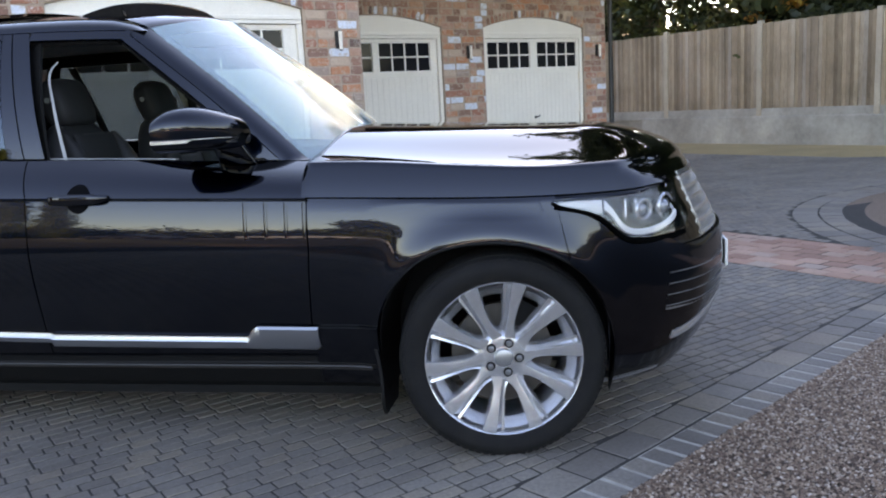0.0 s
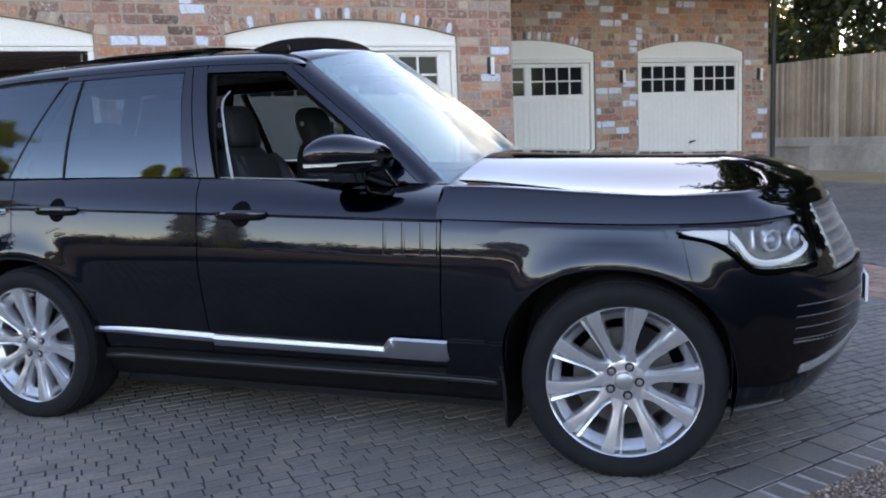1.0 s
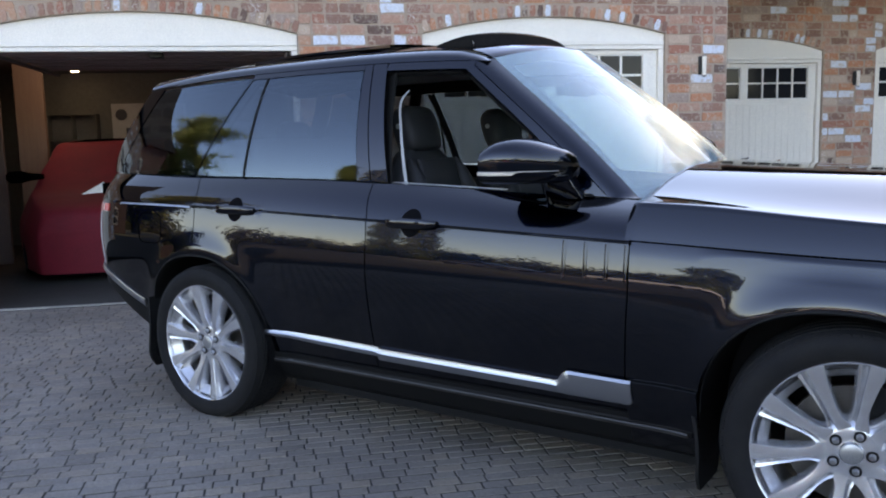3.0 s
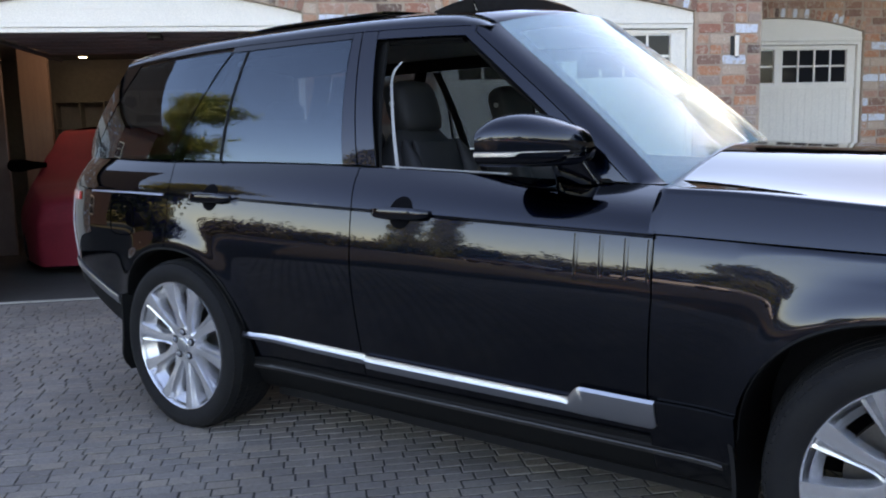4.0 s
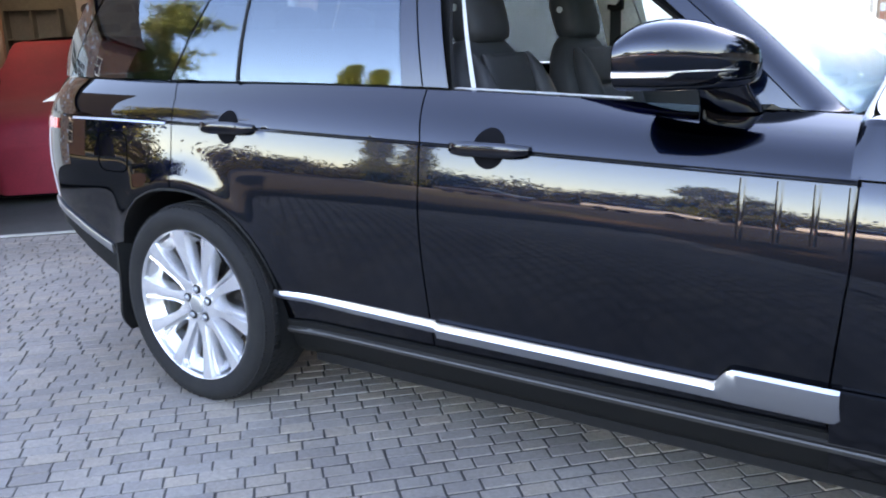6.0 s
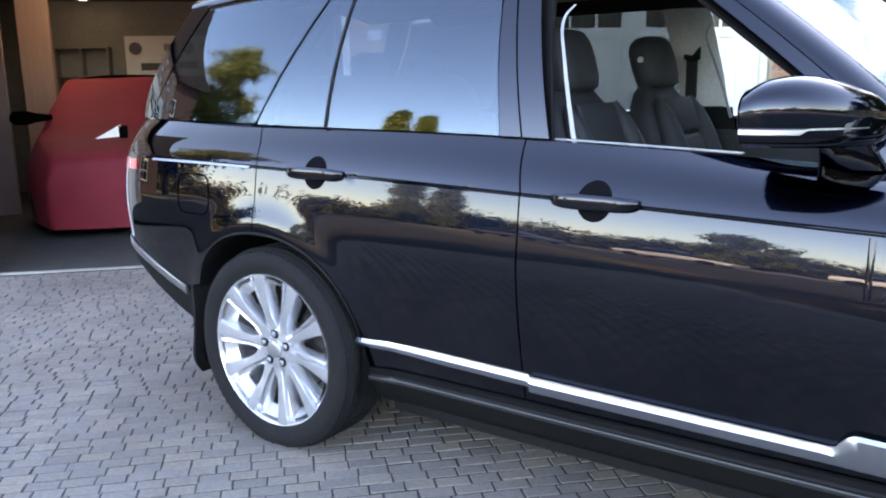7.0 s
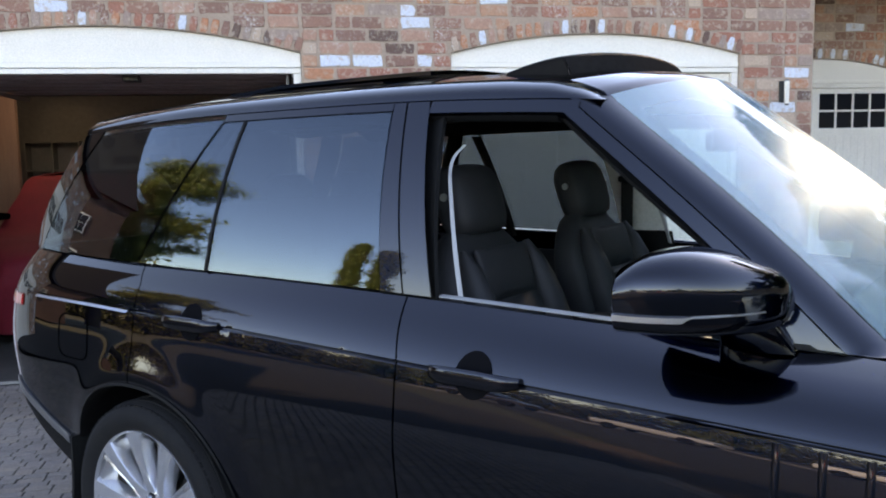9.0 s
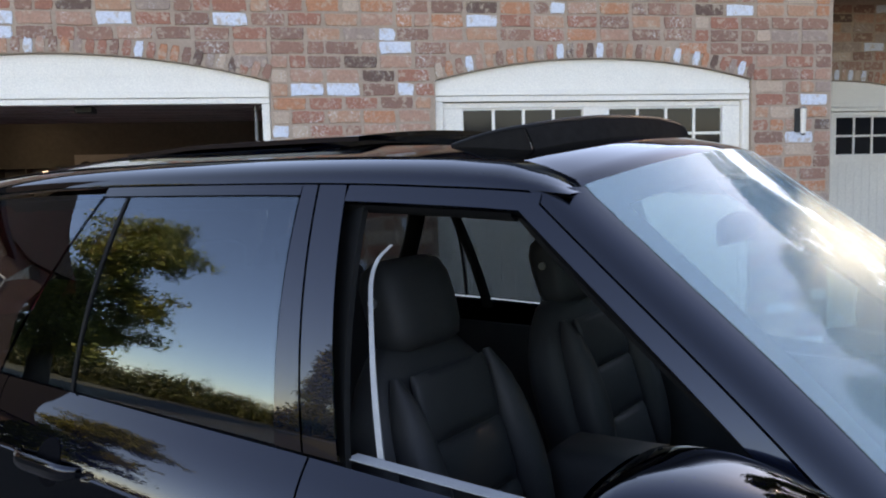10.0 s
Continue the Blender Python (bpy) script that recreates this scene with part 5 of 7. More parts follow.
both("mud_flap", lambda: flap(-0.515, -0.495, 0.118, 0.47, 0.05, 0.30), M_rubber, "black rubber mud flap")
both("mud_flap", lambda: flap(-3.375, -3.425, 0.175, 0.56, 0.015, 0.30), M_rubber, "black rubber mud flap")


# ---- door mirrors ----
def mirror_section(t):
    """Cut across the mirror shell at t from its glass to its nose: inner and outer y, top, seam and foot heights."""
    x = -1.232 + 0.270 * t
    close = math.sqrt(max(0.0, 1 - t ** 10))
    y_out = -0.118 + 0.205 * t ** 2.6
    y_in = 0.185 - 0.02 * t
    mid = (y_in + y_out) / 2
    y_out = mid - (mid - y_out) * (0.25 + 0.75 * close)
    top = 0.096 * (0.86 + 0.14 * math.sqrt(min(t / 0.14, 1))) * (1 + 0.22 * math.sin(math.pi * min(t * 1.15 + 0.08, 1))) * (1 - 0.26 * t ** 3.4) * (0.3 + 0.7 * close)
    foot = 0.048 * (0.4 + 0.6 * close)
    return x, y_in, y_out, top, foot


Z_SEAM = 1.226


def mirror_half(hi):
    bm = bmesh.new()
    rows = []
    for t in list(np.linspace(0, 0.86, 18)) + [0.9, 0.935, 0.965, 0.985, 1.0]:
        x, y_in, y_out, top, foot = mirror_section(t)
        mid, half = (y_in + y_out) / 2, (y_in - y_out) / 2
        row = []
        for a in np.linspace(0, math.pi, 26):
            ca, sa = math.cos(a), math.sin(a)
            p = 3.0 if hi else 3.4
            yy = mid + half * (abs(ca) ** (2 / p) - (0.07 * (1 - min(sa * 1.6, 1)) ** 2 if hi else 0.04)) * (1 if ca >= 0 else -1)
            row.append(Vector((x, yy, Z_SEAM + sa ** (2 / p) * (top if hi else -foot))))
        rows.append(row)
    vs = grid(bm, rows)
    bm.faces.new(vs[0])
    bm.faces.new(vs[-1][::-1])
    return bm


mir = both("door_mirror", lambda: mirror_half(True), M_paint, "gloss black door mirror with a silver lamp strip", parent=front_door)
both("mirror_base", lambda: mirror_half(False), M_gloss, parent=mir)
M_mirror = material("mirror_glass", (0.9, 0.9, 0.9), 0.02, 1.0)


def mirror_glass():
    bm = superloft(bmesh.new(), [((-1.241, 0.034, 1.252), (0, -0.128, 0), (0, 0, 0.058), 3), ((-1.2385, 0.034, 1.252), (0, -0.131, 0), (0, 0, 0.061), 3)], 40)
    return bm


both("mirror_glass", mirror_glass, M_mirror, "silvered mirror glass", parent=mir)


def mirror_strip():
    bm = bmesh.new()
    rows = []
    for t in np.linspace(0.004, 0.9, 30):
        x, y_in, y, top, foot = mirror_section(t)
        h = 1.0 if t < 0.48 else 1 - 0.8 * min((t - 0.48) / 0.03, 1)       # slim tail towards the door
        rows.append([Vector((x, y + 0.010, Z_SEAM - 0.014 * h)), Vector((x, y + 0.001, Z_SEAM - 0.012 * h)), Vector((x, y + 0.001, Z_SEAM - 0.001 * h)), Vector((x, y + 0.010, Z_SEAM + 0.002 * h))])
    grid(bm, rows)
    return thick(bm, 0.005)


both("indicator_strip", mirror_strip, M_chrome, "silver indicator strip", parent=mir)
both("mirror_stalk", lambda: superloft(bmesh.new(), [((-1.06, 0.16, 1.20), (0.06, 0, 0), (0, 0.03, 0), 2.6), ((-1.05, 0.175, 1.165), (0.065, 0, 0), (0, 0.03, 0), 2.6), ((-1.04, 0.21, 1.115), (0.08, 0, 0), (0, 0.035, 0), 2.6)], 24), M_gloss, parent=mir)


def sail():
    """The black corner behind the mirror."""
    bm = bmesh.new()
    pts = [(-1.04, z_belt(-1.04) + 0.006), (-0.87, z_belt(-0.87) + 0.006), (-1.02, 1.29)]
    rows = []
    for t in np.linspace(0, 1, 10):
        z = 1.13 + t * 0.16
        xa, xb = -1.085 + 0.02 * t, a_line(z, 0.114)
        rows.append([Vector((x, gy(x, max(z, z_belt(x) + 0.004), -0.006), max(z, z_belt(x) + 0.004))) for x in np.linspace(min(xa, xb), xb, 5)])
    grid(bm, rows)
    return thick(bm, 0.01)


both("mirror_sail", sail, M_gloss, parent=front_door)

# ---- front lamps, grille, bumper detail ----
M_lampchrome = material("lamp_reflector", (0.022, 0.026, 0.034), 0.22, 0.8)
M_white_guide = material("white_light_guide", (0.50, 0.50, 0.50), 0.15, Coat_Weight=0.6)


def lamp_sheet(lift, xa=0.195, xb=0.70, shrink=0.0, n=36):
    bm = bmesh.new()
    rows = []
    for x in np.linspace(xa, xb, n):
        s = s_of(x)
        a, b = lamp_low(x) + shrink, lamp_top(x) - shrink
        rows.append([surf(s, z, lift if callable(lift) is False else lift(x)) for z in np.linspace(a, max(b, a + 0.002), 10)])
    grid(bm, rows)
    return thick(bm, 0.004)


lamps = both("headlight", lambda: lamp_sheet(lambda x: -0.010 - 0.035 * min(max((x - 0.40) / 0.08, 0), 1)), M_lampchrome, "clear headlight with bright reflectors")
both("lamp_lens", lambda: lamp_sheet(0.001, shrink=0.001), M_lens, parent=lamps)
both("lamp_guide", lambda: ribbon([(0.212, 0.930), (0.26, 0.922), (0.32, 0.915), (0.372, 0.911)], [0.010, 0.030, 0.042, 0.050], -0.008, 0.012, 8), M_white_guide, parent=lamps)
both("lamp_guide", lambda: ribbon([(0.376, 0.918), (0.405, 0.885), (0.430, 0.846), (0.456, 0.823), (0.50, 0.812), (0.56, 0.817), (0.612, 0.832), (0.646, 0.852), (0.656, 0.872), (0.648, 0.893), (0.622, 0.908)], [0.026, 0.018, 0.013, 0.011, 0.010, 0.010, 0.010, 0.010, 0.009, 0.008, 0.006], -0.006, 0.014, 10), M_white_guide, parent=lamps)
both("lamp_reflector", lambda: ribbon([(0.452, 0.795), (0.50, 0.789), (0.545, 0.789)], [0.014, 0.013, 0.011], -0.006, 0.01, 6), M_silver, parent=lamps)
M_lampdark = material("lamp_bowl", (0.20, 0.215, 0.25), 0.12, 0.7)
for x, z, r in ((0.530, 0.888, 0.036), (0.630, 0.888, 0.046)):
    def ring(x=x, z=z, r=r, inner=False):
        p = surf(s_of(x), z, -0.03)
        n = plan(s_of(x))[1]
        d = Vector((n[0] + 0.35, -n[1], 0)).normalized()
        q = d.to_track_quat("Z", "Y")
        bm = bmesh.new()
        if inner:
            bmesh.ops.create_uvsphere(bm, u_segments=20, v_segments=10, radius=r * 0.74, matrix=Matrix.Translation(p - d * 0.004))
            return bm
        rows = []
        for a in np.linspace(0, 2 * math.pi, 29):
            rows.append([p + q @ Vector(((r + 0.006 * math.cos(b)) * math.cos(a), (r + 0.006 * math.cos(b)) * math.sin(a), 0.012 + 0.008 * math.sin(b))) for b in np.linspace(0, 2 * math.pi, 10, endpoint=False)])
        grid(bm, rows, close=True)
        bmesh.ops.remove_doubles(bm, verts=bm.verts, dist=1e-5)
        return bm
    both("projector_ring", ring, M_silver, parent=lamps)
    both("projector", lambda: ring(inner=True), M_lampdark, parent=lamps)
for x in (0.440, 0.482):
    both("lamp_fin", lambda: panel(at((0, x), (1.2, x + 0.02)), at((0, x + 0.007), (1.2, x + 0.027)), lambda s: 0.868, lambda s: 0.928, 2, 6, -0.012, 0.02), M_silver, parent=lamps)
both("lamp_surround", lambda: ribbon([(0.19, 0.934), (0.24, 0.914), (0.33, 0.889), (0.385, 0.853), (0.43, 0.808), (0.47, 0.786), (0.6, 0.781), (0.68, 0.79)], [0.012, 0.014, 0.018, 0.022, 0.024, 0.022, 0.018], 0.001, n=8), M_seam)


def front_patch(xa, za, zb, lift, n=30, nz=10, wave=0.0):
    bm = bmesh.new()
    for mir in (0, 1):
        rows = []
        for s in np.linspace(s_of(xa), S_FRONT, n):
            rows.append([surf(s, z, lift) for z in np.linspace(za, zb, nz)])
        if mir:
            for r in rows:
                for q in r:
                    q.y = 2 * YC - q.y
        grid(bm, rows)
    bmesh.ops.remove_doubles(bm, verts=bm.verts, dist=0.0008)
    return thick(bm, 0.008)


both("nose_panel", lambda: panel(at((0, 0.655), (1.2, 0.655)), at((0, 0.765), (1.2, 0.765)), lambda s: 0.745, lambda s: 0.985, 8, 12, -0.006), M_gloss)
both("nose_panel", lambda: panel(at((0, 0.585), (1.2, 0.585)), at((0, 0.73), (1.2, 0.73)), lambda s: 0.728, lambda s: lamp_low(min(plan(s)[0][0], 0.70)) - 0.001, 16, 6, -0.003), M_gloss)
grille = part("grille", front_patch(0.752, 0.745, 0.99, -0.02), M_plastic, car, "dark grille with silver bars", True)
bm = bmesh.new()
for mir in (0, 1):
    for s in np.arange(s_of(0.757), S_FRONT, 0.017):
        rows = [[surf(s + a, z, -0.004) for z in np.linspace(0.75, 0.985, 6)] for a in (0, 0.0045)]
        if mir:
            for r in rows:
                for q in r:
                    q.y = 2 * YC - q.y
        grid(bm, rows)
part("grille_lattice", thick(bm, 0.006), M_silver, grille, "fine silver lattice")
for z in (0.765, 0.807, 0.849, 0.891, 0.933, 0.975):
    part("grille_bar", front_patch(0.755, z - 0.006, z + 0.006, 0.001, 30, 3), M_silver, grille, "", True)
part("grille_frame", front_patch(0.752, 0.985, 0.999, 0.004, 30, 4), M_chrome, grille, "", True)
part("lower_grille", front_patch(0.66, 0.43, 0.66, 0.0015, 30, 12), M_plastic, car, "black lower bumper intake", True)
for z in (0.515, 0.558, 0.601, 0.644):
    both("intake_slat", lambda: ribbon([(0.59, z), (0.70, z), (0.78, z), (0.84, z)], [0.006, 0.012, 0.012, 0.012], 0.008, n=6), M_gloss)
    both("slat_edge", lambda: ribbon([(0.60, z + 0.007), (0.70, z + 0.007), (0.78, z + 0.007), (0.84, z + 0.007)], 0.003, 0.012, n=6), M_brush)
both("bumper_blade", lambda: ribbon([(0.642, 0.394), (0.69, 0.402), (0.76, 0.428), (0.83, 0.462), (0.87, 0.472)], [0.036, 0.042, 0.048, 0.05, 0.05], 0.014, n=8), M_silver, "chrome blade across the lower bumper")
both("lower_valance", lambda: ribbon([(0.35, 0.262), (0.5, 0.27), (0.65, 0.28), (0.8, 0.29), (0.87, 0.29)], 0.035, 0.006, n=8), M_plastic)
both("valance_bead", lambda: ribbon([(0.38, 0.243), (0.5, 0.25), (0.65, 0.262)], 0.005, 0.012, n=8), M_brush)
# number plate with plain bars for its characters
M_plate = material("white_plate", (0.78, 0.78, 0.76), 0.35)
plate = part("number_plate", boxed(0.882, YC - 0.26, 0.555, 0.894, YC + 0.26, 0.668, 0.003), M_plate, car, "white number plate with dark bars")
for k in range(7):
    y = YC - 0.20 + k * 0.058 + (0.02 if k > 3 else 0)
    part("plate_bar", boxed(0.895, y, 0.575, 0.897, y + 0.036, 0.648), M_seam, plate)


# ---- scuttle, wipers ----
def scuttle():
    bm = bmesh.new()
    rows = []
    for v in np.linspace(-1, 1, 24):
        bow = 1 - v * v
        ye = 0.37
        rows.append([Vector((-0.80 + bow * 0.20 + 0.02, YC + v * (YC - ye), 1.115 + bow * 0.035)), Vector((-0.74 + bow * 0.20, YC + v * (YC - ye + 0.03), 1.10 + bow * 0.045)), Vector((-0.70 + bow * 0.14, YC + v * (YC - ye + 0.05), 1.085 + bow * 0.05))])
    grid(bm, rows)
    return thick(bm, 0.01)


part("scuttle", scuttle(), M_plastic, car, "", True)
for y0, y1, zz in ((0.88, 1.4, 1.175), (1.36, 1.8, 1.175)):
    arm = part("wiper", tube(bmesh.new(), [(-0.63, y0 + 0.35, zz - 0.02), (-0.64, y0 + 0.2, zz + 0.008), (-0.655, y0 + 0.02, zz + 0.004)], 0.008), M_plastic, car, "black windscreen wiper", True)
    part("wiper_blade", tube(bmesh.new(), [(-0.72, y0 - 0.1, zz - 0.018), (-0.675, y0 + 0.05, zz), (-0.64, y0 + 0.28, zz + 0.014), (-0.625, y0 + 0.44, zz + 0.02)], 0.007), M_rubber, arm)
part("wiper_hub", superloft(bmesh.new(), [((-0.60, 1.30, 1.16), (0.03, 0, 0), (0, 0.04, 0), 2.3), ((-0.60, 1.30, 1.20), (0.022, 0, 0), (0, 0.03, 0), 2.3)], 16), M_plastic, car, "", True)


# ---- open glass roof ----
def roof_side():
    bm = bmesh.new()
    rows = []
    for x in np.linspace(-3.13, -1.64, 40):
        he = roof_point(x, 0)[1]
        rows.append([Vector((x, YC - h, roof_point(x, h)[0])) for h in np.linspace(he, he - 0.13, 6)])
    grid(bm, rows)
    return thick(bm, 0.03)


both("roof_side", roof_side, M_gloss)
part("glass_roof", roof_bm(-3.12, -2.30, 24, 0.004, 0.135), M_gloss, car, "black glass roof", True, 60)
bm = bmesh.new()
rows = []
for x in np.linspace(-3.02, -2.12, 24):
    he = roof_point(x, 0)[1] - 0.14
    rows.append([Vector((x, YC - h, z_rail(x) + 0.055 + 0.04 * (1 - (h / (he + 0.14)) ** 2) + 0.02 + 0.014 * min(1, (x + 3.02) / 0.3))) for h in np.linspace(he, -he, 24)])
grid(bm, rows)
part("sliding_roof_panel", thick(bm, 0.012), M_gloss, car, "black glass sunroof panel slid back", True, 60)


def deflector_line(v):
    """Top bar of the deflector at width fraction v: its place on the roof and its height over it."""
    x, y = -1.655 + 0.075 * (1 - v * v), YC + 0.02 + v * 0.485
    return x, y, roof_point(x, abs(v) * 0.485)[0], 0.049 - 0.006 * abs(v) ** 4


def deflector():
    """Mesh under the raised bar and its two arms."""
    bm = bmesh.new()
    rows = []
    for v in np.linspace(-1, 1, 40):
        x, y, z, up = deflector_line(v)
        rows.append([Vector((x + 0.022, y, z - 0.012)), Vector((x + 0.008, y, z + up * 0.5)), Vector((x - 0.004, y, z + up))])
    grid(bm, rows)
    for sg in (-1, 1):
        x, y, z, up = deflector_line(sg)
        rows = []
        for t in np.linspace(0, 1, 8):
            px = x - 0.004 - 0.18 * t
            zr = roof_point(px, 0.485)[0]
            rows.append([Vector((px + 0.028 * (1 - t), y + sg * 0.007, zr - 0.012)), Vector((px + 0.006 * (1 - t), y + sg * 0.007, zr + max(up * (1 - t ** 1.3), -0.008)))])
        grid(bm, rows)
    return thick(bm, 0.006)


M_mesh = worn("deflector_mesh", (0.014, 0.013, 0.013), (0.02, 0.019, 0.018), 40, 0.9, 0.3, spec=0.0)
part("wind_deflector", deflector(), M_mesh, car, "raised dark mesh wind deflector", True, 30)


def deflector_rim():
    pts = []
    for sg in (-1, 1):
        x, y, z, up = deflector_line(sg)
        arm = [(x - 0.004 - 0.18 * t, y, roof_point(x - 0.18 * t, 0.485)[0] + up * (1 - t ** 1.3) + 0.003) for t in np.linspace(1, 0.06, 8)]
        bar = [(deflector_line(v)[0] - 0.004, deflector_line(v)[1], deflector_line(v)[2] + deflector_line(v)[3] + 0.003) for v in np.linspace(-0.97, 0.97, 40)]
        pts += arm + bar if sg < 0 else arm[::-1]
    return tube(bmesh.new(), pts, 0.0065)


part("deflector_rim", deflector_rim(), M_plastic, car, "", True)

# ---- cabin ----
M_carpet = worn("black_carpet", (0.012, 0.012, 0.012), (0.018, 0.018, 0.018), 30, 0.95, 0.4)
part("cabin_floor", boxed(-3.42, 0.14, 0.36, -0.5, 1.86, 0.42), M_carpet, car)
part("bulkhead", boxed(-0.68, 0.16, 0.4, -0.64, 1.84, 1.08), M_carpet, car)
part("boot_floor", boxed(-3.78, 0.16, 0.60, -3.42, 1.84, 0.64), M_carpet, car)
part("rear_bulkhead", boxed(-3.80, 0.2, 0.62, -3.76, 1.8, 1.1), M_carpet, car)
both("door_card", lambda: boxed(-2.95, 0.175, 0.4, -1.0, 0.2, 1.10, 0.006), M_leather)


def headliner():
    bm = bmesh.new()
    rows = []
    for x in np.linspace(-3.7, -1.47, 40):
        he = roof_point(x, 0)[1]
        rows.append([Vector((x, YC - h, roof_point(x, h)[0] - 0.05)) for h in np.linspace(he, -he, 14)])
    grid(bm, rows)
    return thick(bm, 0.01)


part("headliner", headliner(), M_lining, car, "pale grey roof lining", True)


def inner_strip(xa, xb, za, zb, inset, w=0.06):
    """Lining strip along the inside of a pillar from (xa, za) to (xb, zb)."""
    bm = bmesh.new()
    rows = []
    for t in np.linspace(0, 1, 14):
        x, z = xa + (xb - xa) * t, za + (zb - za) * t
        rows.append([Vector((x - w / 2, gy(x, z) + inset, z)), Vector((x - w / 4, gy(x, z) + inset + 0.02, z)), Vector((x + w / 4, gy(x, z) + inset + 0.02, z)), Vector((x + w / 2, gy(x, z) + inset, z))])
    grid(bm, rows)
    return thick(bm, 0.012)


part("pillar_trim", inner_strip(-1.93, -2.02, 1.10, 1.65, 0.035, 0.20), M_plastic, car, "", True)
part("pillar_trim", mirrored(inner_strip(-1.925, -1.99, 1.205, 1.67, 0.035, 0.21)), M_lining, car, "pale grey inner pillar trim", True)
part("pillar_trim", mirrored(inner_strip(-1.885, -1.925, 0.9, 1.2, 0.03, 0.24)), M_plastic, car, "", True)


def roof_side_trim():
    """Dark lining between the roof and the tops of the door openings."""
    bm = bmesh.new()
    grid(bm, [[Vector((x, gy(x, z_rail(x) - 0.08) + d, z_rail(x) - h)) for d, h in ((0.036, 0.030), (0.042, 0.046), (0.055, 0.055), (0.078, 0.052), (0.11, 0.035), (0.17, 0.005))] for x in np.linspace(-3.3, -1.58, 30)])
    return thick(bm, 0.006)


for b in (roof_side_trim(), mirrored(roof_side_trim())):
    part("roof_side_trim", b, M_plastic, car, "", True)
part("rear_belt", mirrored(inner_strip(-2.60, -2.70, 1.15, 1.62, 0.02, 0.05)), M_plastic, car)
both("rear_pillar_trim", lambda: inner_strip(-3.07, -2.80, 1.17, 1.64, 0.03, 0.09), M_plastic)
both("screen_pillar_trim", lambda: inner_strip(-0.87, -1.545, 1.12, 1.64, 0.03, 0.09), M_plastic)
both("rear_pillar", lambda: pane(ln(-3.93, -3.64), ln(-3.806, -3.506), low, lambda x: z_rail(x) - 0.004, 6, 12, 0.0, 0.008), M_gloss)
# bright edge of the window channel
M_seal = worn("pale_door_seal", (0.40, 0.40, 0.40), (0.35, 0.35, 0.35), 20, 0.5, 0.05)


def seal_bm():
    pts = [(-1.786, 1.155), (-1.810, 1.25), (-1.850, 1.40), (-1.874, 1.485), (-1.872, 1.53), (-1.848, 1.562)]
    bm = bmesh.new()
    rows = []
    for x, z in spline(pts, 8):
        y = gy(x, z) + 0.07
        w = 0.013 - 0.007 * max(0, (z - 1.2) / 0.4)
        rows.append([Vector((x - 0.020, y, z)), Vector((x - 0.020 + w, y + 0.003, z))])
    grid(bm, rows)
    return thick(bm, 0.004)


both("door_seal", seal_bm, M_seal, "pale seal round the door opening", parent=front_door)
def sill_trim():
    bm = bmesh.new()
    grid(bm, [[Vector((x, gy(x, z_belt(x) + 0.01) + d, z_belt(x) + h)) for d, h in ((0.026, 0.001), (0.026, 0.003), (0.058, 0.0035))] for x in np.linspace(-1.85, -1.31, 16)])
    return thick(bm, 0.004)


part("sill_trim", sill_trim(), M_seal, front_door[0], "pale strip along the window sill", True)
for k, y in ((0, 0.36), (1, 1.64)):
    part("seat_belt", boxed(-2.06, y - 0.002 if k == 0 else y, 0.7, -2.02, y + 0.002 if k == 0 else y + 0.004, 1.42, 0, Matrix.Identity(4)), M_carpet, car)


strap = boxed(-1.985, 0.288, 0.9, -1.935, 0.294, 1.42)
part("seat_belt", mirrored(strap), M_carpet, car)
part("belt_anchor", mirrored(superloft(bmesh.new(), [((-1.995, 0.292, 1.425), (0, 0.012, 0), (0, 0, 0.012), 2.5), ((-1.96, 0.290, 1.415), (0, 0.014, 0), (0, 0, 0.016), 2.5), ((-1.925, 0.292, 1.44), (0, 0.012, 0), (0, 0, 0.03), 2.5)], 14)), M_plastic, car, "", True)


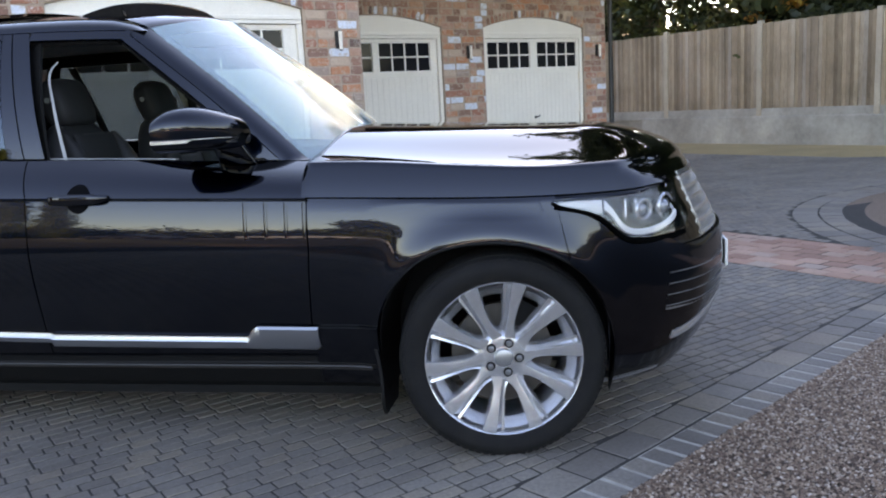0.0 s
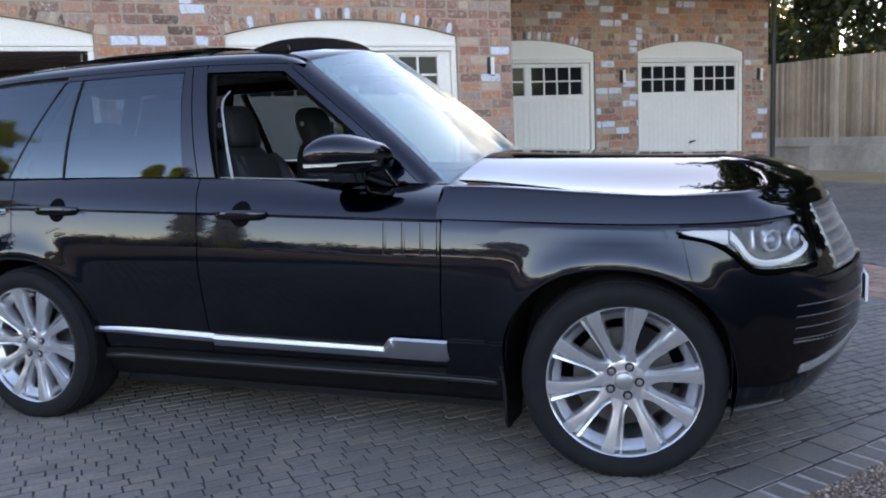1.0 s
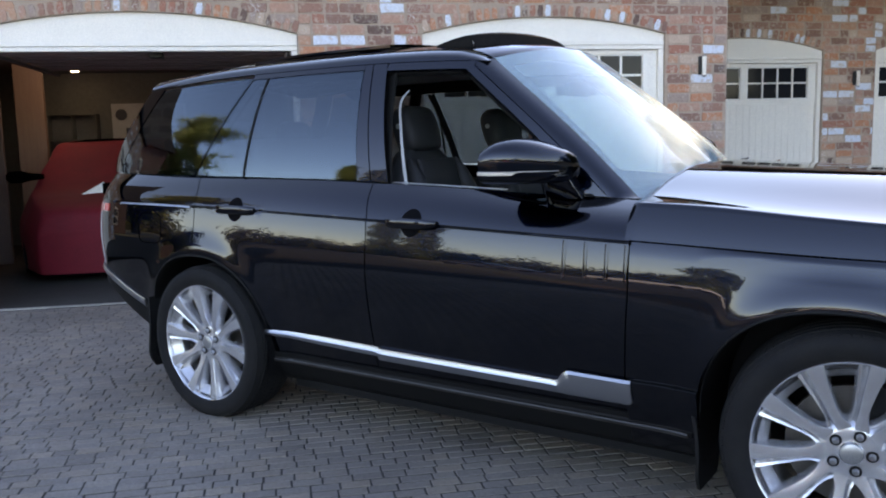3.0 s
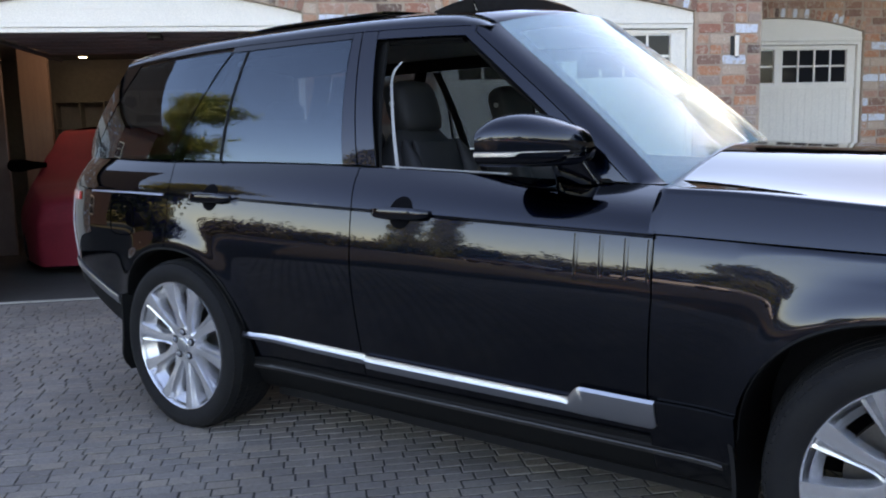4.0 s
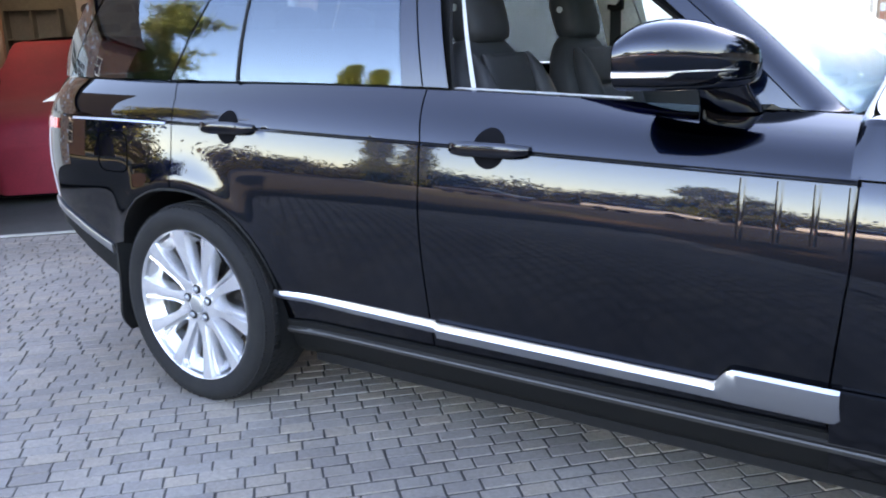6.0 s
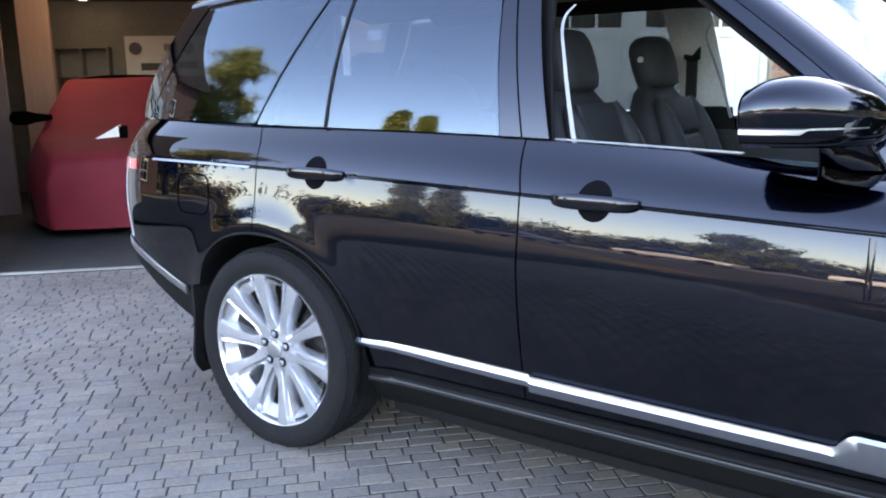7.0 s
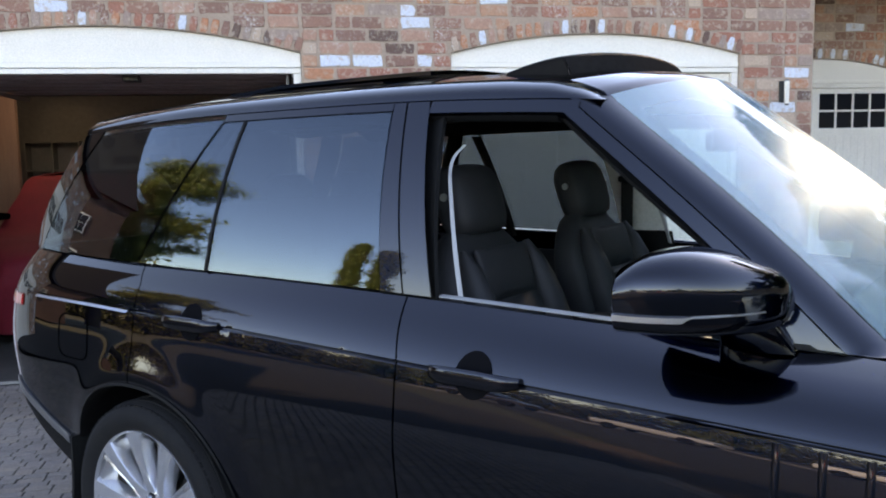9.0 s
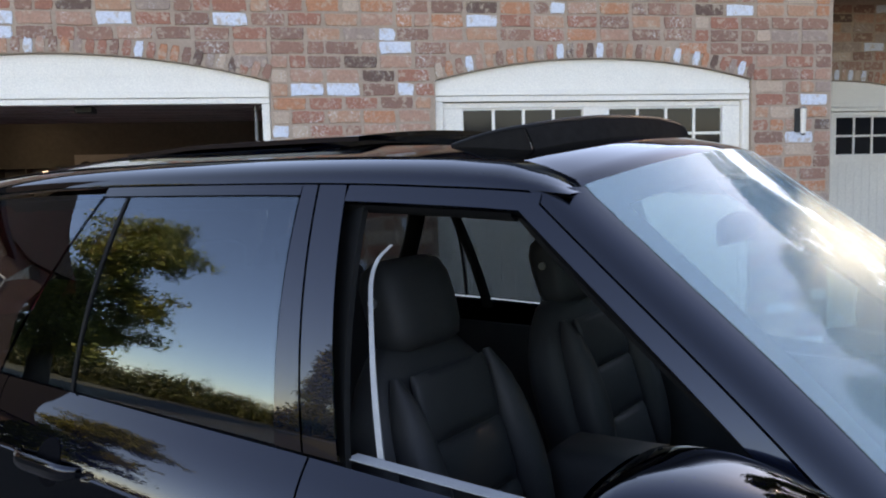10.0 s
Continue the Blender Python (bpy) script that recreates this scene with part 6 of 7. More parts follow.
def seat(cy):
    th = part("front_seat", superloft(bmesh.new(), [((-1.62, cy, 0.62), (0.28, 0, 0), (0, 0.255, 0), 4), ((-1.60, cy, 0.70), (0.30, 0, 0.01), (0, 0.265, 0), 4), ((-1.60, cy, 0.765), (0.29, 0, 0.03), (0, 0.25, 0), 3.5), ((-1.60, cy, 0.785), (0.2, 0, 0.02), (0, 0.17, 0), 3)], 32), M_leather, car, "black leather front seat", True, 60)
    lean = Vector((-0.30, 0, 0.95)).normalized()
    fwd = Vector((0.95, 0, 0.30)).normalized()
    base = Vector((-1.83, cy, 0.70))
    secs = []
    for t, hw, hd in ((0, 0.22, 0.06), (0.06, 0.25, 0.085), (0.2, 0.262, 0.095), (0.4, 0.265, 0.09), (0.48, 0.25, 0.08), (0.56, 0.205, 0.066), (0.615, 0.15, 0.052), (0.64, 0.1, 0.03)):
        secs.append((base + lean * t, fwd * hd, Vector((0, hw, 0)), 3.2))
    part("backrest", superloft(bmesh.new(), secs, 36), M_leather, th, "", True, 60)
    for sg in (-1, 1):                                    # side bolsters
        secs = []
        for t in np.linspace(0.03, 0.56, 9):
            q = math.sin(math.pi * (t - 0.03) / 0.53) ** 0.5 if 0.03 < t < 0.56 else 0.15
            secs.append((base + lean * t + fwd * (0.075 + 0.02 * q) + Vector((0, sg * (0.215 - 0.03 * (t / 0.56)), 0)), fwd * 0.055 * max(q, 0.2), Vector((0, 0.05 * max(q, 0.2), 0)), 2.2))
        part("bolster", superloft(bmesh.new(), secs, 18), M_leather, th, "", True, 60)
    for k in range(3):
        part("back_panel", superloft(bmesh.new(), [(base + lean * (0.08 + k * 0.16 + u) + fwd * 0.09, fwd * d, Vector((0, 0.145, 0)), 4) for u, d in ((0, 0.006), (0.02, 0.018), (0.135, 0.018), (0.155, 0.006))], 24), M_leather, th, "", True, 60)
    hb = base + lean * 0.675
    head = part("headrest", superloft(bmesh.new(), [(hb + lean * u + fwd * (0.03), fwd * d, Vector((0, w, 0)), 3.0) for u, d, w in ((-0.068, 0.035, 0.09), (-0.055, 0.058, 0.122), (-0.02, 0.068, 0.132), (0.04, 0.072, 0.134), (0.10, 0.070, 0.132), (0.135, 0.056, 0.12), (0.152, 0.03, 0.09))], 32), M_leather, th, "plump black leather headrest", True, 60)
    for sg in (-1, 1):
        part("headrest_post", cyl(bmesh.new(), hb + Vector((0, sg * 0.06, 0)) - lean * 0.12, hb + Vector((0, sg * 0.06, 0)), 0.008), M_chrome, th)
    part("headrest_button", cyl(bmesh.new(), hb + lean * 0.06 + fwd * 0.03 + Vector((0, -0.130, 0)), hb + lean * 0.06 + fwd * 0.03 + Vector((0, -0.139, 0)), 0.012), M_chrome, head, "chrome headrest button")
    return th


seat(0.60)
seat(1.40)
bench = part("rear_bench", superloft(bmesh.new(), [((-2.72, YC, 0.6), (0.25, 0, 0), (0, 0.68, 0), 6), ((-2.72, YC, 0.80), (0.26, 0, 0.03), (0, 0.69, 0), 6), ((-2.72, YC, 0.83), (0.2, 0, 0.02), (0, 0.64, 0), 6)], 40), M_leather, car, "black leather rear bench", True, 60)
part("backrest", superloft(bmesh.new(), [((-2.92 - 0.25 * t, YC, 0.8 + 0.55 * t), (0.08 * w, 0, 0.02), (0, 0.68 * (0.9 + 0.1 * w), 0), 6) for t, w in ((0, 1), (0.5, 1), (0.9, 0.9), (1, 0.4))], 40), M_leather, bench, "", True, 60)
for y in (0.58, 1.0, 1.42):
    part("headrest", superloft(bmesh.new(), [((-3.22, y, 1.33 + u), (d, 0, 0), (0, w, 0), 3) for u, d, w in ((0, 0.03, 0.08), (0.02, 0.05, 0.12), (0.11, 0.05, 0.125), (0.14, 0.02, 0.08))], 24), M_leather, bench, "", True, 60)
console = part("centre_console", superloft(bmesh.new(), [((-1.85, YC, 0.72), (0, 0.10, 0), (0, 0, 0.22), 5), ((-1.80, YC, 0.76), (0, 0.12, 0), (0, 0, 0.225), 5), ((-1.45, YC, 0.77), (0, 0.12, 0), (0, 0, 0.225), 5), ((-1.40, YC, 0.74), (0, 0.115, 0), (0, 0, 0.19), 5), ((-1.0, YC, 0.74), (0, 0.12, 0), (0, 0, 0.18), 5)], 28), M_leather, car, "black centre console with padded armrest", True, 60)
for sg in (-1, 1):
    part("armrest_button", cyl(bmesh.new(), (-1.46, YC + sg * 0.10, 0.95), (-1.45, YC + sg * 0.115, 0.955), 0.011), M_chrome, console)
dash = part("dashboard", superloft(bmesh.new(), [((-0.87, 0.24, 0.92), (0.17, 0, 0), (0, 0, 0.14), 3.5), ((-0.87, 0.30, 0.94), (0.20, 0, 0), (0, 0, 0.16), 3.5), ((-0.85, 0.62, 0.96), (0.21, 0, 0), (0, 0, 0.175), 3.5), ((-0.83, YC, 0.95), (0.21, 0, 0), (0, 0, 0.16), 3.5), ((-0.85, 1.7, 0.94), (0.20, 0, 0), (0, 0, 0.16), 3.5), ((-0.87, 1.76, 0.92), (0.17, 0, 0), (0, 0, 0.14), 3.5)], 32), M_leather, car, "black padded dashboard", True, 60)
bm = bmesh.new()
rows = []
mt = Matrix.Translation((-1.20, 0.62, 0.98)) @ Matrix.Rotation(radians(-62), 4, "Y")
for a in np.linspace(0, 2 * math.pi, 49):
    rows.append([mt @ Vector(((0.185 + 0.016 * math.cos(b)) * math.cos(a), (0.185 + 0.016 * math.cos(b)) * math.sin(a), 0.016 * math.sin(b))) for b in np.linspace(0, 2 * math.pi, 12, endpoint=False)])
grid(bm, rows, close=True)
bmesh.ops.remove_doubles(bm, verts=bm.verts, dist=1e-4)
part("steering_wheel", bm, M_leather, dash, "black leather steering wheel", True)
part("steering_boss", superloft(bmesh.new(), [(mt @ Vector((0, 0, -0.15)), mt.to_3x3() @ Vector((0.04, 0, 0)), mt.to_3x3() @ Vector((0, 0.04, 0)), 2), (mt @ Vector((0, 0, -0.02)), mt.to_3x3() @ Vector((0.06, 0, 0)), mt.to_3x3() @ Vector((0, 0.09, 0)), 2.4), (mt @ Vector((0, 0, 0.02)), mt.to_3x3() @ Vector((0.05, 0, 0)), mt.to_3x3() @ Vector((0, 0.08, 0)), 2.4)], 20), M_leather, dash, "", True)
for sg in (1, -1):
    part("wheel_spoke", boxed(-0.02, 0.05 * 1, -0.008, 0.02, 0.175, 0.012, 0.004, mt @ Matrix.Rotation(0 if sg > 0 else math.pi, 4, "Z")), M_brush, dash)
inner = part("interior_mirror", superloft(bmesh.new(), [((-1.36, YC - 0.12, 1.56), (0.012, 0, 0), (0, 0, 0.03), 3), ((-1.36, YC, 1.565), (0.016, 0, 0), (0, 0, 0.036), 3), ((-1.36, YC + 0.12, 1.56), (0.012, 0, 0), (0, 0, 0.03), 3)], 16), M_plastic, car, "", True)
# clear glass of the far front door
bm = pane(lambda t: -1.87 - 0.09 * t, lambda t: a_line(1.13 + t * 0.48, 0.105), low, lambda x: min(z_rail(x) - 0.05, 1.63), 16, 14, -0.012, 0.005)
part("door_window", mirrored(bm), M_glass, front_door[1], "clear front door glass", True, 0)

# ---- inside the open garage: things ----
def covered_car():
    """A low car under cloth: upright nose, sloping screen, narrow roof."""
    cx = -3.72
    th = empty("covered_car", MW @ Matrix.Translation((cx, 7.45, GZ)), "low car under a bright red fitted cloth cover", "car")
    bm = bmesh.new()
    rows = []
    stations = spline([(0.0, 0.46, 0.62, 0.34), (0.04, 0.52, 0.76, 0.42), (0.2, 0.62, 0.84, 0.50), (0.5, 0.78, 0.90, 0.64), (0.9, 0.92, 0.97, 0.76), (1.2, 0.95, 1.13, 0.74), (1.6, 0.96, 1.42, 0.68),
                       (1.85, 0.94, 1.53, 0.62), (2.6, 0.94, 1.55, 0.60), (3.2, 0.93, 1.42, 0.60), (3.7, 0.88, 1.05, 0.64), (4.1, 0.78, 0.85, 0.6), (4.2, 0.6, 0.55, 0.4)], 5)
    for y, w, h, wt in stations:
        side = [(w - 0.02, 0.10), (w, 0.28), (w + 0.005, 0.5), (w * 0.985, 0.5 + 0.3 * (h - 0.5)), (wt + (w - wt) * 0.55, 0.5 + 0.62 * (h - 0.5)), (wt + 0.02, h - 0.045), (wt - 0.05, h - 0.01), (wt * 0.5, h + 0.004)]
        ring = spline([(-a, b) for a, b in side] + [(0, h + 0.008)] + [(a, b) for a, b in side[::-1]], 3)
        row = []
        for a, b in ring:
            v = Vector((a, y, b))
            n = noise.noise(v * 2.6) * 0.02 + noise.noise(v * 8) * 0.006
            row.append(v + Vector((n if a > 0 else -n, 0, n * 0.5)) * (1 if 0.02 < y else 0.3))
        rows.append(row)
    vs = grid(bm, rows)
    bm.faces.new(vs[0])
    bm.faces.new(vs[-1][::-1])
    part("cover", bm, M_red, th, "", True, 60)
    for sg in (-1, 1):
        part("mirror_cover", superloft(bmesh.new(), [((sg * x, 1.12, 1.13), (0, d, 0), (0, 0, h), 2.6) for x, d, h in ((0.68, 0.05, 0.03), (0.84, 0.06, 0.05), (0.93, 0.07, 0.075), (1.05, 0.06, 0.07), (1.09, 0.02, 0.03))], 14), M_seam, th, "dark mirror cover", True)
        part("tyre", cyl(bmesh.new(), (sg * 0.62, 0.8, 0.3), (sg * 0.8, 0.8, 0.3), 0.3, 0.3, 32), M_rubber, th, "", True, 40)
    part("roof_edge", tube(bmesh.new(), [(x, 1.86, 1.545 - 0.06 * abs(x / 0.62) ** 3) for x in np.linspace(-0.62, 0.62, 14)], 0.022), M_seam, th, "dark edge along the roof", True)
    part("hem", tube(bmesh.new(), [(-0.9, 0.95, 0.10), (-0.77, 0.5, 0.095), (-0.61, 0.2, 0.09), (-0.46, 0.02, 0.09), (0.46, 0.02, 0.09), (0.61, 0.2, 0.09), (0.77, 0.5, 0.095), (0.9, 0.95, 0.10)], 0.014), M_seam, th)
    tag = part("tag", prism(bmesh.new(), [(-0.02, 0.87), (0.22, 1.0), (0.25, 0.89)], (1, 0, 0), (0, 0, 1), (0, 1, 0), 0.008, (0, -0.03, 0.09)), M_white, th, "white pointed cloth tag")
    part("tag_end", boxed(0.2, -0.034, 0.96, 0.275, 0.02, 1.08, 0.01), M_seam, tag)
    return th


covered_car()
M_card = worn("white_card", (0.6, 0.6, 0.6), (0.52, 0.52, 0.52), 4, 0.6, 0.05)
M_ink = material("dark_print", (0.05, 0.055, 0.07), 0.6)
poster = part("garage_poster", boxed(-4.12, 11.575, 1.45, -3.02, 11.592, 2.0), M_card)
poster.matrix_basis = MW
tagged(poster, "pale garage banner with round dark emblems on the back wall", "banner")
for x, z, r in ((-3.98, 1.83, 0.085), (-3.28, 1.84, 0.085)):
    part("emblem", cyl(bmesh.new(), (x, 11.576, z), (x, 11.568, z), r, r, 24), M_ink, poster)
for x, z, w in ((-3.75, 1.58, 0.17), (-3.5, 1.84, 0.10), (-3.3, 1.6, 0.14)):
    part("printed_bar", boxed(x - w, 11.566, z - 0.05, x + w, 11.576, z + 0.05), M_ink if w > 0.12 else M_grey, poster)
cab = empty("wall_cabinet", MW, "open grey metal wall cabinet with a shelf", "cabinet")
part("back", boxed(-5.0, 11.56, 1.1, -4.3, 11.59, 1.85), M_grey, cab)
for x in (-5.0, -4.66, -4.32):
    part("side", boxed(x, 11.3, 1.1, x + 0.02, 11.558, 1.85), M_plaster, cab)
for z in (1.1, 1.45, 1.83):
    part("shelf", boxed(-4.98, 11.3, z, -4.32, 11.558, z + 0.02), M_plaster, cab)
post = tagged(part("timber_post", boxed(-5.02, 9.9, GZ, -4.66, 10.0, 2.465, 0.01), M_tan), "broad bare timber post in the garage", "post")
post.matrix_basis = MW
part2 = tagged(part("timber_partition", boxed(-6.15, 9.3, GZ, -5.03, 9.36, 2.465, 0.01), M_rust), "rough timber partition beside the post", "partition")
part2.matrix_basis = MW
M_glow = material("lamp_glow", (1, 0.9, 0.75), 0.5, Emission_Color=(1.0, 0.86, 0.66, 1), Emission_Strength=3.0)
for x, y in ((-4.42, 10.3), (-4.5, 11.1), (-3.2, 10.3)):
    lamp = empty("ceiling_light", MW @ Matrix.Translation((x, y, 2.468)), "small round lit ceiling downlight", "ceiling light", "garage downlights")
    part("bezel", cyl(bmesh.new(), (0, 0, 0), (0, 0, -0.014), 0.075, 0.07, 24), M_white, lamp)
    part("diffuser", cyl(bmesh.new(), (0, 0, -0.0145), (0, 0, -0.022), 0.055, 0.05, 24), M_glow, lamp)
# added fill light without a fixture, forward of the downlights, brightening partition and post
fill_light = bpy.data.lights.new("garage_fill", "POINT")
fill_light.energy, fill_light.color, fill_light.shadow_soft_size = 1.5, (1.0, 0.9, 0.82), 0.06
new("garage_fill", fill_light).location = W(-4.3, 9.1, 2.38)


# ---- wall lanterns, downpipe ----
def lantern(x, y, z):
    th = empty("wall_lantern", MW @ Matrix.Translation((x, y, z)) @ Matrix.Scale(0.62, 4), "slim pale tube lantern on a black iron wall bracket", "lantern", "wall lanterns")
    part("back_plate", boxed(-0.045, -0.03, -0.13, 0.045, -0.013, 0.17, 0.005), M_iron, th)
    part("bracket", tube(bmesh.new(), [(0, -0.03, 0.1), (0, -0.1, 0.13), (0, -0.14, 0.1)], 0.009), M_iron, th)
    part("glass", superloft(bmesh.new(), [((0, -0.14, -0.15), (0.03, 0, 0), (0, 0.03, 0), 2), ((0, -0.14, 0.16), (0.036, 0, 0), (0, 0.036, 0), 2)], 24), M_white, th, "pale frosted lantern tube", True, 40)
    part("cap", superloft(bmesh.new(), [((0, -0.14, 0.161), (0.045, 0, 0), (0, 0.045, 0), 2), ((0, -0.14, 0.185), (0.02, 0, 0), (0, 0.02, 0), 2)], 24), M_grey, th, "", True, 40)
    part("base", cyl(bmesh.new(), (0, -0.14, -0.175), (0, -0.14, -0.151), 0.02, 0.036, 20), M_grey, th)


lantern(2.70, W1Y, 2.02)
lantern(5.95, W2Y, 2.0)
lantern(8.68, W2Y, 2.0)
lantern(-0.82, W1Y, 1.6)
dp = part("downpipe", cyl(bmesh.new(), (8.96, W2Y - 0.06, -0.1), (8.96, W2Y - 0.06, 4.2), 0.04, 0.04, 20), M_iron, None, "", True)
dp.matrix_basis = MW
tagged(dp, "black downpipe at the end of the garage wall", "downpipe")


# ---- trees ----
def leaf_mat(name, dark, light, gold=None):
    m = material(name, light, 0.55)
    geo = node(m, "ShaderNodeNewGeometry")
    stops = [(0.0, dark), (0.6, light), (1.0, gold or light)]
    r = ramp(m, geo, "Random Per Island", stops)
    to_base(m, r)
    tr = node(m, "ShaderNodeBsdfTranslucent")
    m.node_tree.links.new(r.outputs["Color"], tr.inputs["Color"])
    mx = node(m, "ShaderNodeMixShader")
    mx.inputs[0].default_value = 0.35
    outn = m.node_tree.nodes["Material Output"]
    m.node_tree.links.new(bsdf(m).outputs[0], mx.inputs[1])
    m.node_tree.links.new(tr.outputs[0], mx.inputs[2])
    m.node_tree.links.new(mx.outputs[0], outn.inputs["Surface"])
    return m


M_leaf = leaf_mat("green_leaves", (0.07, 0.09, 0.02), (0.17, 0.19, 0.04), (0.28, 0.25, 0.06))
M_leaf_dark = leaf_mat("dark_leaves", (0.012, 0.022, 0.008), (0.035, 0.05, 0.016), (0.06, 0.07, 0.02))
M_leaf_far = leaf_mat("far_leaves", (0.04, 0.046, 0.015), (0.075, 0.08, 0.025), (0.12, 0.105, 0.035))
M_leaf_gold = leaf_mat("autumn_leaves", (0.20, 0.07, 0.01), (0.34, 0.15, 0.02), (0.42, 0.26, 0.04))
M_bark = worn("bark", (0.09, 0.07, 0.05), (0.06, 0.05, 0.038), 6, 0.9, 0.5, stretch=(4, 4, 0.6))


def leaves(points, size, per, spread, rng):
    V, F = [], []
    for p in points:
        for _ in range(per):
            c = p + Vector((rng.gauss(0, 1), rng.gauss(0, 1), rng.gauss(0, 0.8))) * spread
            a = Vector((rng.gauss(0, 1), rng.gauss(0, 1), rng.gauss(0, 1))).normalized()
            b = a.cross(Vector((rng.gauss(0, 1), rng.gauss(0, 1), rng.gauss(0, 1)))).normalized()
            s = size * rng.uniform(0.6, 1.3)
            n = len(V)
            V += [c - a * s, c + b * s * 0.5, c + a * s, c - b * s * 0.5]
            F.append((n, n + 1, n + 2, n + 3))
    return V, F


def make_tree(name, base, height, radius, mat, seed, label, clear=0.25, clumps=90, per=45, leaf=0.16, slim=False, bushy=1.0):
    rng = random.Random(seed)
    th = empty(name, Matrix.Translation(base), label, "tree")
    bm = bmesh.new()
    top = Vector((rng.uniform(-0.3, 0.3), rng.uniform(-0.3, 0.3), height * 0.8))
    trunk = [Vector((0, 0, 0)).lerp(top, t) + Vector((math.sin(t * 5 + seed) * 0.12, math.cos(t * 4 + seed) * 0.12, 0)) * t for t in np.linspace(0, 1, 8)]
    r0 = height * 0.022
    tube(bm, trunk, [r0 * (1.25 - t) for t in np.linspace(0, 1.1, 8)], 9)
    pts = []
    nl = 6 if slim else 13
    for i in range(nl):
        t = clear + (1 - clear) * (i + 0.5) / nl
        st = Vector((0, 0, 0)).lerp(top, min(t, 1))
        a = i * 2.4 + rng.uniform(-0.4, 0.4)
        fall = math.sin(math.pi * min(1, (t - clear) / (1 - clear) * 0.85 + 0.15)) ** 0.6
        L = radius * fall * rng.uniform(0.75, 1.1)
        end = st + Vector((math.cos(a) * L, math.sin(a) * L, height * (0.1 if not slim else 0.14) * rng.uniform(0.5, 1.4)))
        midp = st.lerp(end, 0.5) + Vector((0, 0, -0.04 * height * rng.uniform(0, 1)))
        rr = r0 * 0.42 * (1.1 - t)
        tube(bm, [st, midp, end], [rr, rr * 0.7, rr * 0.25], 6)
        k = clumps // nl
        for _ in range(k):
            u = rng.uniform(0.35, 1.08)
            q = st.lerp(midp, u * 2) if u < 0.5 else midp.lerp(end, (u - 0.5) * 2)
            pts.append(q + Vector((rng.gauss(0, 1), rng.gauss(0, 1), rng.gauss(0, 0.7))) * radius * 0.13 * bushy)
    part("trunk", bm, M_bark, th, "", True)
    V, F = leaves(pts, leaf, per, radius * (0.10 if not slim else 0.16) * (bushy ** 0.5), rng)
    me = bpy.data.meshes.new("crown")
    me.from_pydata(V, [], F)
    me.materials.append(mat)
    o = new("crown", me)
    o.parent = th
    return th


# behind the fence: a dark belt with the low sun coming through
rngE = random.Random(5)
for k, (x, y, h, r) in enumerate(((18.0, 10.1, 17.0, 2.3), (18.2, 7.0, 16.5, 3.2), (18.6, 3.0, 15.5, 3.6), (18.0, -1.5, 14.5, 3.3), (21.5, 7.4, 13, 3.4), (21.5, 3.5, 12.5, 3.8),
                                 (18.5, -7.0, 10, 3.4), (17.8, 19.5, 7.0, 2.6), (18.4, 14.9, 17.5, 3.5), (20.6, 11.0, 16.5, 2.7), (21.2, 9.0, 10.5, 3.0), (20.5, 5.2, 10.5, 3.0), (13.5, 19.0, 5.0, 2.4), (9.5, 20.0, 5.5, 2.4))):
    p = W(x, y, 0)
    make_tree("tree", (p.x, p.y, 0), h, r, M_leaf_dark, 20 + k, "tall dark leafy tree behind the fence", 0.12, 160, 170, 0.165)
p = W(16.9, 9.9, 0)
make_tree("shrub", (p.x, p.y, 0), 4.2, 1.1, M_leaf_gold, 77, "small tree with orange autumn leaves behind the fence", 0.3, 40, 30, 0.09)
hv, hf = [], []
pts = []
for i in range(860):
    p = W(16.6 + rngE.uniform(0, 1.2), rngE.uniform(-12, 20), rngE.uniform(0.4, 5.2))
    pts.append(p)
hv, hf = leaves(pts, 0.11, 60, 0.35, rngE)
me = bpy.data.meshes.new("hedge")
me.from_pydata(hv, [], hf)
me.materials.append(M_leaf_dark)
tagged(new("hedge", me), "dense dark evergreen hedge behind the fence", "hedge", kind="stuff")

# the open side, mirrored in the paint and glass
make_tree("tree", (-22.3, -10.9, 0), 15.0, 2.6, M_leaf, 3, "big green broadleaf tree with full crown in sunlight", 0.12, 300, 150, 0.11, bushy=1.7)
make_tree("tree", (-10.6, -37.5, 0), 6.6, 2.3, M_leaf, 5, "spreading green tree beyond the lane with parked cars", 0.15, 130, 90, 0.14, bushy=1.2)
make_tree("tree", (23.5, -31.5, 0), 6.8, 2.2, M_leaf, 8, "round green tree standing beyond the yard", 0.15, 130, 90, 0.14, bushy=1.3)


def make_poplar(x, y, h, r, seed, mat=None, n=260, leaf=0.14, name="poplar", label="slim dense upright poplar tree in sunlight", group="poplars"):
    """A dense upright spindle of leaves on a short trunk."""
    rng = random.Random(seed)
    th = empty(name, pose(x, y, 0), label, "tree", group)
    part("trunk", tube(bmesh.new(), [(0, 0, 0), (0.05, 0.03, h * 0.5), (0, 0, h * 0.93)], [0.2, 0.12, 0.03], 8), M_bark, th, "", True)
    pts = []
    for _ in range(n):
        t = rng.random() ** 0.8
        w = r * math.sin(math.pi * min(1, t * 0.8 + 0.16)) ** 0.7 * (0.8 + 0.3 * math.sin(t * 14 + seed))
        a = rng.uniform(0, 6.28)
        q = w * rng.random() ** 0.5
        pts.append(Vector((math.cos(a) * q, math.sin(a) * q, h * (0.06 + 0.92 * t))))
    V, F = leaves(pts, leaf, 60, 0.3, rng)
    me = bpy.data.meshes.new("crown")
    me.from_pydata(V, [], F)
    me.materials.append(mat or M_leaf)
    new("crown", me).parent = th


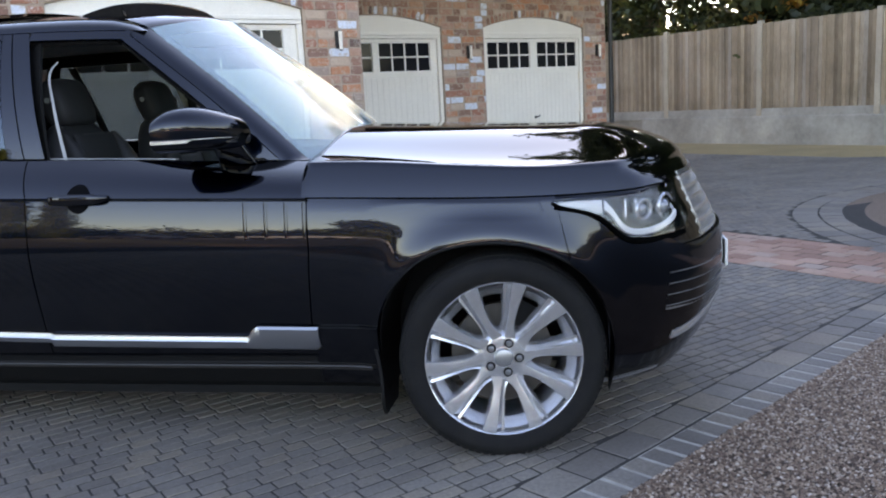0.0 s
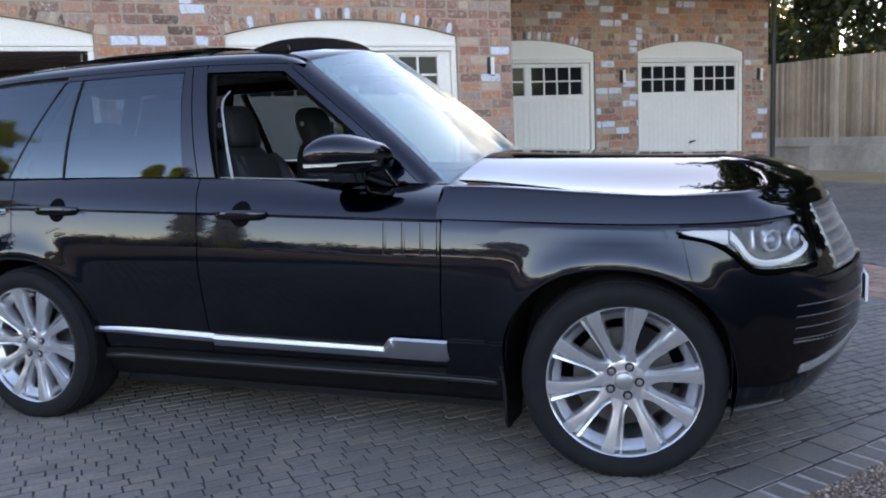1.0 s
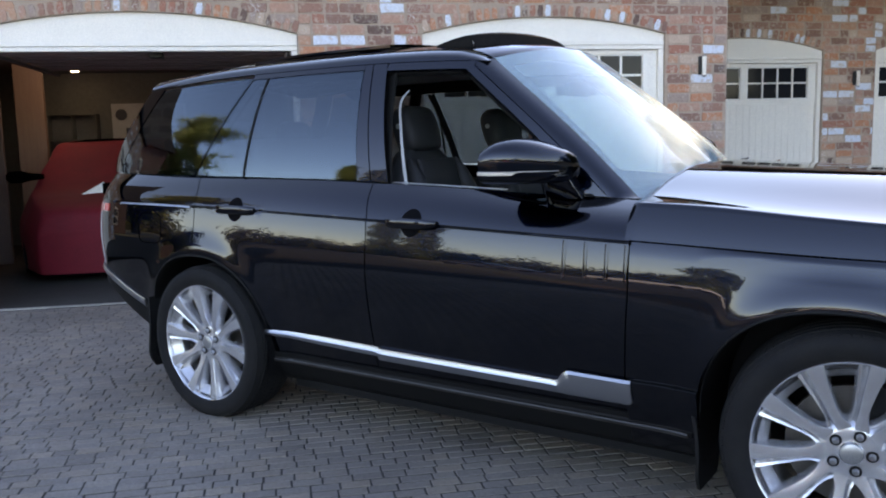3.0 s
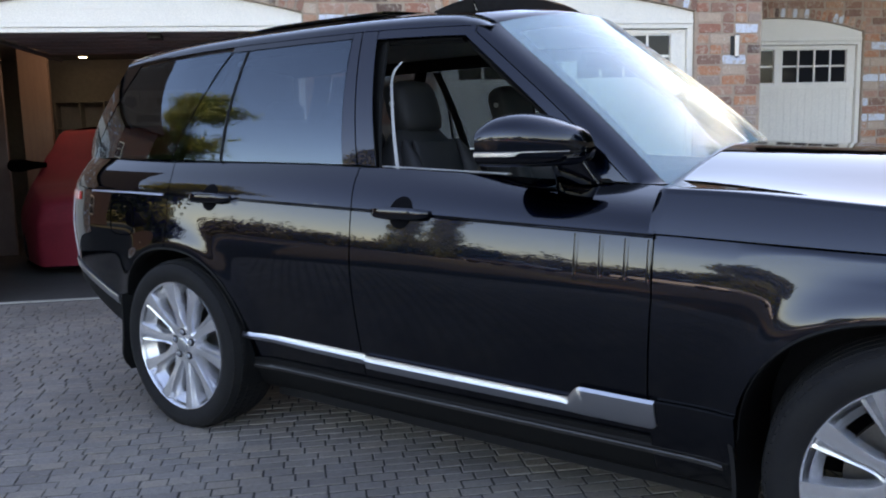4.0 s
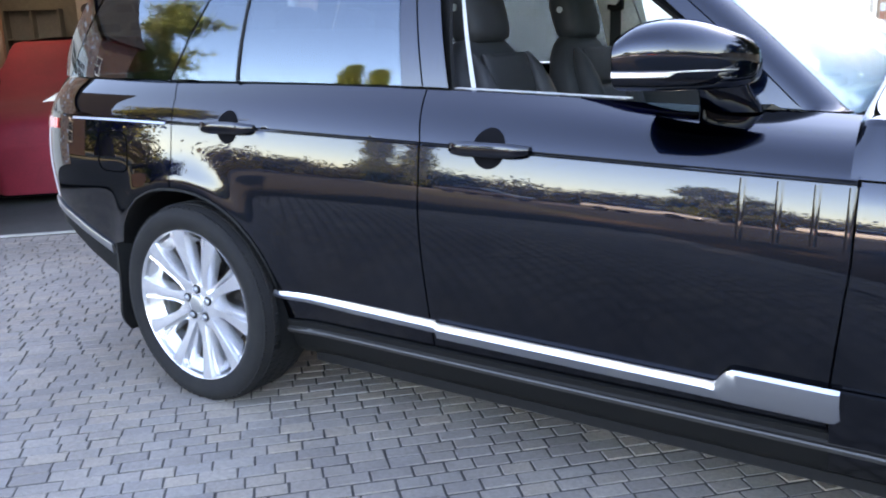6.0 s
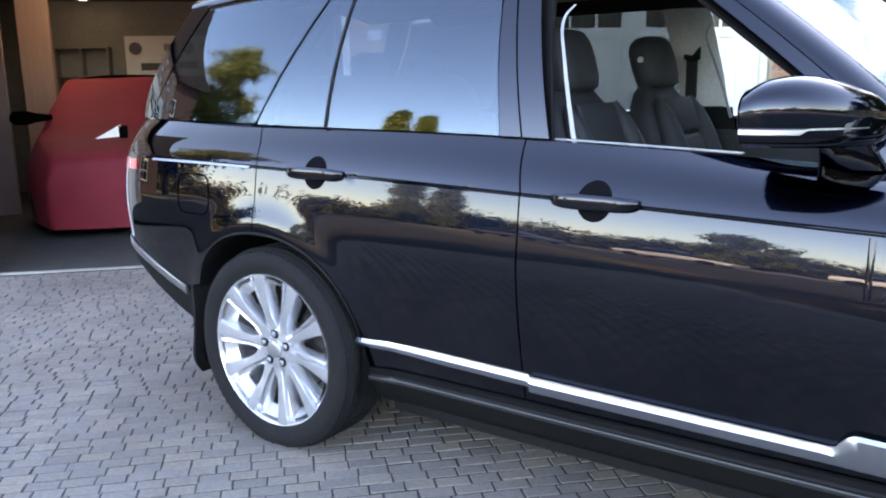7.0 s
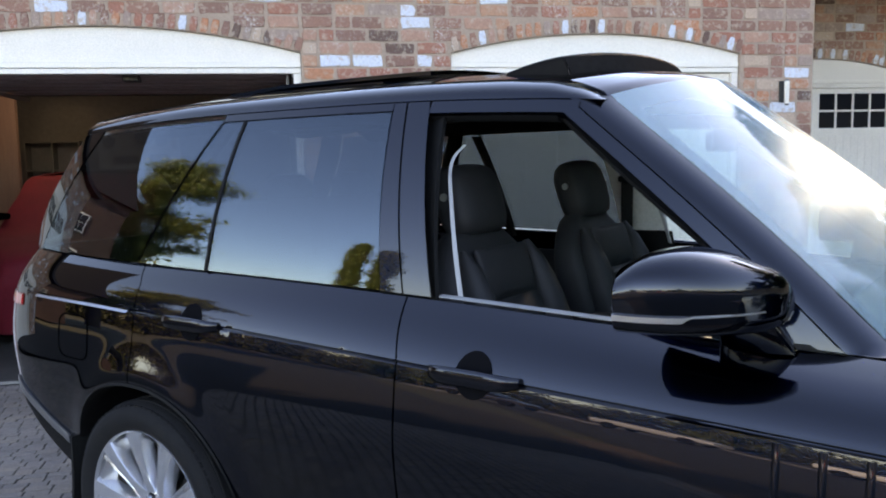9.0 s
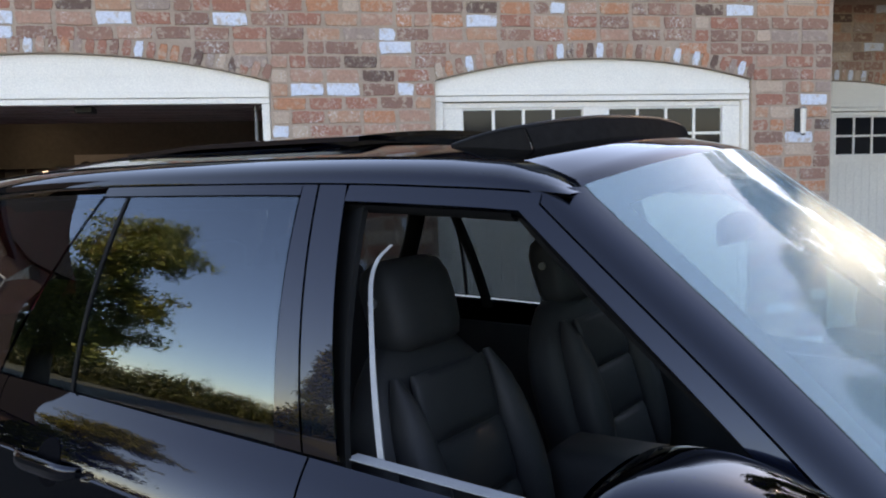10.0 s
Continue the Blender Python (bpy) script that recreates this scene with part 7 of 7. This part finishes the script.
for k, (x, y, h, r) in enumerate(((-27.8, -33, 14.2, 0.8), (-25.5, -33.5, 13.2, 0.7))):
    make_poplar(x, y, h, r, 40 + k)
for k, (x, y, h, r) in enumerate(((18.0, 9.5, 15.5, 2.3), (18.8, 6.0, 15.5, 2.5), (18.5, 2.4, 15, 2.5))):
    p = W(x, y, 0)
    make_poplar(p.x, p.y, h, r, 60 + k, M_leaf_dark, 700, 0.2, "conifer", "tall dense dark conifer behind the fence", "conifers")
pts = []
for i in range(4200):
    a = math.radians(rngE.uniform(165, 375))
    R = rngE.uniform(48, 62)
    hh = 3.3 + 2.2 * noise.noise((a * 6, 0, 0)) + 2.0 * noise.noise((a * 17, 3, 0))
    pts.append(Vector((math.cos(a) * R, math.sin(a) * R, 0.2 + rngE.random() ** 1.2 * max(hh, 1.5))))
hv, hf = leaves(pts, 0.24, 44, 0.75, rngE)
me = bpy.data.meshes.new("treeline")
me.from_pydata(hv, [], hf)
me.materials.append(M_leaf_far)
tagged(new("treeline", me), "distant line of hedges and trees in low sun", "trees", kind="stuff")

# pale lane with a white fence and parked cars, seen only in the reflections
# unseen ground, its colour darkened in place of shade to blacken the door reflections
M_shade_ground = worn("shade_dark_ground", (0.028, 0.027, 0.026), (0.022, 0.021, 0.020), 0.5, 0.9, 0.2)
bm = bmesh.new()
grid(bm, [[W(x, edge_y(x) - d, -0.022) for x in (-60, -30, -9, -4, 0, 3.4, 9, 30, 60)] for d in (1.13, 5, 12, 26, 48)])
tagged(part("road_yard", bm, M_shade_ground), "unseen dark sheet for shaded ground between the gravel and the lane", "road", kind="structure")
bm = bmesh.new()
grid(bm, [[W(x, y, 0.004) for x in (-60, -30, -14, -5.31)] for y in (-1.25, 2, 5.9)])
tagged(part("road_side", bm, M_shade_ground), "unseen dark sheet for shaded ground beside the paved drive", "road", kind="structure")


def neighbour_house():
    """Brick house behind the car, seen in its glass."""
    th = empty("house", pose(-19.0, -3.2, -0.05, 0, 0, 0), "red-brick house with slate gable roof and white windows", "house")
    part("wall", boxed(-9, -4.6, 0, 0, 4.5, 6.2), worn("dark_brick", (0.085, 0.05, 0.04), (0.06, 0.037, 0.03), 2, 0.9, 0.3), th)
    bm = prism(bmesh.new(), [(-5.0, 6.15), (4.9, 6.15), (-0.05, 11.4)], (0, 1, 0), (0, 0, 1), (1, 0, 0), 9.6, (-9.3, 0, 0))
    part("roof", bm, M_slate, th)
    for y in (-2.6, 1.2):
        for z in (1.0, 3.4):
            w = part("window", boxed(0.01, y, z, 0.06, y + 1.5, z + 1.25, 0.01), M_white, th)
            for i in range(3):
                for k in range(2):
                    part("pane", boxed(0.062, y + 0.08 + i * 0.46, z + 0.08 + k * 0.57, 0.068, y + 0.5 + i * 0.46, z + 0.6 + k * 0.57), M_pane_dark, w)


neighbour_house()
M_lane = worn("pale_lane", (0.52, 0.47, 0.40), (0.45, 0.41, 0.35), 0.6, 0.9, 0.2)
bm = bmesh.new()
grid(bm, [[Vector((x, y0 + 0.15 * x, -0.014)) for x in (-60, -20, 0, 20, 60)] for y0 in (-27, -24.2)])
tagged(part("road", bm, M_lane), "pale sunlit lane beyond the gravel", "road", kind="structure")

def parked(x, y, ang, col, name):
    th = empty("parked_car", pose(x, y, 0.0, 0, 0, ang), "parked " + name + " saloon car on the lane", "car", "parked cars")
    m = material(name + "_paint", col, 0.25, Coat_Weight=1.0)
    part("body", superloft(bmesh.new(), [((px, 0, 0.28 + h / 2), (0, w, 0), (0, 0, h / 2), 4) for px, w, h in ((-2.15, 0.7, 0.4), (-2.1, 0.82, 0.6), (-1.4, 0.88, 0.66), (0.8, 0.88, 0.62), (1.8, 0.84, 0.5), (2.1, 0.75, 0.35))], 28), m, th, "", True, 60)
    part("cabin", superloft(bmesh.new(), [((px, 0, 0.85 + h / 2), (0, w, 0), (0, 0, h / 2), 4) for px, w, h in ((-1.7, 0.7, 0.1), (-1.1, 0.68, 0.5), (0.1, 0.68, 0.54), (0.9, 0.7, 0.1))], 28), M_pane_dark, th, "", True, 60)
    for px in (-1.35, 1.3):
        for sg in (-1, 1):
            part("wheel", cyl(bmesh.new(), (px, sg * 0.72, 0.31), (px, sg * 0.9, 0.31), 0.31, 0.31, 24), M_rubber, th, "", True, 40)


parked(-2.5, -23.2, 8, (0.75, 0.75, 0.74), "white")
parked(-9.5, -24.6, 8, (0.45, 0.46, 0.48), "silver")
parked(5.5, -22.3, 8, (0.30, 0.03, 0.03), "red")
parked(-16.5, -25.8, 8, (0.05, 0.05, 0.06), "dark")
